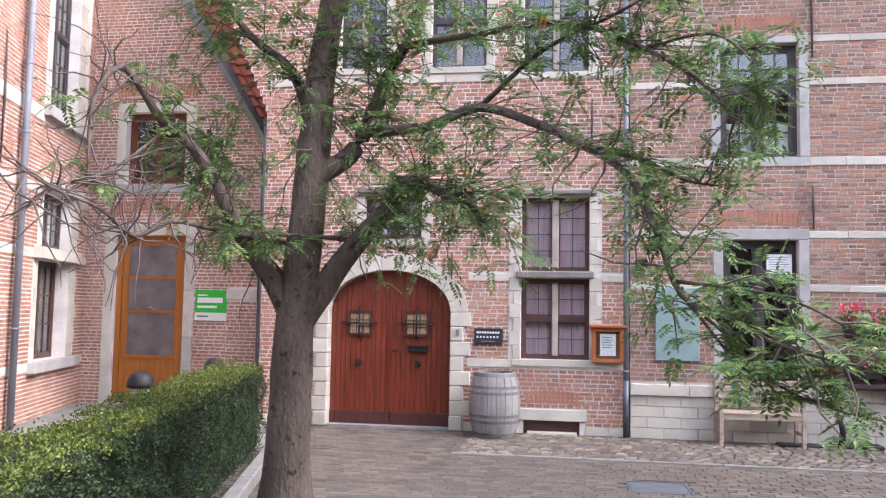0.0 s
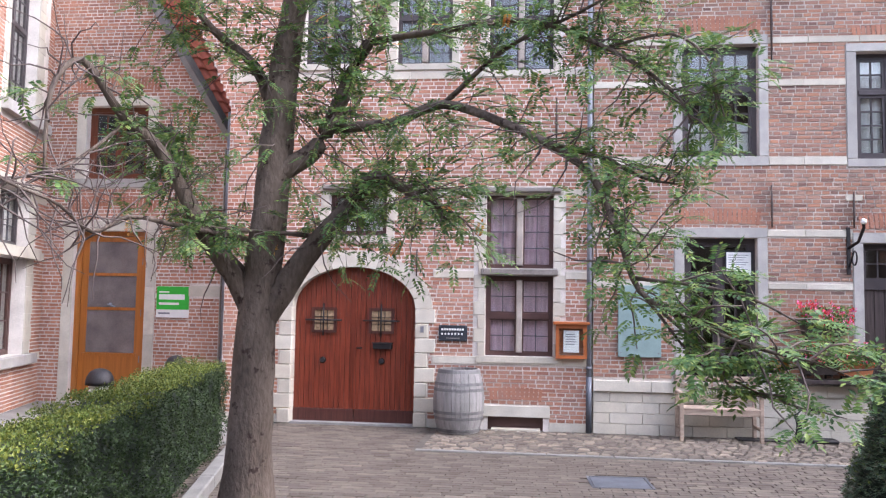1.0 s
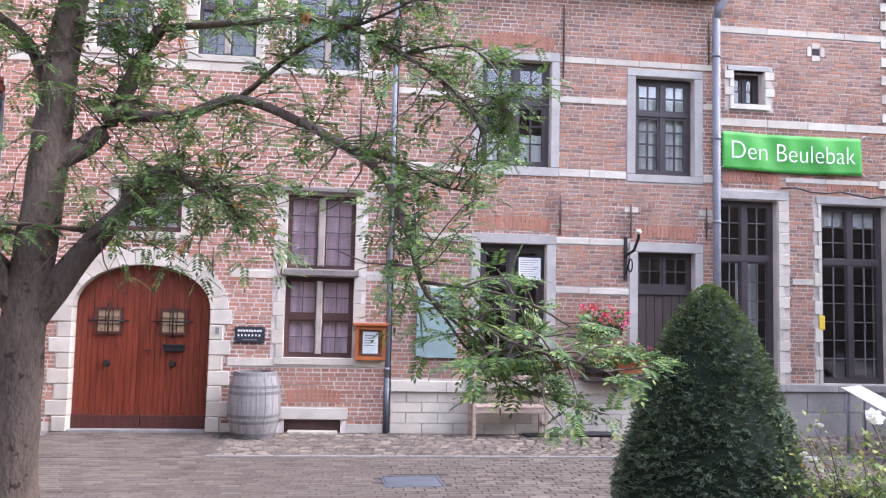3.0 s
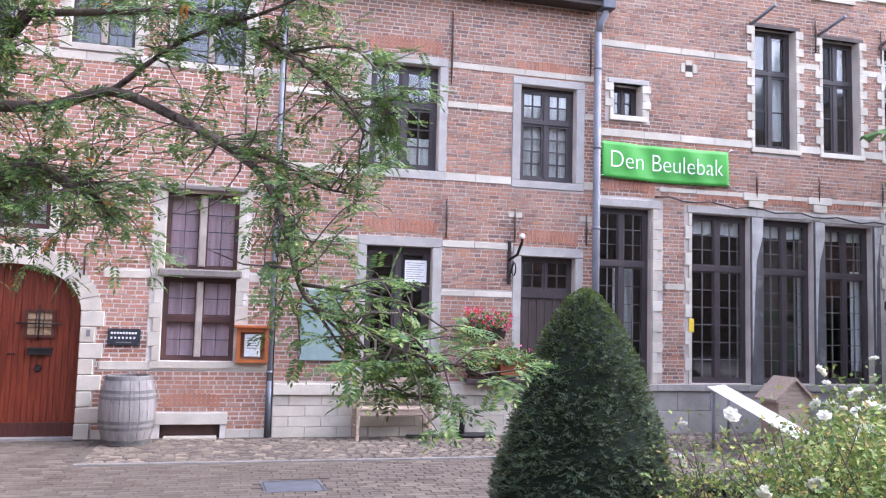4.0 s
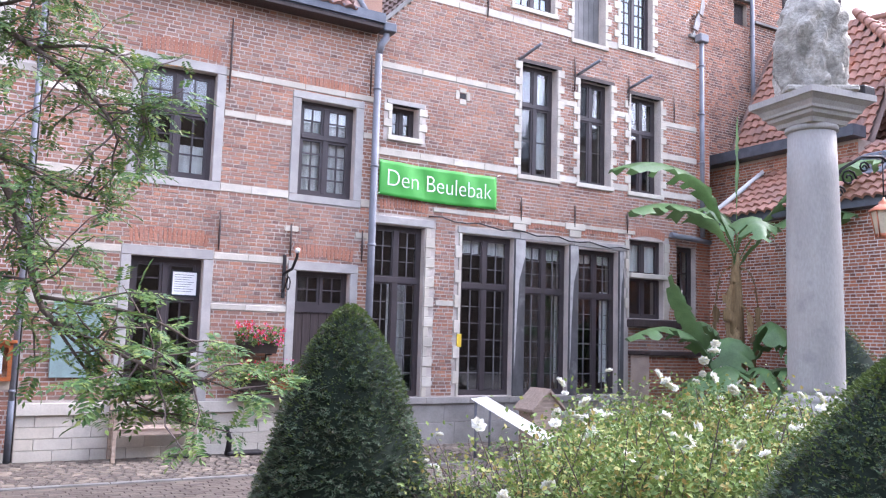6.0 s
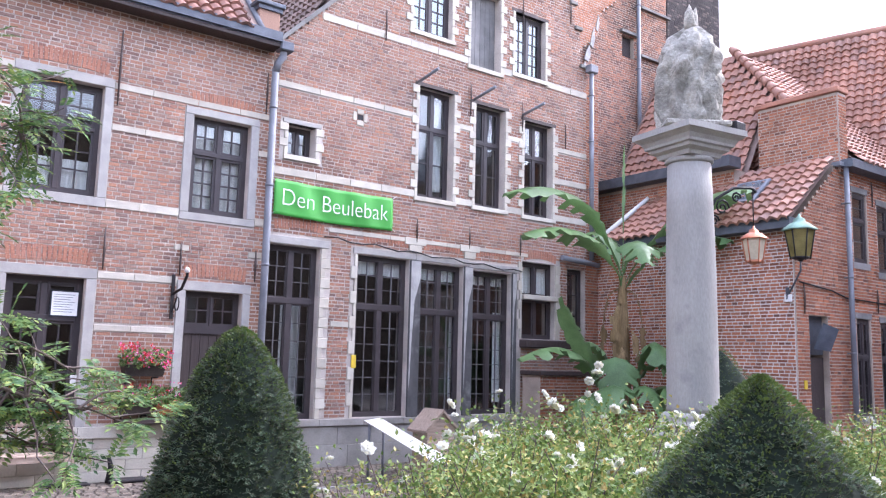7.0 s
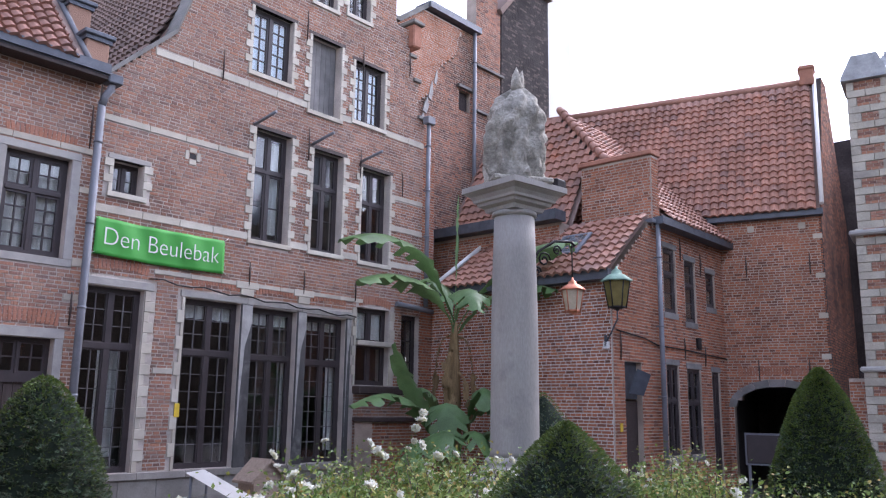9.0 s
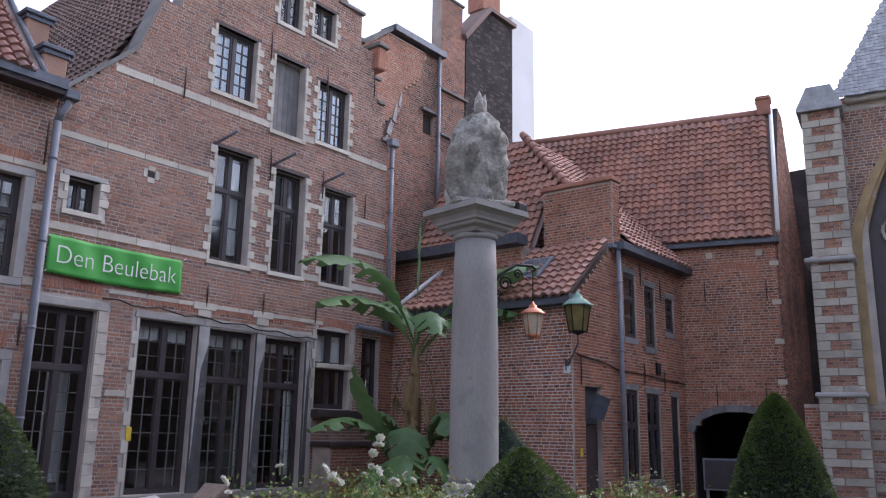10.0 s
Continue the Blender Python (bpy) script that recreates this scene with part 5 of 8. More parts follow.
tile_roof("roof_hipped", "hipped red pantile roof behind the parapet", (16.6, -4.75, 5.72), (0, 1, 0), (1.9, 0, 3.5), 5.6, 3.98, mask=lambda s: (max(1.9 if s < 1.47 else 0.0, s * 0.86), 5.6))
hip = root("hip_ridge", Matrix(), "row of rounded red hip tiles", "ridge tiles")
h0, h1 = Vector((17.30, -3.49, 7.10)), Vector((18.5, -1.33, 9.3))
for i in range(11):
    bm = bmesh.new()
    tube(bm, [h0.lerp(h1, i / 11 - 0.01), h0.lerp(h1, (i + 1) / 11)], [0.115, 0.085], 10)
    part("hip_tile", bm, "tile", hip)
tile_roof("roof_hipped_south", "southern slope of the hipped pantile roof", (16.6, -4.75, 5.72), (1, 0, 0), (0, 3.42, 3.5), 3.95, 4.85, mask=lambda s: (max(0.72, s * 0.39), 3.95))
bm = bmesh.new()
tube(bm, [(15.0, -0.29, 4.44), (16.62, -0.74, 5.78)], 0.055, 6)
tagged(part("roof_flashing", bm, "white_paint"), "white painted flashing edging the lean-to roof", "flashing")
sk = root("roof_light", pose(15.9, -3.3, 5.05, 0, -39.5, 0), "small zinc-framed roof light in the low tile roof", "skylight")
boxpart("frame", (-0.4, 0.4, -0.35, 0.35, -0.02, 0.14), "zinc", sk, bevel=0.01)
boxpart("pane", (-0.33, 0.33, -0.28, 0.28, 0.14, 0.15), "glass", sk)

# ---- passage house ----
MP = pose(20.42, -4.53, 0, 0, 0, -75)


def passage_gap(z):
    if z < 1.95:
        return [(0.12, 2.0)]
    k = 1 - ((z - 1.95) / 0.62) ** 2
    return [(1.06 - 0.94 * math.sqrt(k), 1.06 + 0.94 * math.sqrt(k))] if k > 0 else []


pas = brick_wall("wall_passage_house", "dark brick wall above a low vaulted passage", MP, -4.5, 2.2, 0, 6.28, [(0.12, 2.0, 0, 2.1), (0.3, 1.82, 2.1, 2.4)], [passage_gap], None, "brick_wing", "mortar_dark", keep_out=[(0.62, 0.76, 5.95, 6.1), (1.72, 1.86, 5.95, 6.1)])
for i in range(9):
    t0, t1 = math.pi * i / 9, math.pi * (i + 1) / 9 - 0.01
    bm = bmesh.new()
    ps = [(1.06 - r * math.cos(t), 1.95 + (0.5 + r - 0.94) * math.sin(t)) for r, ts in ((0.90, (t0, t1)), (1.06, (t1, t0))) for t in ts]
    prism(bm, ps, -0.03, 0.3)
    part("voussoir", bm, "dark_stone", pas)
stones(pas, [(0.62, 0.76, 5.95, 6.1), (1.72, 1.86, 5.95, 6.1)] + [(2.0, 2.2, 0.3 + 0.9 * i, 0.42 + 0.9 * i) for i in range(7)], proud=0.01)
boxpart("eave", (-4.5, 2.25, -0.2, 0.1, 6.22, 6.36), "zinc_dark", pas)
soldier_arch(pas, 0.25, 1.9, 2.62, 0.18, 0.05)
soldier_arch(pas, 0.7, 1.7, 5.6, 0.14, 0.08)
for u, z0, z1 in ((0.55, 4.9, 5.4), (1.9, 4.9, 5.4), (0.7, 2.5, 3.0), (1.75, 2.5, 3.0)):
    anchor(u, z0, z1, MP)
# passage lining coloured dark for the shade inside the vault
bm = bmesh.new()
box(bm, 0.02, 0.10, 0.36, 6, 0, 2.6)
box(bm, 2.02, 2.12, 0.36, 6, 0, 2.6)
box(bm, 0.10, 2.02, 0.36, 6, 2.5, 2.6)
ob = part("passage_lining", bm, "shade_dark", pas)
tile_roof("roof_passage_house", "large weathered red pantile roof", MP @ Vector((-7.0, -0.2, 6.36)), MP.to_3x3() @ Vector((1, 0, 0)), MP.to_3x3() @ Vector((0, 1.95, 3.7)), 9.2, 4.3, tw=0.19, tl=0.205)
bm = bmesh.new()
e0, e1 = MP @ Vector((2.24, -0.2, 6.46)), MP @ Vector((2.24, 1.8, 10.2))
tube(bm, [e0, e1], 0.055, 6)
tagged(part("verge_flashing", bm, "white_paint"), "white verge along the end of the big roof", "flashing")
bm = bmesh.new()
tube(bm, [MP @ Vector((-7, 1.8, 10.12)), MP @ Vector((2.2, 1.8, 10.12))], 0.1, 8)
tagged(part("ridge_tiles", bm, "tile"), "row of rounded ridge tiles on the big roof", "ridge tiles")
c3 = root("chimney", MP @ pose(2.05, 1.8, 10.0), "small brick chimney at the end of the roof ridge", "chimney")
boxpart("shaft", (-0.14, 0.2, -0.2, 0.2, 0, 0.52), "soot_wall", c3, bevel=0.015)
boxpart("crown", (-0.17, 0.23, -0.23, 0.23, 0.40, 0.47), "soot_wall", c3, bevel=0.02)
# lane shade is painted: dark brick palette with near-black mortar
lane = brick_wall("wall_lane_gable", "end wall along the narrow lane, its shade put into dark brick and mortar", pose(20.99, -6.66, 0, 0, 0, 8.5), 0, 6, 0, 10.2, (), (), lambda z: (0 if z < 6.3 else (z - 6.3) * 0.47, 6 if z < 6.3 else 4.9 - (z - 6.3) * 0.62), "soot_wall", "shade_dark")

# ---- chapel ----
MC = pose(19.45, -7.93, 0, 0, 0, -80)
MW = MC @ pose(-0.14, 0, 0)
ch_holes = [(1.05, 2.9, 2.6, 6.6), (1.25, 2.7, 6.6, 7.3), (1.6, 2.35, 7.3, 7.7)]


def lancet(z):
    if z < 2.5:
        return []
    if z < 5.6:
        return [(0.85, 3.1)]
    w = 1.125 * max(0.0, 1 - ((z - 5.6) / 2.5) ** 1.6)
    return [(1.975 - w, 1.975 + w)] if w > 0 else []


courses = []
z = 0.5
i = 0
while z < 8.6:
    courses += band(0.62, 5.5, z, z + 0.16, [(0.8, 3.15, 2.5, 8.2)], 0.5)
    z += 0.38
chapel = brick_wall("wall_chapel", "chapel wall banded in red brick and white stone", MW, 0.6, 5.5, 0, 8.8, ch_holes, [lancet], None, "brick_mid", "mortar_mid", keep_out=courses)
stones(chapel, courses, "chapel_stone")
but = root("buttress", MC, "stepped buttress of alternating brick and white stone", "buttress", kind="structure")
z, i = 0.0, 0
while z < 8.25:
    w = 0.0 if z < 2.6 else 0.05 if z < 5.2 else 0.10
    x0, x1, y0 = -0.20 + w, 0.62, -0.75 + w
    cut = x0 + (0.34, 0.46, 0.40)[i % 3]
    for a, b in ((x0, cut), (cut, x1)):
        boxpart("block", (a + 0.004, b - 0.004, y0, 0.2, z + 0.004, z + 0.146), "chapel_stone", but, bevel=0.006)
    lo, hi = x0 + (0.14, 0.24, 0.18)[i % 3], x1 - (0.10, 0.18, 0.13)[i % 3]
    for a, b in ((x0, lo), (hi, x1)):
        boxpart("block", (a + 0.004, b - 0.004, y0 + 0.006, 0.2, z + 0.154, z + 0.33), "chapel_stone", but, bevel=0.006)
    boxpart("mortar_bed", (lo, hi, y0 + 0.03, 0.2, z + 0.15, z + 0.334), "mortar_dark", but)
    bm = bmesh.new()
    for row in range(3):
        zb, u = z + 0.154 + row * 0.06, lo + 0.004
        step = 0.13 if row % 2 else 0.09
        while u < hi - 0.03:
            e = min(hi - 0.004, u + step - 0.012)
            box(bm, u, e, y0 + 0.014, y0 + 0.06, zb, zb + 0.048)
            u, step = e + 0.012, 0.13
    tagged(part("brick_panel", bm, "brick_mid", but), kind="stuff")
    z += 0.334
    i += 1
for z in (2.6, 5.2):
    boxpart("weathering", (-0.25, 0.66, -0.82, 0.2, z, z + 0.1), "blue_stone", but, bevel=0.03)
bm = bmesh.new()
prism(bm, [(-0.18, 8.36), (0.68, 8.36), (0.68, 8.42), (0.50, 8.86), (0.04, 8.86), (-0.18, 8.42)], -0.74, 0.3)
part("cap", bm, "slate", but, "sloping slate cap")
for reach, grow, y0, y1 in ((1.06, 0.2, -0.06, 0.16), (0.96, 0.10, 0.02, 0.24)):
    for side in (-1, 1):
        for k in range(14):
            rim = []
            for kk, wide in ((k, 0), (k, grow), (k + 1, grow), (k + 1, 0)):
                zz = 2.5 + 0.62 * kk if kk < 5 else 5.6 + 2.5 * (kk - 5) / 9
                half = (reach + wide) * (1.0 if zz <= 5.6 else max(0.0, 1 - ((zz - 5.6) / (2.5 + wide)) ** 1.6))
                rim.append((1.975 + side * half, zz + (wide * 0.9 if kk >= 13 else 0)))
            if side > 0:
                rim = rim[::-1]
            bm = bmesh.new()
            prism(bm, rim, y0, y1)
            part("arch_stone", bm, "ochre_stone", chapel)
wc = root("window_%d" % (win_no[0] + 1), MW, "tall pointed chapel window with stone tracery", "window", kind="structure")
win_no[0] += 1
boxpart("pane", (1.0, 2.95, 0.2, 0.21, 2.6, 7.8), "frame_dark", wc, "dark leaded glazing")
for x in (1.5, 1.975, 2.45):
    bm = bmesh.new()
    tube(bm, [(x, 0.12, 2.6), (x, 0.12, 5.8 if x != 1.975 else 6.4)], 0.045, 8)
    part("mullion", bm, "chapel_stone", wc)
for x, z, r in ((1.6, 5.9, 0.3), (2.35, 5.9, 0.3), (1.975, 6.7, 0.36)):
    bm = bmesh.new()
    tube(bm, [(x + r * math.cos(k * math.pi / 8), 0.12, z + r * math.sin(k * math.pi / 8)) for k in range(17)], 0.04, 6, False)
    part("tracery", bm, "chapel_stone", wc)
tile_roof("roof_chapel", "steep grey slate chapel roof", MW @ Vector((0.6, -0.24, 8.74)), MC.to_3x3() @ Vector((1, 0, 0)), MC.to_3x3() @ Vector((0, 2.2, 5.0)), 6.0, 6.5, "slate", tw=0.09, tl=0.10, mask=lambda s: (s * 0.42, 6.0))
boxpart("cornice", (0.85, 5.5, -0.2, 0.1, 8.62, 8.8), "chapel_stone", chapel, bevel=0.03)
sw_ = brick_wall("wall_low_yard", "low brick yard wall beside the chapel", MC @ pose(-0.5, -0.3, 0), 0, 0.6, 0, 2.5, (), (), None, "brick_wing", "mortar_dark")

# ---- unseen walls added around the camera to cut sky light and darken reflections ----
for nm, m, w in (("wall_yard_south", pose(32, -25, 0, 0, 0, 180), 52), ("wall_yard_east", pose(31, 10, 0, 0, 0, -90), 36), ("wall_yard_west", pose(-14, -26, 0, 0, 0, 90), 36)):
    bm = bmesh.new()
    box(bm, 0, w, 0, 0.4, 0, 12.0 if nm == "wall_yard_south" else 7.0)
    ob = part(nm, bm, "blocker_dark")
    ob.matrix_world = m
    tagged(ob, "unseen dark wall added to block sky light and darken window reflections", "wall", kind="structure")
# added dark block: hides the sky gap and stands for the lane's shade
bm = bmesh.new()
box(bm, 25.5, 30.0, -13.0, -3.0, 0, 9.3)
tagged(part("lane_shade_block", bm, "tar"), "added dark block standing in for the shaded depth of the narrow lane", "building", kind="structure")

# ---- paving ----


def stone_field(cells, height, base=0.0, round_off=0.012, tilt=0.004):
    """Paving stones with a chamfered top: (x0, x1, y0, y1) each."""
    vs, fs = [], []
    for x0, x1, y0, y1 in cells:
        o = len(vs)
        t = base + height + float(rng.uniform(-tilt, tilt))
        dx, dy = rng.uniform(-tilt, tilt, 2)
        r = round_off
        vs += [(x0, y0, base - 0.03), (x1, y0, base - 0.03), (x1, y1, base - 0.03), (x0, y1, base - 0.03)]
        vs += [(x0, y0, t - r), (x1, y0, t - r), (x1, y1, t - r), (x0, y1, t - r)]
        vs += [(x0 + r, y0 + r, t + dx), (x1 - r, y0 + r, t - dx), (x1 - r, y1 - r, t + dy), (x0 + r, y1 - r, t - dy)]
        fs += [tuple(o + i for i in q) for q in ((8, 9, 10, 11), (0, 1, 5, 4), (1, 2, 6, 5), (2, 3, 7, 6), (3, 0, 4, 7), (4, 5, 9, 8), (5, 6, 10, 9), (6, 7, 11, 10), (7, 4, 8, 11))]
    return vs, fs


def rows_of(x0, x1, y0, y1, lx, ly, gap, jit=0.0, keep=None):
    out = []
    for j in range(int((y1 - y0) / ly)):
        yb = y0 + j * ly
        x = x0 - lx * (0.5 if j % 2 else 0.0) - lx * 0.13 * (j % 3)
        while x < x1:
            w = lx * float(1 + rng.uniform(-jit, jit))
            c = (max(x, x0) + gap / 2, min(x + w, x1) - gap / 2, yb + gap / 2, yb + ly - gap / 2)
            if c[1] - c[0] > lx * 0.3 and (keep is None or keep((c[0] + c[1]) / 2, yb)):
                out.append(c)
            x += w
    return out


pavement = boxpart("pavement", (-2.1, 11.0, -17.0, 0.0, -0.06, -0.005), "joint_sand", None)
tagged(pavement, "grey clay paver courtyard with worn joints", "paving", kind="structure")
grate_in = lambda x, y: 2.27 < x < 2.9 and -3.62 < y < -3.05
cells = rows_of(-0.3, 5.6, -16.99, -8.01, 0.21, 0.105, 0.009, 0.03) + rows_of(-2.1, 11.0, -8.0, -1.98, 0.21, 0.105, 0.009, 0.03, lambda x, y: not grate_in(x, y)) + rows_of(-2.1, 0.22, -1.98, -0.02, 0.21, 0.105, 0.009, 0.03)
near = [c for c in cells if 0.2 < c[0] < 3.2 and -4.2 < c[2] < -2.2][:290]
chosen = set(near)
tagged(part("pavers", stone_field([c for c in cells if c not in chosen], 0.006, 0.0, 0.005, 0.002), "paver", pavement), kind="stuff")
cache = {}
for x0, x1, y0, y1 in near:
    key = round(x1 - x0, 2)
    if key not in cache:
        me = bpy.data.meshes.new("paver")
        v, f = stone_field([(0, key, 0, y1 - y0)], 0.006, 0.0, 0.005, 0.002)
        me.from_pydata(v, [], f)
        me.materials.append(M["paver_piece"])
        cache[key] = me
    ob = new("paver", cache[key])
    ob.parent = pavement
    ob.location = (x0, y0, 0)
strip = boxpart("cobble_strip", (0.30, 12.9, -1.80, -0.03, -0.05, -0.012), "soil", None)
tagged(strip, "uneven grey cobble strip along the foot of the facade", "cobbles", kind="structure")
tagged(part("cobbles", stone_field(rows_of(0.30, 12.9, -1.80, -0.04, 0.15, 0.11, 0.014, 0.14), 0.010, 0.0, 0.018, 0.004), "cobble", strip), kind="stuff")
for i in range(16):
    ob = boxpart("kerb_stone", (0.26 + i * 0.8, 1.05 + i * 0.8, -1.91, -1.83, -0.05, 0.012), "concrete_dark", None, bevel=0.006)
    tagged(ob, "narrow grey kerb stone edging the cobbles", "kerb", "kerb stones", "structure")
gr = root("drain_cover", pose(2.58, -3.33, 0.0, 0, 0, 3), "blue-grey metal drain cover set in the paving", "drain cover")
boxpart("plate", (-0.28, 0.28, -0.25, 0.25, -0.02, 0.008), "grate", gr, bevel=0.004)
bm = bmesh.new()
for q in ((-0.31, 0.31, -0.28, -0.255), (-0.31, 0.31, 0.255, 0.28), (-0.31, -0.285, -0.255, 0.255), (0.285, 0.31, -0.255, 0.255)):
    box(bm, q[0], q[1], q[2], q[3], -0.02, 0.01)
part("rim", bm, "zinc_dark", gr)

# ---- fixtures on the facades ----
downpipe(2.46, -0.09, 0.0, 7.4, 0.038, bands=4)
dp = downpipe(7.42, -0.12, 0.0, 6.45, 0.06, head=False, bands=5)
bm = bmesh.new()
tube(bm, [(7.42, -0.12, 6.40), (7.44, -0.16, 6.55), (7.50, -0.2, 6.66), (7.52, -0.22, 6.9)], 0.06, 12)
part("swan_neck", bm, "zinc", dp)
bm = bmesh.new()
box(bm, 7.40, 7.64, -0.33, -0.1, 6.74, 6.9, bevel=0.02)
part("hopper", bm, "zinc_dark", dp)
downpipe(-3.5, 1.26, 0.0, 5.0, 0.045, bands=3)
bm = bmesh.new()
tube(bm, [(2.46, -0.09, 0.02), (2.46, -0.09, 0.80)], 0.043, 12)
tagged(part("pipe_shoe", bm, "zinc_dark"), "black cast iron foot of the rainwater pipe", "drainpipe")

sg = root("name_sign", pose(0.505, -0.005, 1.375), "dark slate sign board with two lines of pale lettering", "sign")
sb_ = boxpart("board", (-0.21, 0.21, -0.03, 0.0, -0.115, 0.115), "sign_dark", sg, bevel=0.006)
for z, n, w in ((0.055, 9, 0.036), (-0.01, 7, 0.03)):
    for i in range(n):
        boxpart("letter_bar", (-0.17 + i * 0.34 / n, -0.17 + i * 0.34 / n + w * 0.8, -0.034, -0.03, z - 0.014, z + 0.014), "white_paint", sb_)
boxpart("letter_bar", (-0.1, 0.1, -0.033, -0.03, -0.078, -0.066), "concrete", sg)
for x in (-0.19, 0.19):
    for z in (-0.095, 0.095):
        bm = bmesh.new()
        tube(bm, [(x, -0.03, z), (x, -0.036, z)], 0.007, 8)
        part("screw", bm, "zinc", sg)
nm = root("number_plate", pose(0.05, -0.03, 1.42), "small pale stone plate with a dark bar", "plate")
boxpart("bar", (-0.025, 0.025, -0.004, 0.0, -0.045, 0.045), "ink", nm)

nb = root("notice_box", pose(2.21, -0.005, 1.29), "orange-brown wooden notice box with a pitched top and a paper notice", "notice board")
bm = bmesh.new()
for q in ((-0.22, -0.17, -0.24, 0.24), (0.17, 0.22, -0.24, 0.24), (-0.17, 0.17, -0.24, -0.19), (-0.17, 0.17, 0.19, 0.24)):
    box(bm, q[0], q[1], -0.11, 0.0, q[2], q[3])
part("frame", bm, "box_wood", nb)
boxpart("back", (-0.17, 0.17, -0.05, -0.02, -0.19, 0.19), "box_wood", nb)
ns_ = boxpart("notice", (-0.11, 0.11, -0.092, -0.088, -0.15, 0.16), "paper", nb, "white printed notice")
for i in range(5):
    boxpart("text_bar", (-0.08, 0.05 + 0.02 * (i % 2), -0.0935, -0.092, 0.10 - i * 0.035, 0.112 - i * 0.035), "ink", ns_)
boxpart("door_glass", (-0.17, 0.17, -0.104, -0.100, -0.19, 0.19), "glass", nb).visible_shadow = False
boxpart("cap", (-0.26, 0.26, -0.15, 0.0, 0.24, 0.285), "box_wood", nb, bevel=0.01)

pn = root("panel_board", pose(3.17, -0.004, 1.6), "plain faded teal wall panel screwed to the brick", "panel")
boxpart("sheet", (-0.30, 0.30, -0.04, 0.0, -0.51, 0.51), "teal_panel", pn, bevel=0.006)
for z in (-0.45, 0.45):
    for x in (-0.26, 0.26):
        bm = bmesh.new()
        tube(bm, [(x, -0.04, z), (x, -0.046, z)], 0.01, 8)
        part("screw", bm, "zinc", pn)
po = root("poster", pose(4.57, 0.112, 2.44), "white printed poster in a thin dark frame on the door glass", "poster")
ps_ = boxpart("sheet", (-0.17, 0.17, -0.006, 0.0, -0.165, 0.165), "paper", po)
for i in range(8):
    boxpart("text_bar", (-0.14, 0.13 - 0.03 * (i % 3), -0.008, -0.006, 0.12 - i * 0.034, 0.128 - i * 0.034), "ink", ps_)
bm = bmesh.new()
for q in ((-0.19, -0.17, -0.185, 0.185), (0.17, 0.19, -0.185, 0.185), (-0.17, 0.17, 0.165, 0.185), (-0.17, 0.17, -0.185, -0.165)):
    box(bm, q[0], q[1], -0.012, 0.0, q[2], q[3])
part("poster_frame", bm, "sign_dark", po)
bm = bmesh.new()
box(bm, 4.72, 4.86, 0.08, 0.112, 1.30, 1.46, bevel=0.004)
tagged(part("door_notice", bm, "paper"), "small pale notice fixed to the glazed door", "notice")

gsn = root("green_sign", pose(-4.49, 1.49, 1.76), "green and white information sign on the brick wall", "sign")
boxpart("board", (-0.30, 0.30, -0.03, 0.0, -0.27, 0.27), "white_paint", gsn, bevel=0.004)
gf_ = boxpart("green_field", (-0.295, 0.295, -0.034, -0.03, -0.13, 0.265), "green_sign", gsn)
for z, w, h in ((0.17, 0.18, 0.012), (0.085, 0.46, 0.045), (-0.03, 0.36, 0.02)):
    boxpart("text_bar", (-0.25, -0.25 + w, -0.038, -0.034, z - h, z + h), "white_paint", gf_)
boxpart("text_bar", (-0.26, -0.05, -0.033, -0.03, -0.21, -0.18), "zinc", gsn)

# banner with its lettering
bn = root("banner", pose(7.535, -0.04, 4.075), "bright green fabric banner with white lettering tied under the stone band", "banner")
vs, fs = [], []
NX, NZ = 46, 10
for i in range(NX + 1):
    for j in range(NZ + 1):
        u, v = i / NX, j / NZ
        sag = -0.05 * math.sin(math.pi * u) * (1 - 0.3 * v)
        y = -0.02 - 0.018 * math.sin(u * 9 + 2 * v) * (1 - abs(2 * u - 1) ** 3) - 0.012 * math.sin(u * 26 + v * 3)
        vs.append((2.31 * u, y, 0.585 * v + sag * 0.5 - 0.02 * u))
for i in range(NX):
    for j in range(NZ):
        o = i * (NZ + 1) + j
        fs.append((o, o + NZ + 1, o + NZ + 2, o + 1))
cloth = part("cloth", (vs, fs), "banner", bn)
for p in cloth.data.polygons:
    p.use_smooth = True
cloth.modifiers.new("thick", "SOLIDIFY").thickness = 0.004
curve = bpy.data.curves.new("lettering", "FONT")
curve.size, curve.extrude, curve.offset = 0.385, 0.002, -0.006
tmp = new("lettering_form", curve)


def word_mesh(text):
    curve.body = text
    bpy.context.view_layer.update()
    return bpy.data.meshes.new_from_object(tmp.evaluated_get(bpy.context.evaluated_depsgraph_get()))


WORDS = "Den Beulebak"
full = [v.co.x for v in word_mesh(WORDS).vertices]
lo, k = min(full), 2.04 / (max(full) - min(full))
for i, ch in enumerate(WORDS):
    if ch == " ":
        continue
    right = max(v.co.x for v in word_mesh(WORDS[:i + 1]).vertices)
    me = word_mesh(ch)
    own_right = max(v.co.x for v in me.vertices)
    for v in me.vertices:
        x = 0.14 + (v.co.x + right - own_right - lo) * k
        u = x / 2.31
        v.co = (x, -0.066 - v.co.z, 0.165 + v.co.y * 1.05 - 0.025 * math.sin(math.pi * u) - 0.02 * u)
    me.materials.append(M["white_paint"])
    lt = new("letter", me)
    lt.parent = cloth
bpy.data.objects.remove(tmp)
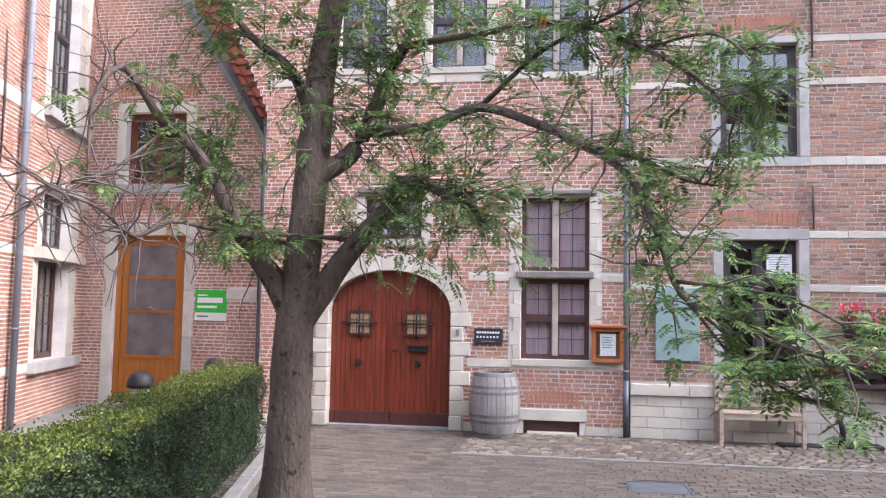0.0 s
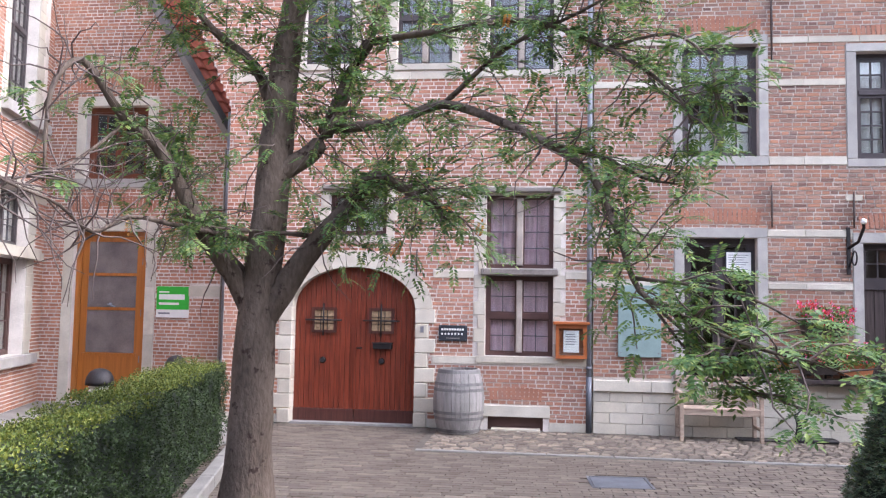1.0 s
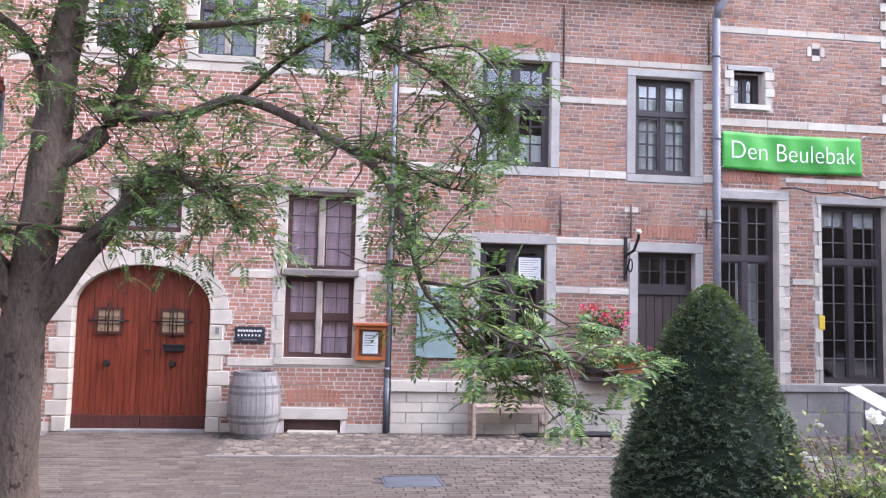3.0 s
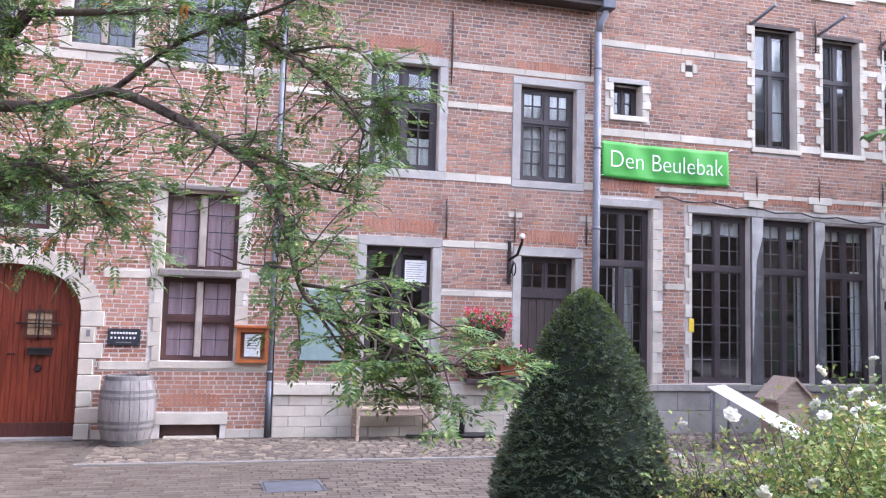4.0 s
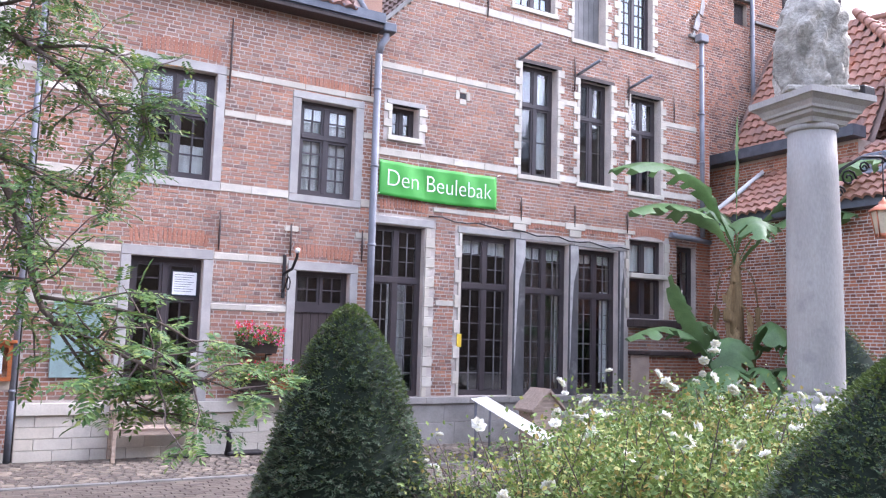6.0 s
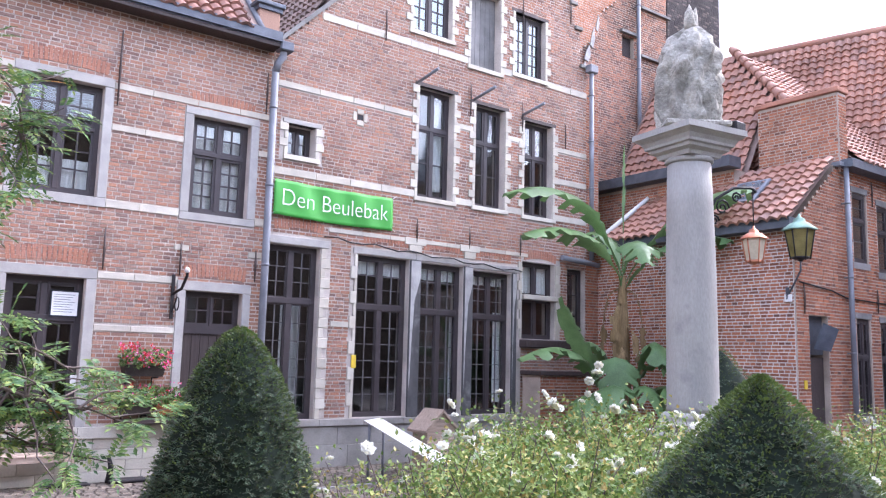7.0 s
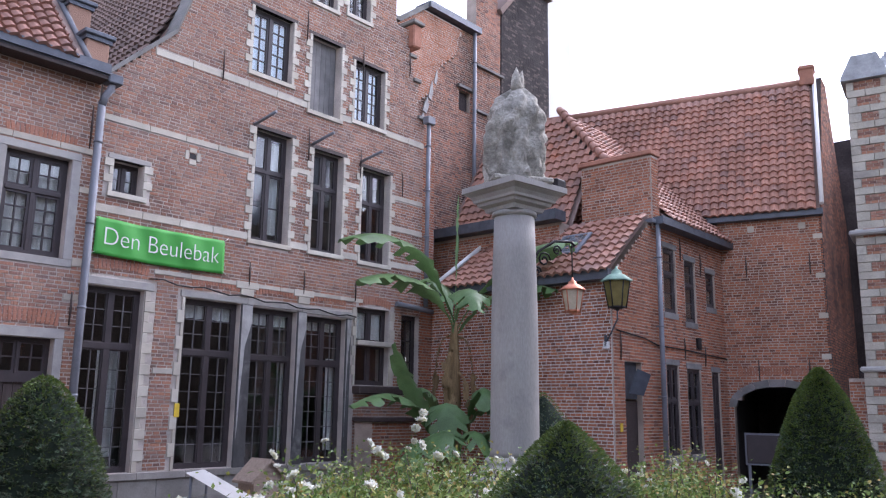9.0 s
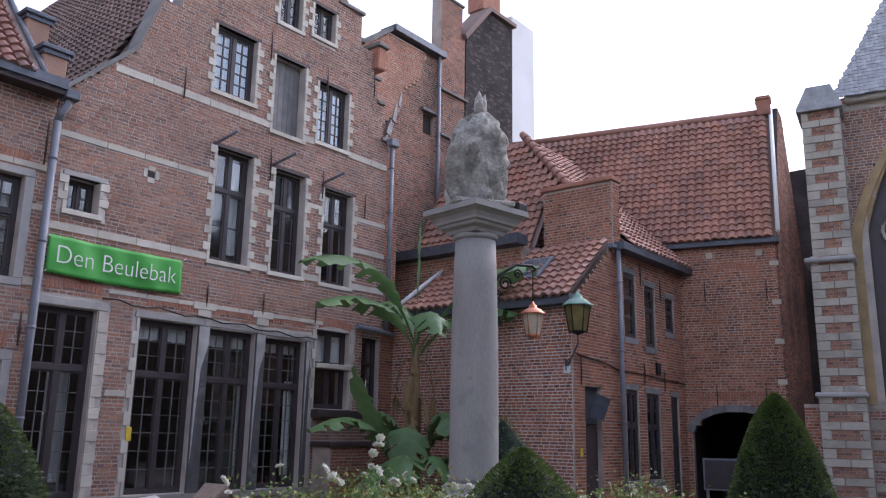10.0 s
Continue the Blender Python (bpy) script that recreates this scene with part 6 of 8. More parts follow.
for x in (0.02, 2.29):
    for z in (0.03, 0.55):
        bm = bmesh.new()
        tube(bm, [(x, -0.03, z), (x + (0.12 if x > 1 else -0.1), 0.03, z + (0.08 if z > 0.3 else -0.05))], 0.005, 6)
        part("cord", bm, "paper", bn)

# wrought iron wall lamp bracket beside the plank door
wl_ = root("wall_lamp", pose(6.02, -0.01, 2.62), "black wrought iron lamp bracket with a small white lamp", "wall lamp")
bm = bmesh.new()
box(bm, -0.025, 0.025, -0.02, 0.01, -0.32, 0.34, bevel=0.005)
part("back_plate", bm, "iron", wl_)
bm = bmesh.new()
tube(bm, [(0, -0.02, 0.05), (0.06, -0.2, 0.12), (0.08, -0.34, 0.30), (0.05, -0.42, 0.35)], 0.022, 8)
tube(bm, [(0, -0.02, -0.22)] + [(0.02, -0.16 - 0.09 * math.sin(k * 0.7), -0.1 + 0.1 * math.cos(k * 0.7)) for k in range(9)], 0.01, 6)
ws_ = part("scroll", bm, "iron", wl_)
bm = bmesh.new()
lathe(bm, [(0.015, 0.34), (0.035, 0.35), (0.042, 0.38), (0.03, 0.41), (0.01, 0.42)], 14, (0.05, -0.42))
part("lamp_head", bm, "white_paint", ws_)

# yellow plate on the pier
tagged(boxpart("yellow_plate", (9.13, 9.22, -0.03, -0.012, 1.62, 1.84), "yellow", None, bevel=0.005), "small yellow plate on the stone jamb", "plate")

# ---- barrel ----
br = root("barrel", pose(0.64, -0.38, 0.014), "weathered grey oak wine barrel standing on cobbles", "barrel")
prof = lambda t: 0.285 + 0.075 * (1 - (2 * t - 1) ** 2)
H = 0.88
for i in range(18):
    a0, a1 = 2 * math.pi * i / 18 + 0.008, 2 * math.pi * (i + 1) / 18 - 0.008
    bm = bmesh.new()
    grid = []
    for r_in in (0, 0.025):
        for s in range(9):
            t = s / 8
            r = prof(t) - r_in
            grid.append([bm.verts.new((r * math.cos(a), r * math.sin(a), H * t)) for a in (a0, (a0 + a1) / 2, a1)])
    for s in range(8):
        for c in range(2):
            bm.faces.new((grid[s][c], grid[s][c + 1], grid[s + 1][c + 1], grid[s + 1][c]))
            bm.faces.new((grid[9 + s][c + 1], grid[9 + s][c], grid[10 + s][c], grid[10 + s][c + 1]))
        for c in (0, 2):
            bm.faces.new((grid[s][c], grid[s + 1][c], grid[10 + s][c], grid[9 + s][c]))
    for s in (0, 8):
        for c in range(2):
            bm.faces.new((grid[s][c], grid[s][c + 1], grid[9 + s][c + 1], grid[9 + s][c]))
    part("stave", bm, "barrel_wood", br)
for z0, z1 in ((0.02, 0.065), (0.19, 0.23), (0.27, 0.31), (0.58, 0.62), (0.66, 0.70), (0.825, 0.87)):
    bm = bmesh.new()
    ra, rb = prof(z0 / H) + 0.004, prof(z1 / H) + 0.004
    rings = [[bm.verts.new((r * math.cos(2 * math.pi * k / 36), r * math.sin(2 * math.pi * k / 36), z)) for k in range(36)] for r, z in ((ra - 0.006, z0), (ra, z0), (rb, z1), (rb - 0.006, z1))]
    for p, q in zip(rings, rings[1:]):
        for k in range(36):
            bm.faces.new((p[k], p[(k + 1) % 36], q[(k + 1) % 36], q[k]))
    part("hoop", bm, "hoop_iron", br)
bm = bmesh.new()
lathe(bm, [(0.262, 0.80), (0.262, 0.815)], 36)
part("barrel_head", bm, "dark_wood", br)

# ---- bench ----
be = root("bench", pose(4.19, -0.30, 0.014), "weathered teak garden bench with crossed back slats against the plinth", "bench")
for x in (-0.52, 0.52):
    boxpart("leg", (x - 0.025, x + 0.025, -0.22, -0.17, 0, 0.62), "bench_wood", be, bevel=0.005)
    boxpart("leg", (x - 0.025, x + 0.025, 0.16, 0.21, 0, 0.85), "bench_wood", be, bevel=0.005)
    boxpart("armrest", (x - 0.032, x + 0.032, -0.25, 0.18, 0.62, 0.65), "bench_wood", be, bevel=0.006)
    boxpart("stretcher", (x - 0.015, x + 0.015, -0.17, 0.16, 0.15, 0.19), "bench_wood", be)
for i in range(6):
    y = -0.22 + i * 0.068
    boxpart("seat_slat", (-0.50, 0.50, y, y + 0.055, 0.42, 0.442), "bench_wood", be, bevel=0.004)
boxpart("apron", (-0.50, 0.50, -0.21, -0.185, 0.35, 0.418), "bench_wood", be)
boxpart("top_rail", (-0.50, 0.50, 0.17, 0.205, 0.78, 0.85), "bench_wood", be, bevel=0.008)
boxpart("lower_rail", (-0.50, 0.50, 0.175, 0.20, 0.50, 0.54), "bench_wood", be)
for x in (-0.12, -0.04, 0.04, 0.12):
    boxpart("back_slat", (x - 0.012, x + 0.012, 0.18, 0.196, 0.54, 0.78), "bench_wood", be)
for c in (-0.32, 0.32):
    for s in (-1, 1):
        bm = bmesh.new()
        v = [bm.verts.new((c + s * (-0.17 + dx), y, z)) for y in (0.181, 0.195) for dx, z in ((0, 0.54), (0.035, 0.54), (0.34, 0.78), (0.305, 0.78))]
        for f in ((0, 1, 2, 3), (7, 6, 5, 4), (0, 4, 5, 1), (1, 5, 6, 2), (2, 6, 7, 3), (3, 7, 4, 0)):
            bm.faces.new([v[i] for i in f])
        part("cross_slat", bm, "bench_wood", be)

sc = root("boot_scraper", pose(5.25, -0.22, 0.014), "black cast iron boot scraper on the cobbles", "boot scraper")
bm = bmesh.new()
tube(bm, [(0, 0, 0), (0.02, 0, 0.22), (-0.02, 0, 0.36), (0.04, 0, 0.42)], [0.05, 0.04, 0.025, 0.01], 8)
part("scroll", bm, "iron", sc)
boxpart("tray", (-0.02, 0.5, -0.12, 0.12, 0.0, 0.05), "iron", sc, bevel=0.015)
tagged(boxpart("cellar_hatch", (4.45, 5.0, -0.32, -0.08, 0.014, 0.035), "iron", None, bevel=0.006), "dark iron hatch plate by the wall", "hatch")


# ---- leaves ----


def leaf_quads(pts, dirs, ups, length, width, cup=0.25):
    """Single leaves as folded diamonds: each with its own base, way and face."""
    p, d, u = (np.asarray(a, float) for a in (pts, dirs, ups))
    d /= np.linalg.norm(d, axis=1, keepdims=True) + 1e-9
    s = np.cross(d, u)
    s /= np.linalg.norm(s, axis=1, keepdims=True) + 1e-9
    n = np.cross(s, d)
    L = np.asarray(length).reshape(-1, 1) * np.ones((len(p), 1))
    W = np.asarray(width).reshape(-1, 1) * np.ones((len(p), 1))
    mid = p + d * L * 0.45
    v = np.stack([p, mid + s * W / 2 + n * W * cup, p + d * L, mid - s * W / 2 + n * W * cup], 1).reshape(-1, 3)
    o = np.arange(len(p)) * 4
    f = np.concatenate([np.stack([o, o + 1, o + 2], 1), np.stack([o, o + 2, o + 3], 1)])
    return v, f


def rand_dirs(n):
    a = rng.normal(size=(n, 3))
    return a / np.linalg.norm(a, axis=1, keepdims=True)


def leaf_part(name, v, f, material, parent, label=""):
    me = bpy.data.meshes.new(name)
    me.from_pydata(v.tolist(), [], f.tolist())
    me.materials.append(M[material])
    ob = new(name, me)
    ob.parent = parent
    if label:
        tagged(ob, label)
    return ob


# flower boxes
def flower_box(x, z, w, material, label, seed):
    r = np.random.default_rng(seed)
    fb = root("flower_box", pose(x, -0.17, z), label, "flower box", "flower boxes")
    bm = bmesh.new()
    vs_ = [bm.verts.new(q) for q in ((-w / 2, -0.09, 0), (w / 2, -0.09, 0), (w / 2, 0.09, 0), (-w / 2, 0.09, 0), (-w / 2 - 0.03, -0.12, 0.16), (w / 2 + 0.03, -0.12, 0.16), (w / 2 + 0.03, 0.12, 0.16), (-w / 2 - 0.03, 0.12, 0.16))]
    for q in ((0, 3, 2, 1), (4, 5, 6, 7), (0, 1, 5, 4), (1, 2, 6, 5), (2, 3, 7, 6), (3, 0, 4, 7)):
        bm.faces.new([vs_[i] for i in q])
    part("trough", bm, material, fb)
    for s in (-1, 1):
        bm = bmesh.new()
        tube(bm, [(s * w * 0.35, 0.17, -0.12), (s * w * 0.35, 0.15, -0.02), (s * w * 0.35, -0.10, -0.012)], 0.012, 6)
        part("bracket", bm, "iron", fb)
    n = 420
    p = np.stack([r.uniform(-w / 2 - 0.08, w / 2 + 0.08, n), r.uniform(-0.2, 0.1, n), 0.12 + r.uniform(0, 1, n) ** 1.3 * 0.25], 1)
    v, f = leaf_quads(p, rand_dirs(n) + (0, -0.3, 0.3), rand_dirs(n) + (0, -0.5, 1), r.uniform(0.04, 0.07, n), r.uniform(0.035, 0.055, n))
    tagged(leaf_part("leaves", v, f, "leaf_tree", fb), kind="stuff")
    n = 300 if z > 1.2 else 110
    c = np.stack([r.uniform(-w / 2 - 0.1, w / 2 + 0.1, 40), r.uniform(-0.26, 0.02, 40), 0.16 + r.uniform(0, 1, 40) * 0.28], 1)
    p = c[r.integers(0, 40, n)] + r.normal(size=(n, 3)) * 0.022
    v, f = leaf_quads(p, rand_dirs(n), rand_dirs(n) + (0, -1, 0.5), r.uniform(0.025, 0.04, n), r.uniform(0.025, 0.04, n))
    tagged(leaf_part("blossoms", v, f, "petal_red", fb, "red and pink geranium blossoms"), kind="stuff")
    return fb


flower_box(5.62, 1.46, 0.52, "basket", "black wall trough of red and pink geraniums", 1)
flower_box(5.55, 0.93, 0.40, "basket", "low black trough of red geraniums over the plinth", 2)
flower_box(6.02, 0.92, 0.36, "terracotta", "terracotta trough of red geraniums beside the door", 3)
tagged(boxpart("plant_shelf", (5.3, 6.3, -0.3, -0.075, 0.80, 0.86), "dark_wood", None, bevel=0.008), "dark wooden shelf under the flower troughs", "shelf")

# bollard lights behind the hedge
for x, y in ((-2.88, -3.65), (-3.12, -1.30)):
    bo = root("bollard_light", pose(x, y, 0), "low bollard light with a black dome and white louvres", "bollard light", "bollard lights")
    bm = bmesh.new()
    tube(bm, [(0, 0, 0), (0, 0, 0.72)], 0.085, 16)
    part("post", bm, "iron", bo)
    for i in range(4):
        bm = bmesh.new()
        lathe(bm, [(0.10, 0.725 + i * 0.035), (0.115, 0.735 + i * 0.035), (0.10, 0.75 + i * 0.035)], 20)
        part("louvre", bm, "white_paint", bo)
    bm = bmesh.new()
    lathe(bm, [(0.145, 0.865), (0.145, 0.90), (0.135, 0.95), (0.105, 1.0), (0.06, 1.03), (0.01, 1.04)], 20)
    part("dome", bm, "iron", bo)


# ---- hedge ----
def hedge(name, a, b, width, height, n, leaf, label, top_mat, side_mat, seed):
    r = np.random.default_rng(seed)
    a, b = np.array(a, float), np.array(b, float)
    L = float(np.linalg.norm(b - a))
    ang = math.degrees(math.atan2(b[1] - a[1], b[0] - a[0]))
    h = root(name, pose(a[0], a[1], 0, 0, 0, ang), label, "hedge")
    # solid core, coloured as the shade inside the hedge
    boxpart("shade_core", (0.02, L - 0.02, 0.04, width - 0.04, 0, height - 0.04), "leaf_core_shade", h)
    bumps = lambda u, w: 0.03 * np.sin(u * 3.1 + w * 7) + 0.025 * np.sin(u * 9.3 + 1.7 * w) + 0.02 * np.sin(u * 23 + w * 13)
    nt = int(n * 0.36)
    u, w = r.uniform(0, L, nt), r.uniform(-0.02, width + 0.02, nt)
    p = np.stack([u, w, height + bumps(u, w) + r.normal(size=nt) * 0.02 - 0.02], 1)
    v, f = leaf_quads(p, rand_dirs(nt) + (0, 0, 0.7), rand_dirs(nt) + (0, 0, 1.2), r.uniform(0.7, 1.3, nt) * leaf, r.uniform(0.5, 0.8, nt) * leaf)
    tagged(leaf_part("top_leaves", v, f, top_mat, h, "lighter yellow-green top leaves"), kind="stuff")
    ns = n - nt
    u, z = r.uniform(0, L, ns), r.uniform(0, 1, ns) ** 0.8 * height
    side = np.where(r.uniform(0, 1, ns) < 0.8, 0.0, 1.0)
    off = bumps(u, z * 2) + r.normal(size=ns) * 0.018
    y = np.where(side < 0.5, -off, width + off)
    end = r.uniform(0, 1, ns) < 0.12
    uu = np.where(end, np.where(r.uniform(0, 1, ns) < 0.5, off * 0.5, L - off * 0.5), u)
    y = np.where(end, r.uniform(0, width, ns), y)
    p = np.stack([uu, y, z], 1)
    out = np.stack([np.where(end, np.sign(uu - L / 2), 0), np.where(end, 0, np.where(side < 0.5, -1.0, 1.0)), np.full(ns, 0.35)], 1)
    v, f = leaf_quads(p, rand_dirs(ns) + out * 0.8, rand_dirs(ns) * 0.6 + out + (0, 0, 0.5), r.uniform(0.7, 1.3, ns) * leaf, r.uniform(0.5, 0.8, ns) * leaf)
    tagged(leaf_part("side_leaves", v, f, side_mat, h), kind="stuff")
    return h


hedge("hedge", (-0.40, -9.3), (-2.17, -1.95), 0.56, 1.0, 60000, 0.024, "clipped green hedge with lighter yellow-green top leaves along a kerb", "leaf_hedge_top", "leaf_hedge", 5)
for i in range(7):
    d = Vector((-1.77, 7.35, 0)).normalized()
    ob = boxpart("hedge_kerb", (0.01 + i, 0.99 + i, -0.30, -0.16, -0.03, 0.13), "concrete", None, bevel=0.012)
    ob.matrix_world = Matrix.Translation((-0.40, -9.3, 0)) @ Matrix.Rotation(math.atan2(7.35, -1.77), 4, "Z")
    tagged(ob, "grey concrete edging beside the hedge", "kerb", "hedge kerbs", "structure")
bm = bmesh.new()
v = [bm.verts.new(p) for p in ((-0.35, -9.3, -0.012), (-2.0, -1.9, -0.012), (-8, -1.9, -0.012), (-8, -9.3, -0.012))]
bm.faces.new(v)
tagged(part("soil_bed", bm, "soil"), "dark soil under the hedge", "soil", kind="structure")
tagged(boxpart("side_pavement", (-7.5, -2.15, -2.2, 1.5, -0.05, 0.0), "concrete", None), "grey flagged walk in front of the recessed door", "paving", kind="structure")
hedge("low_hedge", (5.0, -5.6), (7.2, -6.0), 0.5, 0.42, 9000, 0.022, "low clipped box edging round the rose bed", "leaf_hedge_top", "leaf_hedge", 6)


# ---- clipped yew cones ----
def yew(x, y, height, profile, n, leaf, label, seed, tip=0.1, red=0):
    """profile: radius at shares of the height."""
    r = np.random.default_rng(seed)
    t = root("yew_cone", pose(x, y, 0), label, "topiary", "yew cones")
    bm = bmesh.new()
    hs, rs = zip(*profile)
    # solid body, coloured as the shade between the sprays
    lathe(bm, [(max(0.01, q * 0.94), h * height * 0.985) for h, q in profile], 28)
    part("inner_shade_body", bm, "leaf_core_shade", t)
    bm = bmesh.new()
    tube(bm, [(0, 0, -0.02), (0, 0, 0.25)], 0.05, 8)
    part("trunk", bm, "bark", t)
    # short drooping sprays, each with paired needles along it
    per, ns = 8, n // 5
    h = r.uniform(0, 1, ns * 4)
    rad = np.interp(h, hs, rs)
    a = r.uniform(0, 2 * math.pi, ns * 4)
    tuft = np.sin(a * 9 + 2.1 * np.sin(h * 31)) * np.sin(h * 47 + 1.7 * np.sin(a * 7)) + r.normal(size=ns * 4) * 0.45
    ok = (r.uniform(0, max(rs), ns * 4) < rad + 0.05) & (tuft > -0.62)
    h, rad, a, tuft = h[ok][:ns], rad[ok][:ns], a[ok][:ns], tuft[ok][:ns]
    ns = len(h)
    rr = rad + 0.016 * np.sin(a * 5 + h * 21) + 0.018 * np.clip(tuft, -1, 1) + r.normal(size=ns) * 0.012
    out = np.stack([np.cos(a), np.sin(a), np.full(ns, 0.15)], 1)
    stalk = out + rand_dirs(ns) * 0.75 + (0, 0, -0.05)
    stalk /= np.linalg.norm(stalk, axis=1, keepdims=True)
    side = np.cross(stalk, rand_dirs(ns) * 0.5 + (0, 0, 1))
    side /= np.linalg.norm(side, axis=1, keepdims=True) + 1e-9
    base = np.stack([rr * np.cos(a), rr * np.sin(a), h * height], 1) - out * 0.045
    k = np.tile(np.arange(per), ns)
    j = np.repeat(np.arange(ns), per)
    sgn = np.where(k % 2, 1.0, -1.0)[:, None]
    p = base[j] + stalk[j] * (leaf * 1.7 * (k // 2 + 0.5) / (per / 2))[:, None]
    d = stalk[j] * 0.75 + side[j] * sgn * 0.75
    v, f = leaf_quads(p, d, rand_dirs(ns * per) * 0.25 + np.cross(side, stalk)[j], r.uniform(0.75, 1.15, ns * per) * leaf * 0.95, np.full(ns * per, leaf * 0.26))
    tagged(leaf_part("needles", v, f, "leaf_yew", t), kind="stuff")
    m = int(n * tip)
    top = r.uniform(0, 1, m) ** 0.35
    rad = np.interp(top, hs, rs)
    a = r.uniform(0, 2 * math.pi, m)
    p = np.stack([rad * np.cos(a) * 1.01, rad * np.sin(a) * 1.01, top * height + 0.01], 1)
    out = np.stack([np.cos(a), np.sin(a), np.full(m, 0.6)], 1)
    v, f = leaf_quads(p, rand_dirs(m) * 0.6 + out, rand_dirs(m) + (0, 0, 1), r.uniform(0.7, 1.2, m) * leaf, r.uniform(0.4, 0.6, m) * leaf)
    tagged(leaf_part("tip_growth", v, f, "leaf_yew_tip", t), kind="stuff")
    if red:
        c = np.stack([r.uniform(-1, 1, red), r.uniform(-1, 0.2, red)], 1)
        aa = np.arctan2(c[:, 1], c[:, 0])
        hh = r.uniform(0.55, 0.9, red)
        k = r.integers(0, red, red * 18)
        rad = np.interp(hh[k], hs, rs) + 0.01
        p = np.stack([rad * np.cos(aa[k]), rad * np.sin(aa[k]), hh[k] * height], 1) + r.normal(size=(len(k), 3)) * 0.02
        v, f = leaf_quads(p, rand_dirs(len(k)) + (0, 0, 0.4), rand_dirs(len(k)), 0.035, 0.014)
        tagged(leaf_part("dead_tips", v, f, "leaf_autumn", t, "rusty dead shoots"), kind="stuff")
    return t


CONE = [(0, 0.64), (0.12, 0.70), (0.3, 0.665), (0.5, 0.555), (0.7, 0.42), (0.84, 0.295), (0.92, 0.19), (0.97, 0.11), (1.0, 0.02)]
DOME = [(0, 0.85), (0.3, 0.82), (0.55, 0.66), (0.70, 0.50), (0.82, 0.33), (0.92, 0.17), (0.97, 0.08), (1.0, 0.01)]
yew(4.47, -6.20, 1.99, CONE, 62000, 0.026, "tall clipped dark green yew cone", 11, 0.06)
yew(5.34, -9.98, 1.75, DOME, 80000, 0.022, "broad clipped dark green yew dome", 12, 0.08, 5)
yew(10.16, -9.67, 2.23, [(0, 0.62), (0.3, 0.58), (0.55, 0.47), (0.75, 0.33), (0.88, 0.21), (0.96, 0.1), (1.0, 0.01)], 36000, 0.031, "clipped yew cone with yellow-green tips", 13, 0.30)
yew(11.85, -5.35, 2.05, DOME, 12000, 0.034, "small dark clipped yew beside the stone column", 14, 0.05)

# ---- tree ----
TREE_AT = Vector((-0.29, -6.23, 0))
tree = root("tree", pose(*TREE_AT), "old rowan-like tree with flaking grey bark and feathery leaves", "tree")
tr = np.random.default_rng(21)


def bend(pts, per=4):
    """Points along a smooth line through the given ones."""
    P = [Vector(p) for p in pts]
    P = [P[0] * 2 - P[1]] + P + [P[-1] * 2 - P[-2]]
    out = []
    for i in range(1, len(P) - 2):
        a, b, c, d = P[i - 1:i + 3]
        for k in range(per):
            t = k / per
            out.append(0.5 * ((2 * b) + (c - a) * t + (2 * a - 5 * b + 4 * c - d) * t * t + (3 * b - a - 3 * c + d) * t ** 3))
    return out + [P[-2]]


def bough(name, pts, r0, r1, sides=10, rough=0.0, material="bark", flare=False):
    ps = [p - TREE_AT for p in bend(pts)]
    n = len(ps)
    rad = [r0 + (r1 - r0) * (i / (n - 1)) ** 0.8 for i in range(n)]
    if flare:
        rad = [r + 0.10 * max(0, 1 - (p.z) / 0.9) ** 2 for r, p in zip(rad, ps)]
    bm = bmesh.new()
    rings = tube(bm, ps, rad, sides)
    if rough:
        for ring in rings:
            for v in ring:
                q = v.co * 5
                v.co += Vector((noise.noise(q), noise.noise(q + Vector((7, 1, 3))), 0.3 * noise.noise(q + Vector((2, 9, 4))))) * rough
    part(name, bm, material, tree)
    return [p + TREE_AT for p in ps]


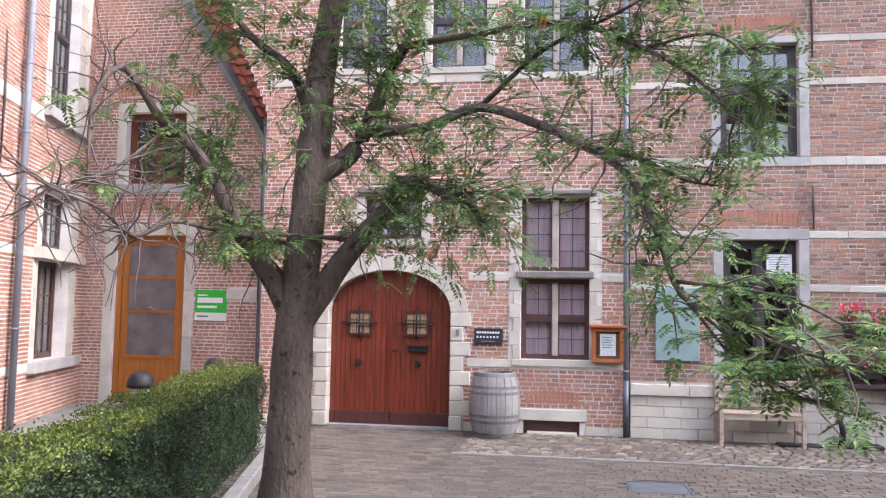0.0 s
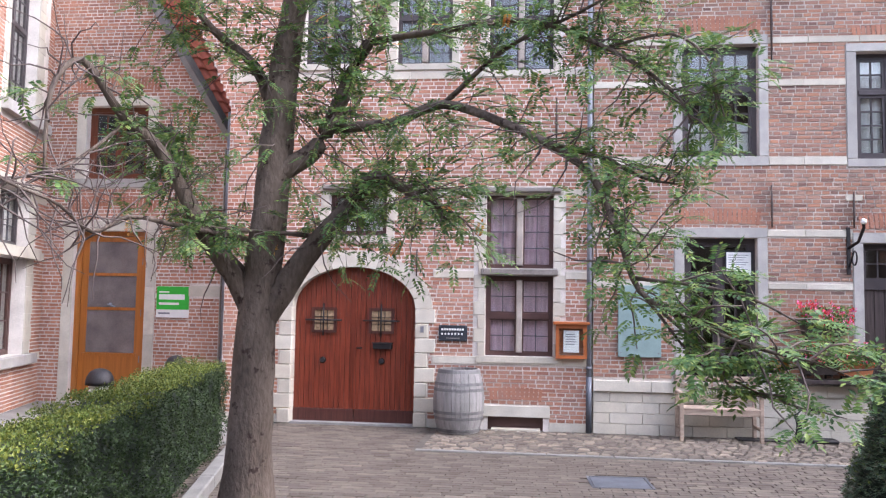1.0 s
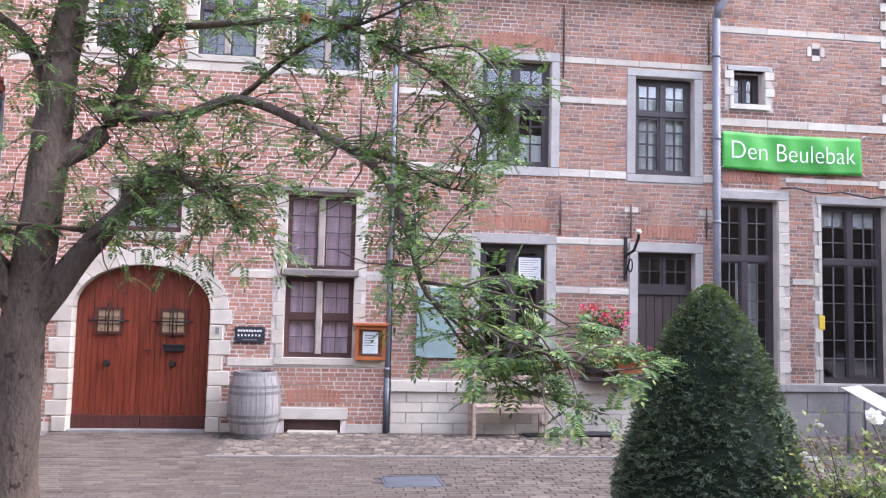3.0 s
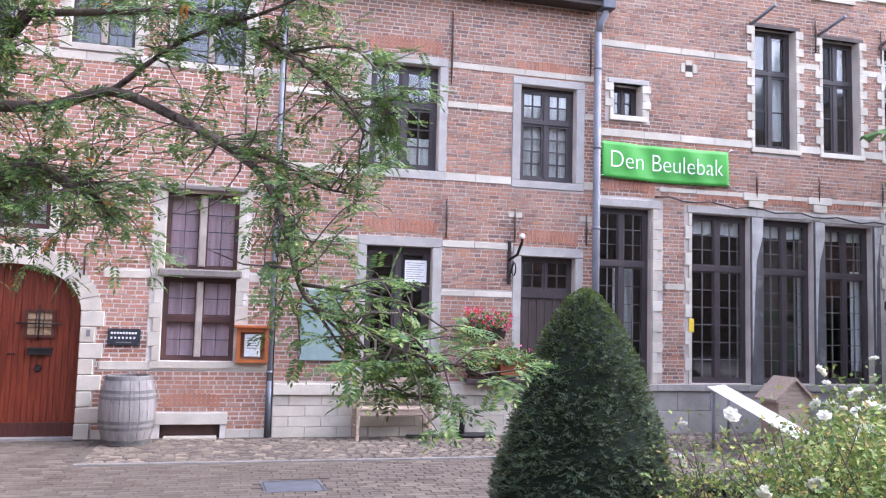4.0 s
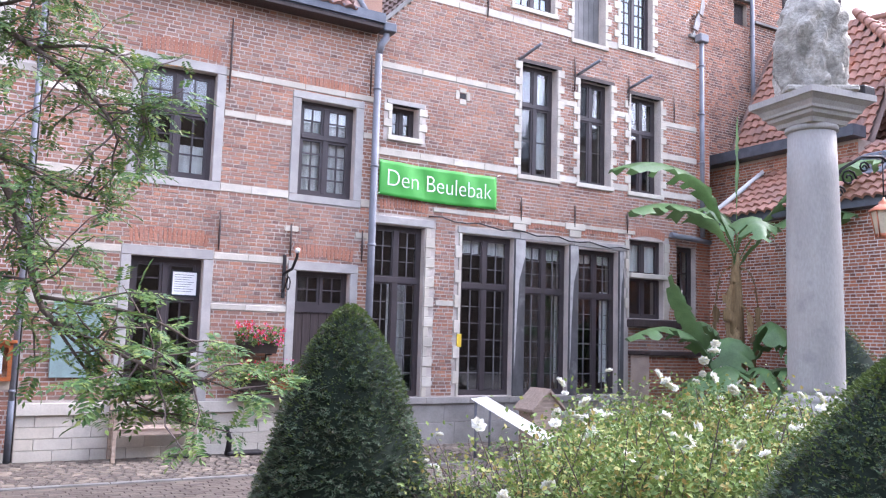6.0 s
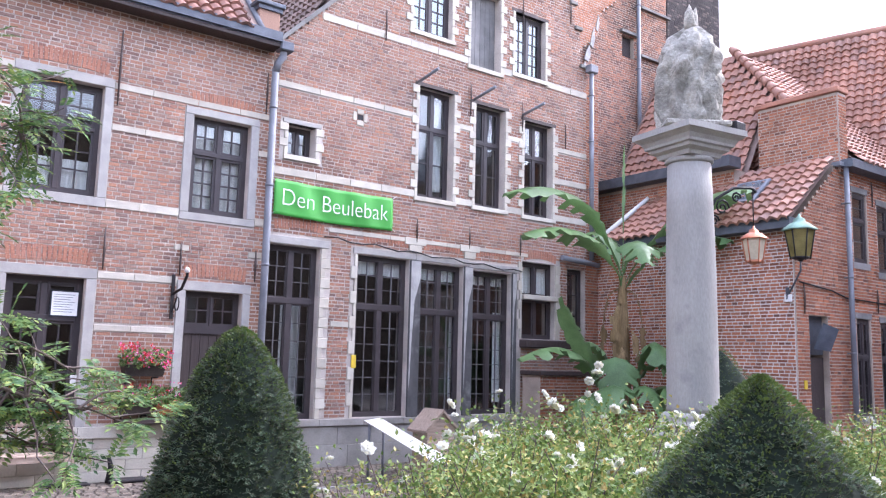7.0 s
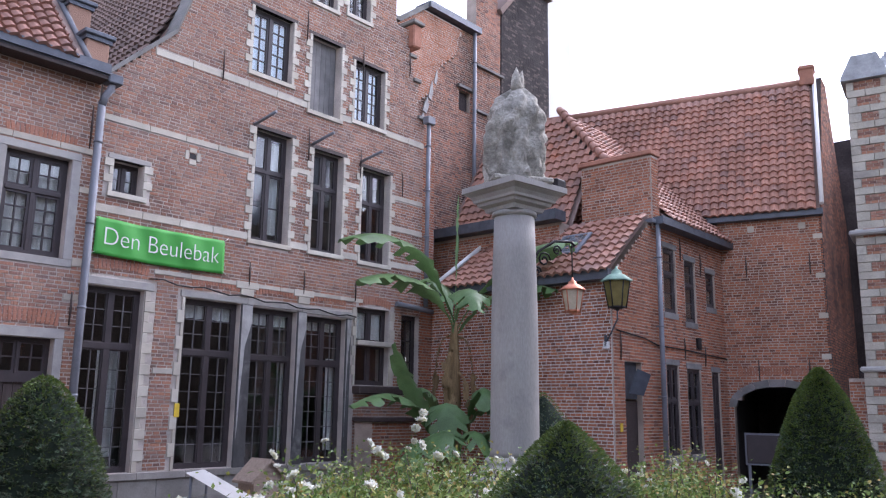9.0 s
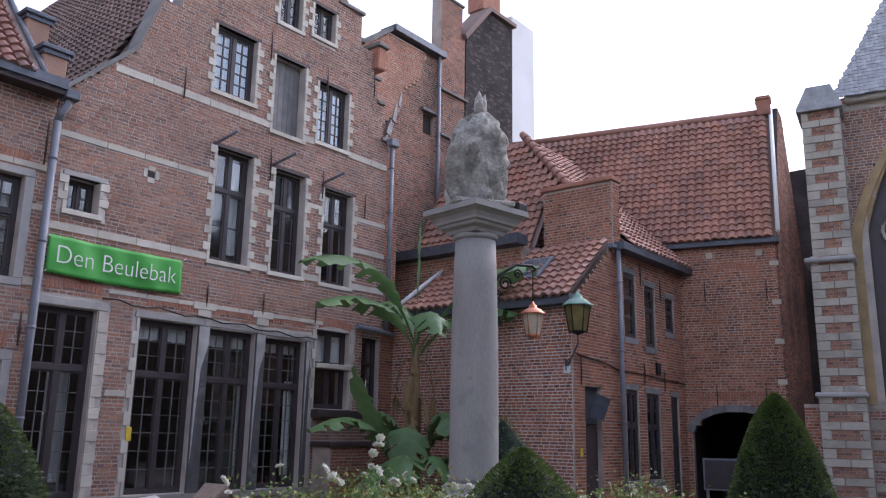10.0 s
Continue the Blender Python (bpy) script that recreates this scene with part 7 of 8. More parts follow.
TRUNK = [(-0.27, -6.23, -0.05), (-0.29, -6.23, 0.4), (-0.27, -6.23, 1.12), (-0.26, -6.22, 1.68), (-0.21, -6.2, 2.26), (-0.18, -6.14, 2.94), (-0.16, -6.08, 3.51), (-0.09, -6.06, 4.09), (-0.02, -6.04, 4.9)]
bough("trunk", TRUNK, 0.185, 0.09, 20, 0.022, flare=True)
BOUGHS = {
    "R1": ([(-0.23, -6.21, 1.64), (-0.05, -6.2, 1.91), (0.19, -6.19, 2.24), (0.43, -6.23, 2.48), (0.58, -6.3, 2.66), (0.87, -6.45, 2.53), (1.12, -6.62, 2.38)], 0.115, 0.02),
    "R2": ([(-0.20, -6.19, 2.68), (0.09, -6.11, 2.88), (0.23, -6.07, 3.16), (0.36, -6.04, 3.51), (0.56, -6.0, 3.95), (0.68, -5.97, 4.6)], 0.085, 0.03),
    "R3": ([(0.25, -6.07, 3.06), (0.73, -6.37, 3.03), (1.11, -6.62, 3.09), (1.54, -6.99, 2.87), (1.84, -7.28, 2.66), (2.04, -7.49, 2.45), (2.14, -7.8, 2.12), (2.22, -8.01, 1.84), (2.41, -8.24, 1.71), (2.62, -8.39, 1.61), (2.82, -8.56, 1.56)], 0.042, 0.004),
    "R4": ([(1.8, -7.28, 2.68), (2.08, -7.39, 2.59), (2.3, -7.52, 2.45), (2.45, -7.64, 2.4)], 0.018, 0.005),
    "R7": ([(2.2, -7.98, 1.9), (2.45, -8.25, 1.86), (2.64, -8.4, 1.80), (2.77, -8.54, 1.71)], 0.010, 0.004),
    "R9": ([(2.3, -8.08, 1.75), (2.48, -8.21, 1.60), (2.68, -8.25, 1.60), (2.89, -8.31, 1.55), (3.05, -8.37, 1.48)], 0.008, 0.003),
    "R10": ([(2.25, -8.03, 1.80), (2.42, -8.2, 1.56), (2.58, -8.25, 1.46), (2.74, -8.28, 1.38)], 0.008, 0.003),
    "R8": ([(2.14, -7.27, 3.25), (2.44, -7.54, 3.22), (2.59, -7.77, 2.99), (2.62, -7.78, 2.74)], 0.010, 0.004),
    "R5": ([(0.48, -6.01, 3.73), (1.08, -6.42, 3.66), (1.67, -6.88, 3.55), (2.14, -7.3, 3.22), (2.42, -7.64, 2.89), (2.51, -7.75, 2.69)], 0.03, 0.005),
    "R6": ([(1.11, -6.62, 3.09), (1.53, -6.89, 3.37), (2.0, -7.09, 3.53), (2.3, -7.32, 3.63)], 0.02, 0.006),
    "L1": ([(-0.29, -6.23, 1.68), (-0.44, -6.29, 1.97), (-0.62, -6.36, 2.25), (-0.77, -6.43, 2.56), (-0.94, -6.51, 2.86), (-1.09, -6.7, 3.02), (-1.27, -6.92, 3.34), (-1.31, -7.18, 3.06), (-1.27, -7.27, 2.48)], 0.085, 0.008),
    "L2": ([(-0.38, -6.16, 1.93), (-0.58, -6.13, 2.14), (-0.72, -6.19, 2.37), (-0.94, -6.18, 2.77), (-0.99, -6.2, 3.07)], 0.06, 0.015),
    "L3": ([(-0.24, -6.2, 2.20), (-0.69, -6.5, 2.27), (-0.93, -6.84, 2.31), (-1.02, -7.12, 2.18), (-1.09, -7.39, 2.32), (-1.21, -7.71, 2.41), (-1.35, -7.95, 2.55)], 0.022, 0.005),
    "L4": ([(-0.18, -6.09, 3.0), (-0.39, -6.05, 3.53), (-0.71, -6.18, 3.81), (-0.95, -6.29, 4.17)], 0.06, 0.015),
    "L5": ([(-1.05, -6.68, 2.99), (-1.15, -7.19, 2.6), (-1.24, -7.61, 2.43), (-1.3, -7.9, 2.2)], 0.013, 0.004),
    "L6": ([(0.19, -6.15, 2.24), (-0.1, -6.3, 2.26), (-0.4, -6.38, 2.27), (-0.65, -6.59, 2.3)], 0.022, 0.006),
}
paths = {k: bough("bough", p, a, b, 10, 0.012 if a > 0.05 else 0.004) for k, (p, a, b) in BOUGHS.items()}
paths["T"] = [Vector(p) for p in TRUNK[5:]]
# leafy shoots: (limb, share of it where they start, number, length)
SHOOTS = (("R1", 0.3, 54, 0.55, 0.135, 0.8), ("R2", 0.2, 62, 0.65, 0.135, 0.7), ("R9", 0.1, 9, 0.3, 0.125, 0.15), ("R10", 0.1, 7, 0.3, 0.125, 0.15), ("R3", 0.08, 46, 0.42, 0.13, 0.4), ("R3", 0.64, 8, 0.26, 0.12, 0.15), ("R7", 0.15, 5, 0.26, 0.12, 0.15), ("R4", 0.2, 8, 0.3, 0.12, 0.4), ("R8", 0.2, 9, 0.28, 0.12, 0.4), ("R5", 0.1, 38, 0.42, 0.125, 0.4), ("R6", 0.1, 22, 0.38, 0.125, 0.4), ("L1", 0.3, 9, 0.35, 0.15, 1), ("L2", 0.3, 28, 0.45, 0.15, 1), ("L4", 0.1, 36, 0.65, 0.135, 0.8), ("L6", 0.3, 8, 0.3, 0.135, 1), ("T", 0.1, 32, 0.65, 0.135, 0.8))
twig_bm = bmesh.new()
P0, D0, U0, LL, WW = [], [], [], [], []
fall = []


def feather(base, way, size, up):
    """A compound leaf: a thin stalk with paired leaflets."""
    way = way.normalized()
    side = way.cross(up)
    if side.length < 1e-3:
        side = way.cross(Vector((1, 0.3, 0.2)))
    side.normalize()
    nrm = side.cross(way)
    pairs = 6
    autumn = tr.uniform() < 0.007
    for k in range(pairs * 2 + 1):
        s = 0.25 + 0.75 * (k // 2) / pairs
        p = base + way * size * s - nrm * size * 0.14 * s * s
        if k == pairs * 2:
            d = way - nrm * 0.4
        else:
            d = way * 0.55 + side * (1 if k % 2 else -1) - nrm * 0.15
        (fall if autumn else P0).append((*p, *d, *(nrm + Vector(tr.normal(size=3)) * 0.25), size * 0.29 * tr.uniform(0.85, 1.15), size * 0.118))


for key, start, count, length, size, droop in SHOOTS:
    ps = paths[key]
    for i in range(round(count * (1.35 if droop > 0.2 else 0.8))):
        t = start + (1 - start) * tr.uniform() ** 0.85
        j = min(len(ps) - 2, int(t * (len(ps) - 1)))
        a = ps[j].lerp(ps[j + 1], tr.uniform())
        along = (ps[j + 1] - ps[j]).normalized()
        way = (along * 0.5 + Vector(tr.normal(size=3)) * 0.75 + Vector((0.05, -0.1, 0.12))).normalized()
        L = length * tr.uniform(0.45, 1.2)
        pts = [a]
        for s in range(4):
            way = (way + Vector(tr.normal(size=3)) * 0.22 + Vector((0, 0, -0.16 * droop))).normalized()
            if droop < 0.2:
                way.z *= 0.5
                way.normalize()
            pts.append(pts[-1] + way * L / 4)
        tube(twig_bm, [p - TREE_AT for p in pts], [0.006, 0.005, 0.004, 0.003, 0.002], 4, False)
        for s in range(1, 5):
            for _ in range(2 if s < 4 else 3):
                d = ((pts[s] - pts[s - 1]).normalized() * 0.6 + Vector(tr.normal(size=3)) * 0.6 + Vector((0, 0, -0.15 * droop))).normalized()
                d.z = d.z * 0.35 - 0.1 if droop < 0.2 else d.z * 0.5 - 0.08
                feather(pts[s], d, size * tr.uniform(0.8, 1.25), Vector((0.2 * tr.normal(), -0.25 + 0.2 * tr.normal(), 1)))
# bare twigs on the dead side
for key, count, length in (("L1", 44, 0.6), ("L3", 44, 0.55), ("L5", 26, 0.5), ("L2", 10, 0.5), ("R3", 14, 0.5), ("R1", 10, 0.6), ("R2", 8, 0.5)):
    ps = paths[key]
    for i in range(count):
        j = int(tr.uniform(0.3, 1) * (len(ps) - 2))
        a = ps[j]
        way = (Vector(tr.normal(size=3)) + Vector((-0.2 if key[0] == "L" else 0, -0.15, -0.1))).normalized()
        pts = [a]
        for s in range(5):
            way = (way + Vector(tr.normal(size=3)) * 0.3).normalized()
            pts.append(pts[-1] + way * length * tr.uniform(0.6, 1.3) / 5)
        tube(twig_bm, [p - TREE_AT for p in pts], [0.007, 0.006, 0.005, 0.004, 0.003, 0.002], 4, False)
tagged(part("twig_growth", twig_bm, "twig", tree), kind="stuff")
for rows, nm, mt in ((P0, "leaves", "leaf_tree"), (fall, "turning_leaves", "leaf_autumn")):
    A = np.array(rows)
    A[:, :3] -= np.array(TREE_AT)
    v, f = leaf_quads(A[:, :3], A[:, 3:6], A[:, 6:9], A[:, 9], A[:, 10], 0.12)
    ob = leaf_part(nm, v, f, mt, tree)
    tagged(ob, "", kind="stuff")

# ---- roses ----
petal = []
rr_ = np.random.default_rng(31)
for ring, (n, tilt, size) in enumerate(((5, 0.35, 0.035), (6, 0.8, 0.045), (7, 1.25, 0.05))):
    for k in range(n):
        a = 2 * math.pi * (k + 0.3 * ring) / n
        d = Vector((math.sin(tilt) * math.cos(a), math.sin(tilt) * math.sin(a), math.cos(tilt)))
        petal.append((0, 0, 0.004 * ring, *d, *(Vector((0, 0, 1)) - d * 0.5), size, size * 1.3))
PA = np.array(petal)
pv, pf = leaf_quads(PA[:, :3], PA[:, 3:6], PA[:, 6:9], PA[:, 9], PA[:, 10], -0.18)
rose_mesh = bpy.data.meshes.new("blossom")
rose_mesh.from_pydata(pv.tolist(), [], pf.tolist())
rose_mesh.materials.append(M["petal_white"])


def rose_bush(x, y, height, spread, n, seed, blooms):
    r = np.random.default_rng(seed)
    b = root("rose_bush", pose(x, y, 0), "white-flowering rose bush with loose arching stems", "rose bush", "rose bushes")
    bm = bmesh.new()
    tips, nodes = [], []
    for i in range(22):
        a = r.uniform(0, 2 * math.pi)
        reach = spread * r.uniform(0.3, 1.0)
        h = height * r.uniform(0.6, 1.0)
        pts = [Vector((reach * math.cos(a) * s ** 1.3 + 0.04 * r.normal(), reach * math.sin(a) * s ** 1.3 + 0.04 * r.normal(), h * (s ** 0.8))) for s in (0, 0.25, 0.5, 0.75, 1)]
        tube(bm, pts, [0.008, 0.007, 0.006, 0.004, 0.003], 5, False)
        tips.append(pts[-1])
        nodes += [(pts[k].lerp(pts[k + 1], t)) for k in range(1, 4) for t in (0.1, 0.4, 0.7)]
    tagged(part("cane_growth", bm, "twig", b), kind="stuff")
    nd = np.array([list(p) for p in nodes])
    k = r.integers(0, len(nd), n)
    p = nd[k] + r.normal(size=(n, 3)) * (0.12, 0.12, 0.10)
    v, f = leaf_quads(p, rand_dirs(n) + (0, 0, 0.2), rand_dirs(n) * 0.7 + (0, 0, 1), r.uniform(0.026, 0.048, n), r.uniform(0.018, 0.032, n), 0.15)
    tagged(leaf_part("leaves", v, f, "leaf_rose", b), kind="stuff")
    for i in range(blooms):
        c = tips[int(r.integers(0, len(tips)))] + Vector(r.normal(size=3)) * 0.10
        for q in range(int(r.integers(1, 4))):
            o = new("blossom", rose_mesh)
            o.parent = b
            o.matrix_local = pose(*(c + Vector(r.normal(size=3)) * 0.05), float(r.uniform(-60, 60)), float(r.uniform(-50, 50)), 0) @ Matrix.Scale(float(r.uniform(0.65, 1.15)), 4)
    return b


def at_bearing(deg, dist):
    return 1.98 + dist * math.sin(radians(deg)), -12.1 + dist * math.cos(radians(deg))


k = 0
for bearing, dist, h, blooms in ((31, 5.9, 1.05, 2), (36, 5.2, 1.22, 5), (40.5, 4.7, 1.42, 8), (45, 4.8, 1.42, 8), (49.5, 5.0, 1.46, 7), (38.5, 6.3, 1.2, 5), (42.5, 6.2, 1.45, 7), (46.5, 6.2, 1.45, 7), (50.5, 6.4, 1.46, 6), (54.5, 6.6, 1.5, 6), (58.5, 6.9, 1.42, 4), (62.5, 6.8, 1.42, 4), (66.5, 6.9, 1.38, 4), (71, 6.6, 1.30, 4), (43, 7.4, 1.40, 5), (48, 7.5, 1.42, 5), (65, 8.6, 1.4, 3), (75, 7.4, 1.28, 3)):
    x, y = at_bearing(bearing, dist)
    rose_bush(x, y, h, 0.55, 1400 if k == 0 else 3800 if k == 1 else 7400, 40 + k, blooms)
    k += 1
bm = bmesh.new()
v = [bm.verts.new((*at_bearing(b, d), 0.004)) for b, d in ((27, 6.6), (30, 4.2), (60, 3.6), (82, 5.0), (80, 9.6), (60, 10.0), (42, 9.0))]
bm.faces.new(v)
tagged(part("rose_bed", bm, "soil"), "dark soil of the rose bed", "soil", kind="structure")

# ---- column with statue ----
CX, CY = 8.80, -7.11
col = root("column", pose(CX, CY, 0, 0, 0, -8), "grey stone column on a moulded square pedestal", "column")
bm = bmesh.new()
box(bm, -0.42, 0.42, -0.42, 0.42, 0, 0.35, bevel=0.02)
box(bm, -0.36, 0.36, -0.36, 0.36, 0.35, 1.08, bevel=0.01)
box(bm, -0.41, 0.41, -0.41, 0.41, 1.08, 1.17, bevel=0.03)
part("pedestal", bm, "column_stone", col)
bm = bmesh.new()
lathe(bm, [(0.36, 1.17), (0.37, 1.20), (0.35, 1.25), (0.31, 1.27), (0.31, 1.29), (0.315, 1.31), (0.29, 1.335), (0.265, 1.35)], 36)
part("base_moulding", bm, "column_stone", col)
bm = bmesh.new()
lathe(bm, [(0.262, 1.35), (0.25, 1.40), (0.248, 2.0), (0.244, 2.7), (0.228, 3.4), (0.215, 3.82)], 40)
part("shaft", bm, "column_stone", col)
bm = bmesh.new()
lathe(bm, [(0.215, 3.82), (0.24, 3.835), (0.24, 3.87), (0.22, 3.88)], 40)
part("necking", bm, "column_stone", col)
bm = bmesh.new()
prev = None
for half, z in ((0.215, 3.88), (0.23, 3.92), (0.275, 3.945), (0.285, 3.975), (0.31, 3.985), (0.315, 4.01), (0.34, 4.05), (0.375, 4.075), (0.385, 4.085), (0.40, 4.09), (0.40, 4.15), (0.385, 4.155)):
    ring = [bm.verts.new((sx * half, sy * half, z)) for sx, sy in ((-1, -1), (1, -1), (1, 1), (-1, 1))]
    if prev:
        for i in range(4):
            bm.faces.new((prev[i], prev[(i + 1) % 4], ring[(i + 1) % 4], ring[i]))
    else:
        bm.faces.new(ring[::-1])
    prev = ring
bm.faces.new(prev)
part("capital", bm, "column_stone", col, "square moulded capital")
# statue: a draped, seated form seen from behind
bm = bmesh.new()
levels = []
sides = 40
for i in range(46):
    t = i / 45
    z = 4.15 + 1.12 * t
    r = np.interp(t, [0, 0.08, 0.2, 0.4, 0.58, 0.76, 0.87, 0.94, 1.0], [0.30, 0.31, 0.29, 0.30, 0.31, 0.285, 0.22, 0.145, 0.07])
    dx = np.interp(t, [0, 0.5, 1], [0.0, -0.01, 0.04])
    ring = []
    for kk in range(sides):
        a = 2 * math.pi * kk / sides
        fold = 0.055 * math.sin(a * 9 + 3.5 * math.sin(t * 5)) * (1 - t) ** 0.5 + 0.018 * math.sin(a * 17 + t * 11) * (1 - t * 0.7)
        lump = 0.05 * noise.noise(Vector((math.cos(a) * 2.2, math.sin(a) * 2.2, z * 3.2))) + 0.04 * noise.noise(Vector((math.cos(a) * 7, math.sin(a) * 7, z * 9)))
        arm = 0.05 * math.exp(-((a - 0.2) ** 2) * 3 - ((t - 0.42) ** 2) * 30)
        q = max(0.04, r + (fold + lump + arm) * (0.25 + 0.75 * min(1, r / 0.2)))
        ring.append(bm.verts.new((dx + q * 1.0 * math.cos(a), q * 0.92 * math.sin(a), z)))
    levels.append(ring)
for p, q in zip(levels, levels[1:]):
    for kk in range(sides):
        f = bm.faces.new((p[kk], p[(kk + 1) % sides], q[(kk + 1) % sides], q[kk]))
        f.smooth = True
bm.faces.new(levels[0][::-1])
bm.faces.new(levels[-1])
for s, lean in ((-1, -0.03), (1, 0.06)):
    pts = [(0.04 + s * 0.02, s * 0.03, 5.22), (0.045 + s * 0.035, s * 0.045, 5.33), (0.05 + s * 0.04, s * 0.05, 5.42), (0.05 + lean, s * 0.03, 5.52)]
    tube(bm, pts, [0.06, 0.055, 0.045, 0.004], 12)
box(bm, -0.33, 0.33, -0.33, 0.33, 4.14, 4.2, bevel=0.015)
st = part("statue", bm, "statue_stone")
st.matrix_world = pose(CX, CY, 0.012, 0, 0, -35)
tagged(st, "weathered grey stone statue of a draped seated form", "statue")
tagged(boxpart("floodlight", (CX + 0.26, CX + 0.44, CY - 0.38, CY - 0.2, 4.16, 4.27), "iron", None, bevel=0.015), "small black floodlight on the capital", "floodlight")


def lantern(m, label, roof, glass, size, hang_len=0.0):
    ln = root("lantern", m, label, "lantern", "lanterns")
    s = size
    bm = bmesh.new()
    n = 6
    lo = [bm.verts.new((0.30 * s * math.cos(2 * math.pi * k / n), 0.30 * s * math.sin(2 * math.pi * k / n), 0)) for k in range(n)]
    hi = [bm.verts.new((0.46 * s * math.cos(2 * math.pi * k / n), 0.46 * s * math.sin(2 * math.pi * k / n), 0.95 * s)) for k in range(n)]
    for k in range(n):
        bm.faces.new((lo[k], lo[(k + 1) % n], hi[(k + 1) % n], hi[k]))
    bm.faces.new(lo[::-1])
    bm.faces.new(hi)
    part("glass", bm, glass, ln)
    for k in range(n):
        a = 2 * math.pi * k / n
        bm = bmesh.new()
        tube(bm, [(0.31 * s * math.cos(a), 0.31 * s * math.sin(a), -0.02), (0.475 * s * math.cos(a), 0.475 * s * math.sin(a), 0.96 * s)], 0.018 * s + 0.003, 5)
        part("bar", bm, "iron" if glass != "lamp_glass" else roof, ln)
    bm = bmesh.new()
    lathe(bm, [(0.58 * s, 0.95 * s), (0.56 * s, 1.0 * s), (0.30 * s, 1.2 * s), (0.2 * s, 1.24 * s), (0.19 * s, 1.33 * s), (0.06 * s, 1.42 * s), (0.03 * s, 1.52 * s)], 6)
    rf = part("roof", bm, roof, ln)
    bm = bmesh.new()
    lathe(bm, [(0.05 * s, -0.12 * s), (0.12 * s, -0.05 * s), (0.32 * s, -0.01), (0.32 * s, 0.02)], 6)
    part("base", bm, roof if glass == "lamp_glass" else "iron", ln)
    if hang_len:
        bm = bmesh.new()
        tube(bm, [(0, 0, 1.5 * s), (0, 0, 1.5 * s + hang_len)], 0.007, 6)
        part("chain", bm, "iron", rf)
    return ln


lantern(pose(9.56, -7.34, 2.88), "copper-roofed lantern hanging on a chain from a scroll bracket", "copper", "lamp_glass", 0.25, 0.38)
br2 = root("lamp_bracket", pose(CX, CY, 0), "black wrought iron scroll bracket fixed to the column", "bracket")
bm = bmesh.new()
dv = Vector((9.56 - CX, -7.34 - CY, 0)).normalized()
tube(bm, [dv * 0.2 + Vector((0, 0, 3.30)), dv * 0.32 + Vector((0, 0, 3.50)), dv * 0.55 + Vector((0, 0, 3.64)), dv * 0.78 + Vector((0, 0, 3.66)), dv * 0.84 + Vector((0, 0, 3.62)), dv * 0.79 + Vector((0, 0, 3.60))], 0.016, 8)
part("arm", bm, "iron", br2)
for c, z, rad in ((0.40, 3.42, 0.09), (0.30, 3.28, 0.06), (0.58, 3.54, 0.06)):
    bm = bmesh.new()
    tube(bm, [dv * (c + rad * (1 - kk / 16) * math.cos(kk * 0.75)) + Vector((0, 0, z + rad * (1 - kk / 16) * math.sin(kk * 0.75))) for kk in range(14)], 0.011, 6)
    part("scroll", bm, "iron", br2)
bm = bmesh.new()
tube(bm, [dv * 0.235 + Vector((0, 0, 3.12)), dv * 0.225 + Vector((0, 0, 3.70))], 0.02, 8)
part("upright", bm, "iron", br2)
lantern(pose(15.02, -4.80, 3.66), "green-roofed street lantern on a wall bracket at the brick corner", "verdigris", "lamp_glass_olive", 0.50)
bm = bmesh.new()
tube(bm, [(15.28, -4.40, 3.05), (15.15, -4.6, 3.25), (15.03, -4.79, 3.45), (15.02, -4.80, 3.62)], 0.016, 8)
box(bm, 15.25, 15.285, -4.43, -4.37, 2.98, 3.2, bevel=0.01)
tagged(part("wall_bracket", bm, "zinc_dark"), "black iron bracket carrying the corner lantern", "bracket")

# ---- banana plant ----
bp_ = root("banana_plant", pose(14.15, -1.60, 0), "tall banana plant with ragged arching leaves in the yard corner", "banana plant")
ba = np.random.default_rng(51)
bm = bmesh.new()
tube(bm, [(0, 0, -0.02), (0.02, 0, 1.2), (0.06, 0.02, 2.4), (0.10, 0.02, 3.5)], [0.20, 0.19, 0.15, 0.06], 12)
part("stem", bm, "straw", bp_, "brown fibrous stem")


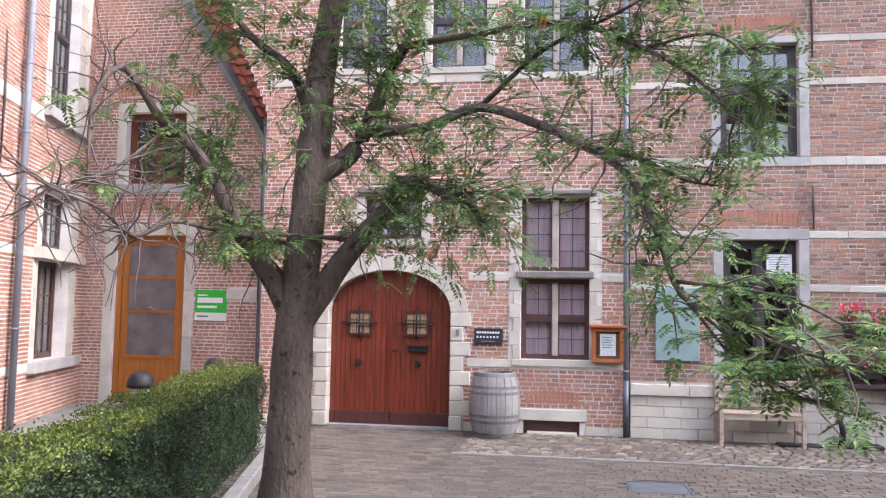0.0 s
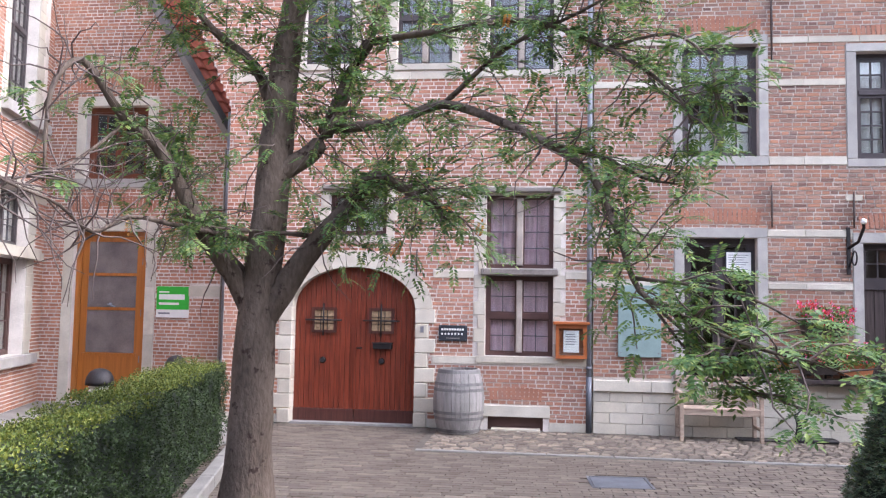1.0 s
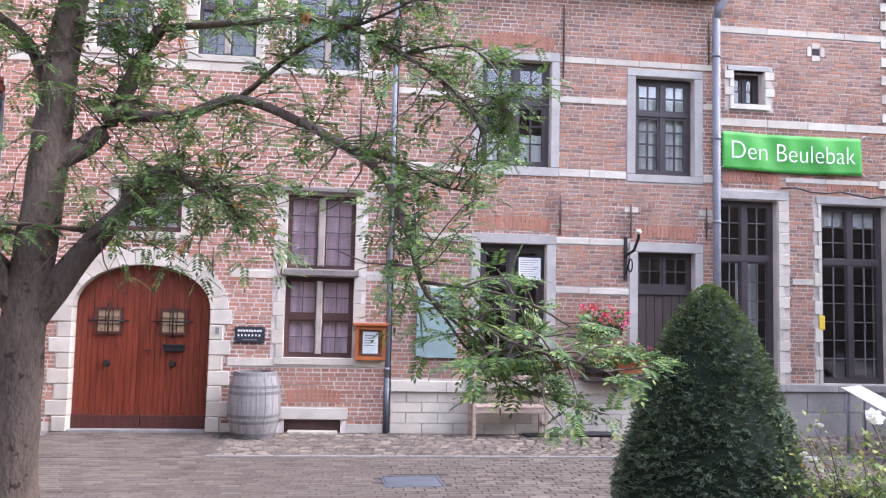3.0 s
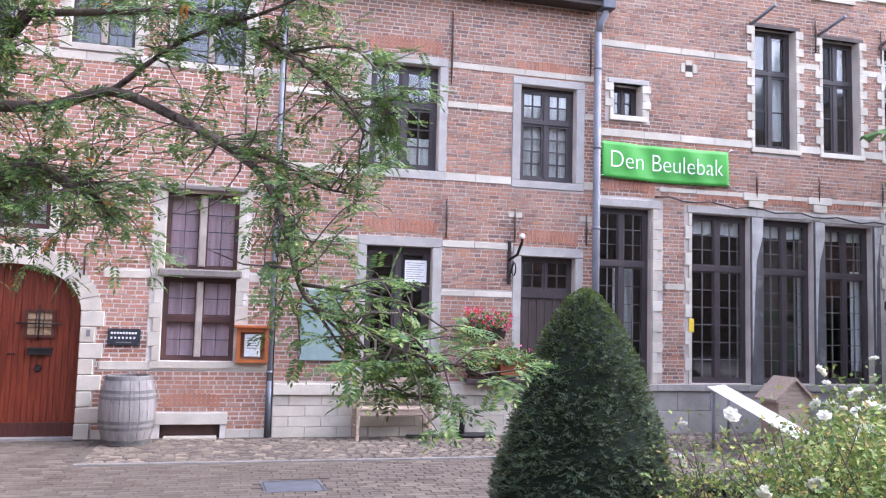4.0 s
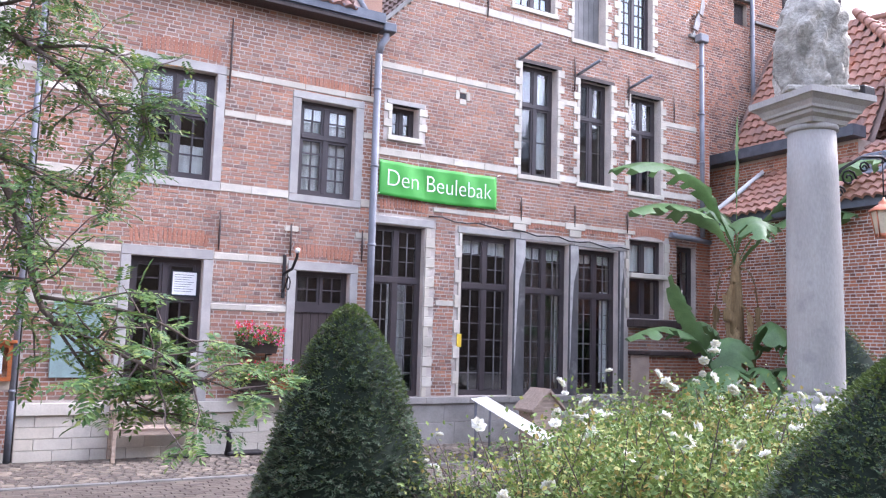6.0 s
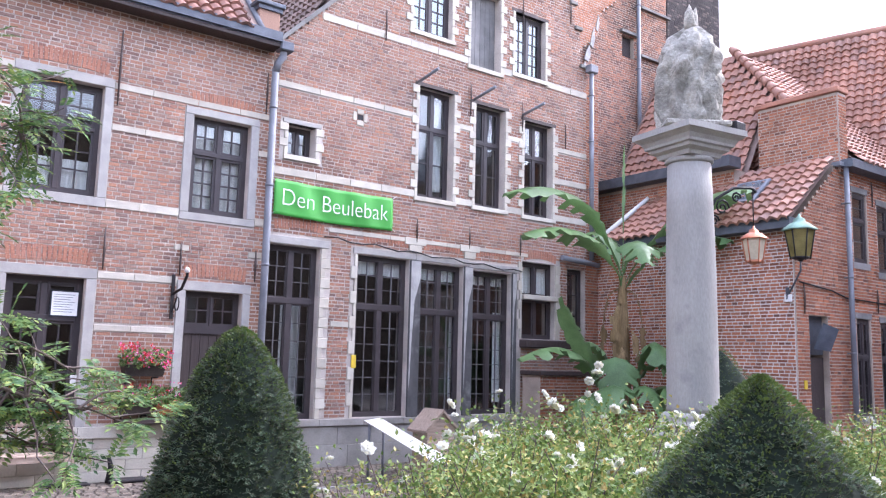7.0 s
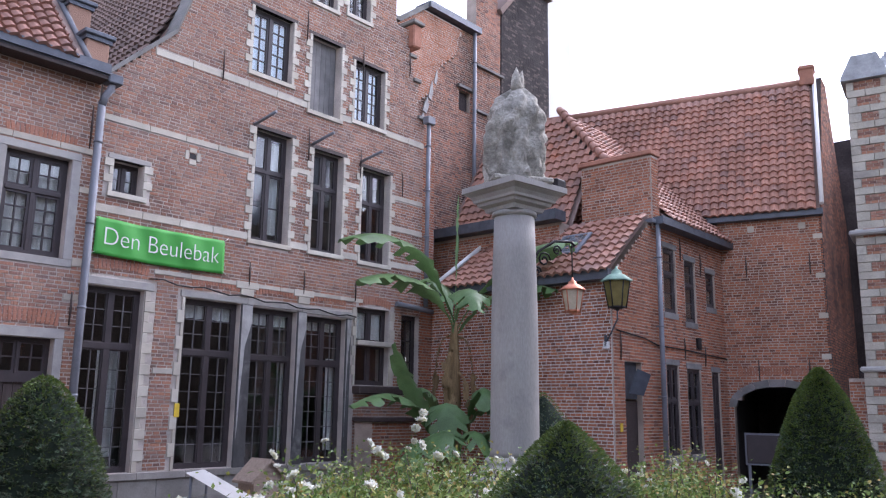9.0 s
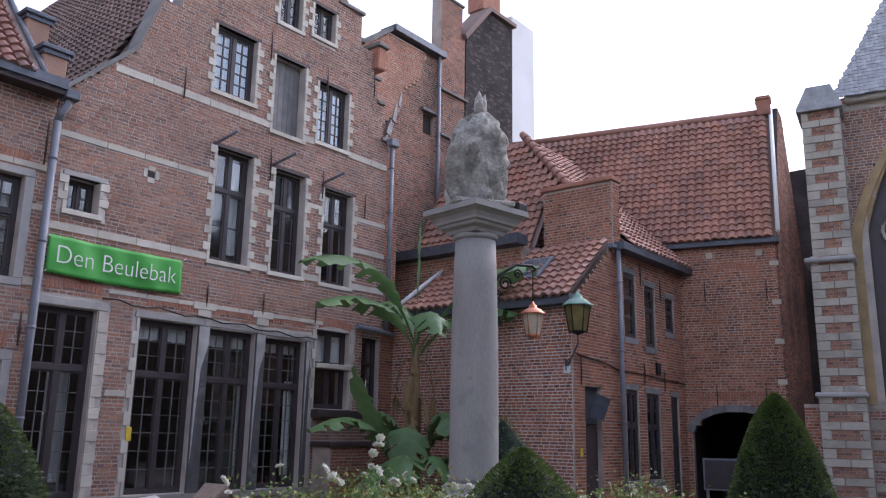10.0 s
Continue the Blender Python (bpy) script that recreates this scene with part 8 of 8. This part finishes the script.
def banana_leaf(base, top, tip, width, seed, material="leaf_banana"):
    r = np.random.default_rng(seed)
    a, b, c = Vector(base), Vector(top), Vector(tip)
    vs_, fs_ = [], []
    N = 26
    for i in range(N + 1):
        t = i / N
        p = a * (1 - t) ** 2 + b * 2 * t * (1 - t) + c * t * t
        d = ((b - a) * (1 - t) + (c - b) * t).normalized()
        side = d.cross(Vector((0, 0, 1)))
        side = side.normalized() if side.length > 0.05 else Vector((1, 0, 0))
        nrm = side.cross(d)
        w = width * min(1.0, 3.2 * max(0.0, t - 0.16)) * math.sqrt(max(0.0, 1 - max(0.0, (t - 0.55) / 0.46) ** 2.2)) if t > 0.16 else 0.022
        for s in (-1, -0.5, 0, 0.5, 1):
            droop = -abs(s) ** 1.5 * w * (0.35 + 0.25 * t) + 0.03 * r.normal() * abs(s)
            vs_.append(p + side * s * w * 0.92 * (1 + 0.10 * r.normal() * (abs(s) == 1)) + d * 0.12 * w * abs(s) + Vector((0, 0, 1)) * droop * 0.7 + nrm * droop * 0.3)
    for i in range(N):
        tear_l, tear_r = r.uniform() < 0.3, r.uniform() < 0.3
        for s in range(4):
            if (s == 0 and tear_l and i > 5) or (s == 3 and tear_r and i > 5):
                continue
            o = i * 5 + s
            fs_.append((o, o + 1, o + 6, o + 5))
    ob = part("leaf", (vs_, fs_), material, bp_)
    for p in ob.data.polygons:
        p.use_smooth = True


for i, (base, top, tip, w) in enumerate((
    ((0.1, 0, 3.4), (-0.9, 0.0, 5.6), (-3.0, 0.0, 4.7), 0.30),
    ((0.1, 0, 3.3), (-0.9, -0.1, 4.7), (-2.75, -0.2, 4.0), 0.32),
    ((0.08, 0, 3.6), (0.12, 0.0, 4.9), (0.2, 0.05, 6.15), 0.03),
    ((0.1, 0, 3.3), (0.6, -0.9, 5.3), (1.0, -2.3, 5.0), 0.38),
    ((0.1, 0, 3.2), (0.5, -0.7, 4.6), (0.9, -1.9, 4.1), 0.36),
    ((0.0, 0, 3.3), (-0.2, -0.6, 4.7), (-0.7, -1.2, 3.6), 0.34),
    ((0.05, 0, 3.2), (0.5, 0.5, 4.9), (0.2, 1.3, 4.4), 0.34),
    ((-0.4, -0.1, 0.9), (-1.0, -0.1, 2.0), (-1.75, -0.1, 2.95), 0.22),
    ((-0.4, -0.1, 0.8), (-1.2, -0.2, 2.6), (-2.8, -0.2, 1.85), 0.28),
    ((-0.3, -0.1, 0.9), (-0.5, -0.3, 2.9), (-0.75, -0.6, 1.0), 0.38),
    ((0, -0.1, 0.9), (0.4, -0.7, 2.9), (0.35, -1.4, 1.1), 0.36),
    ((-0.4, -0.1, 0.8), (-1.2, -0.3, 1.8), (-1.7, -0.5, 0.7), 0.34),
    ((0, 0, 0.7), (0.3, -0.9, 2.1), (0.1, -1.8, 0.8), 0.34),
    ((0, 0, 0.7), (-0.4, 0.1, 2.6), (-0.9, 0.2, 2.1), 0.32),
    ((-0.2, -0.2, 0.7), (-0.3, -0.8, 2.2), (-0.2, -1.3, 0.6), 0.36),
    ((-0.3, -0.1, 0.7), (-0.9, -0.6, 2.0), (-1.3, -1.0, 1.0), 0.34),
    ((0.0, -0.2, 0.8), (0.1, -0.6, 3.0), (0.0, -1.1, 1.8), 0.34),
)):
    banana_leaf(base, top, tip, w * 1.2, 60 + i)
for i, (dx, dy, z) in enumerate(((0.35, -0.3, 2.9), (-0.35, -0.15, 2.6), (0.1, -0.4, 2.2), (-0.2, 0.3, 2.9), (-0.3, -0.3, 1.8))):
    banana_leaf((0.05, 0, z + 0.3), (dx * 1.1, dy * 1.1, z + 0.5), (dx * 0.9, dy * 0.9, z - 1.0), 0.12, 90 + i, "straw")

# ---- yard corner, board and small things ----
low = brick_wall("wall_low_corner", "low brick wall under a dark wooden shelf in the corner", pose(13.05, -0.55, 0), 0, 1.3, 0, 1.55, (), (), None, "brick_wing", "mortar_dark", 0.5)
boxpart("coping", (-0.08, 1.36, -0.1, 0.5, 1.55, 1.63), "dark_wood", low, bevel=0.01)
brick_wall("wall_corner_strip", "narrow brick return in the yard corner", pose(14.93, 0.03, 0), 0, 0.42, 0, 8.0, (), (), None, "brick_wing", "mortar_dark")
bd = root("display_board", pose(9.0, -1.95, -0.14), "white sloping display board on a grey frame", "display board")
bm = bmesh.new()
v = [bm.verts.new(p) for p in ((-0.55, 0.35, 1.02), (0.0, 0.75, 1.02), (0.62, -0.35, 0.45), (0.05, -0.75, 0.45))]
bm.faces.new(v)
bmesh.ops.solidify(bm, geom=bm.faces[:], thickness=0.04)
part("board", bm, "white_paint", bd)
for x, y, z in ((-0.45, 0.35, 0.98), (0.0, 0.65, 0.98), (0.5, -0.3, 0.5), (0.08, -0.62, 0.48)):
    bm = bmesh.new()
    tube(bm, [(x, y, 0.14), (x, y, z)], 0.02, 8)
    part("leg", bm, "zinc", bd)
ph = root("wooden_hutch", pose(10.0, -1.25, 0) @ Matrix.Scale(0.82, 4), "weathered brown wooden hutch with a pitched roof", "hutch")
bm = bmesh.new()
prism(bm, [(-0.33, 0), (0.33, 0), (0.33, 0.85), (0, 1.16), (-0.33, 0.85)], -0.25, 0.25)
part("body", bm, "bench_wood", ph)
for s in (-1, 1):
    bm = bmesh.new()
    v = [bm.verts.new((s * x, y, z)) for y in (-0.32, 0.32) for x, z in ((0, 1.17), (0.42, 0.78), (0.42, 0.83), (0, 1.23))]
    for f in ((0, 1, 2, 3), (7, 6, 5, 4), (0, 4, 5, 1), (1, 5, 6, 2), (2, 6, 7, 3), (3, 7, 4, 0)):
        bm.faces.new([v[i] for i in f])
    part("roof_board", bm, "bench_wood", ph)
vb = root("notice_stand", MP @ pose(0.75, -0.5, 0), "grey framed notice stand in front of the passage", "notice board")
boxpart("sheet", (-0.35, 0.35, -0.03, 0.0, 0.75, 1.35), "frame_dark", vb, bevel=0.01)
boxpart("frame", (-0.39, 0.39, 0.0, 0.04, 0.71, 1.39), "zinc", vb)
for x in (-0.32, 0.32):
    boxpart("post", (x - 0.03, x + 0.03, 0.04, 0.09, 0, 1.39), "zinc", vb)
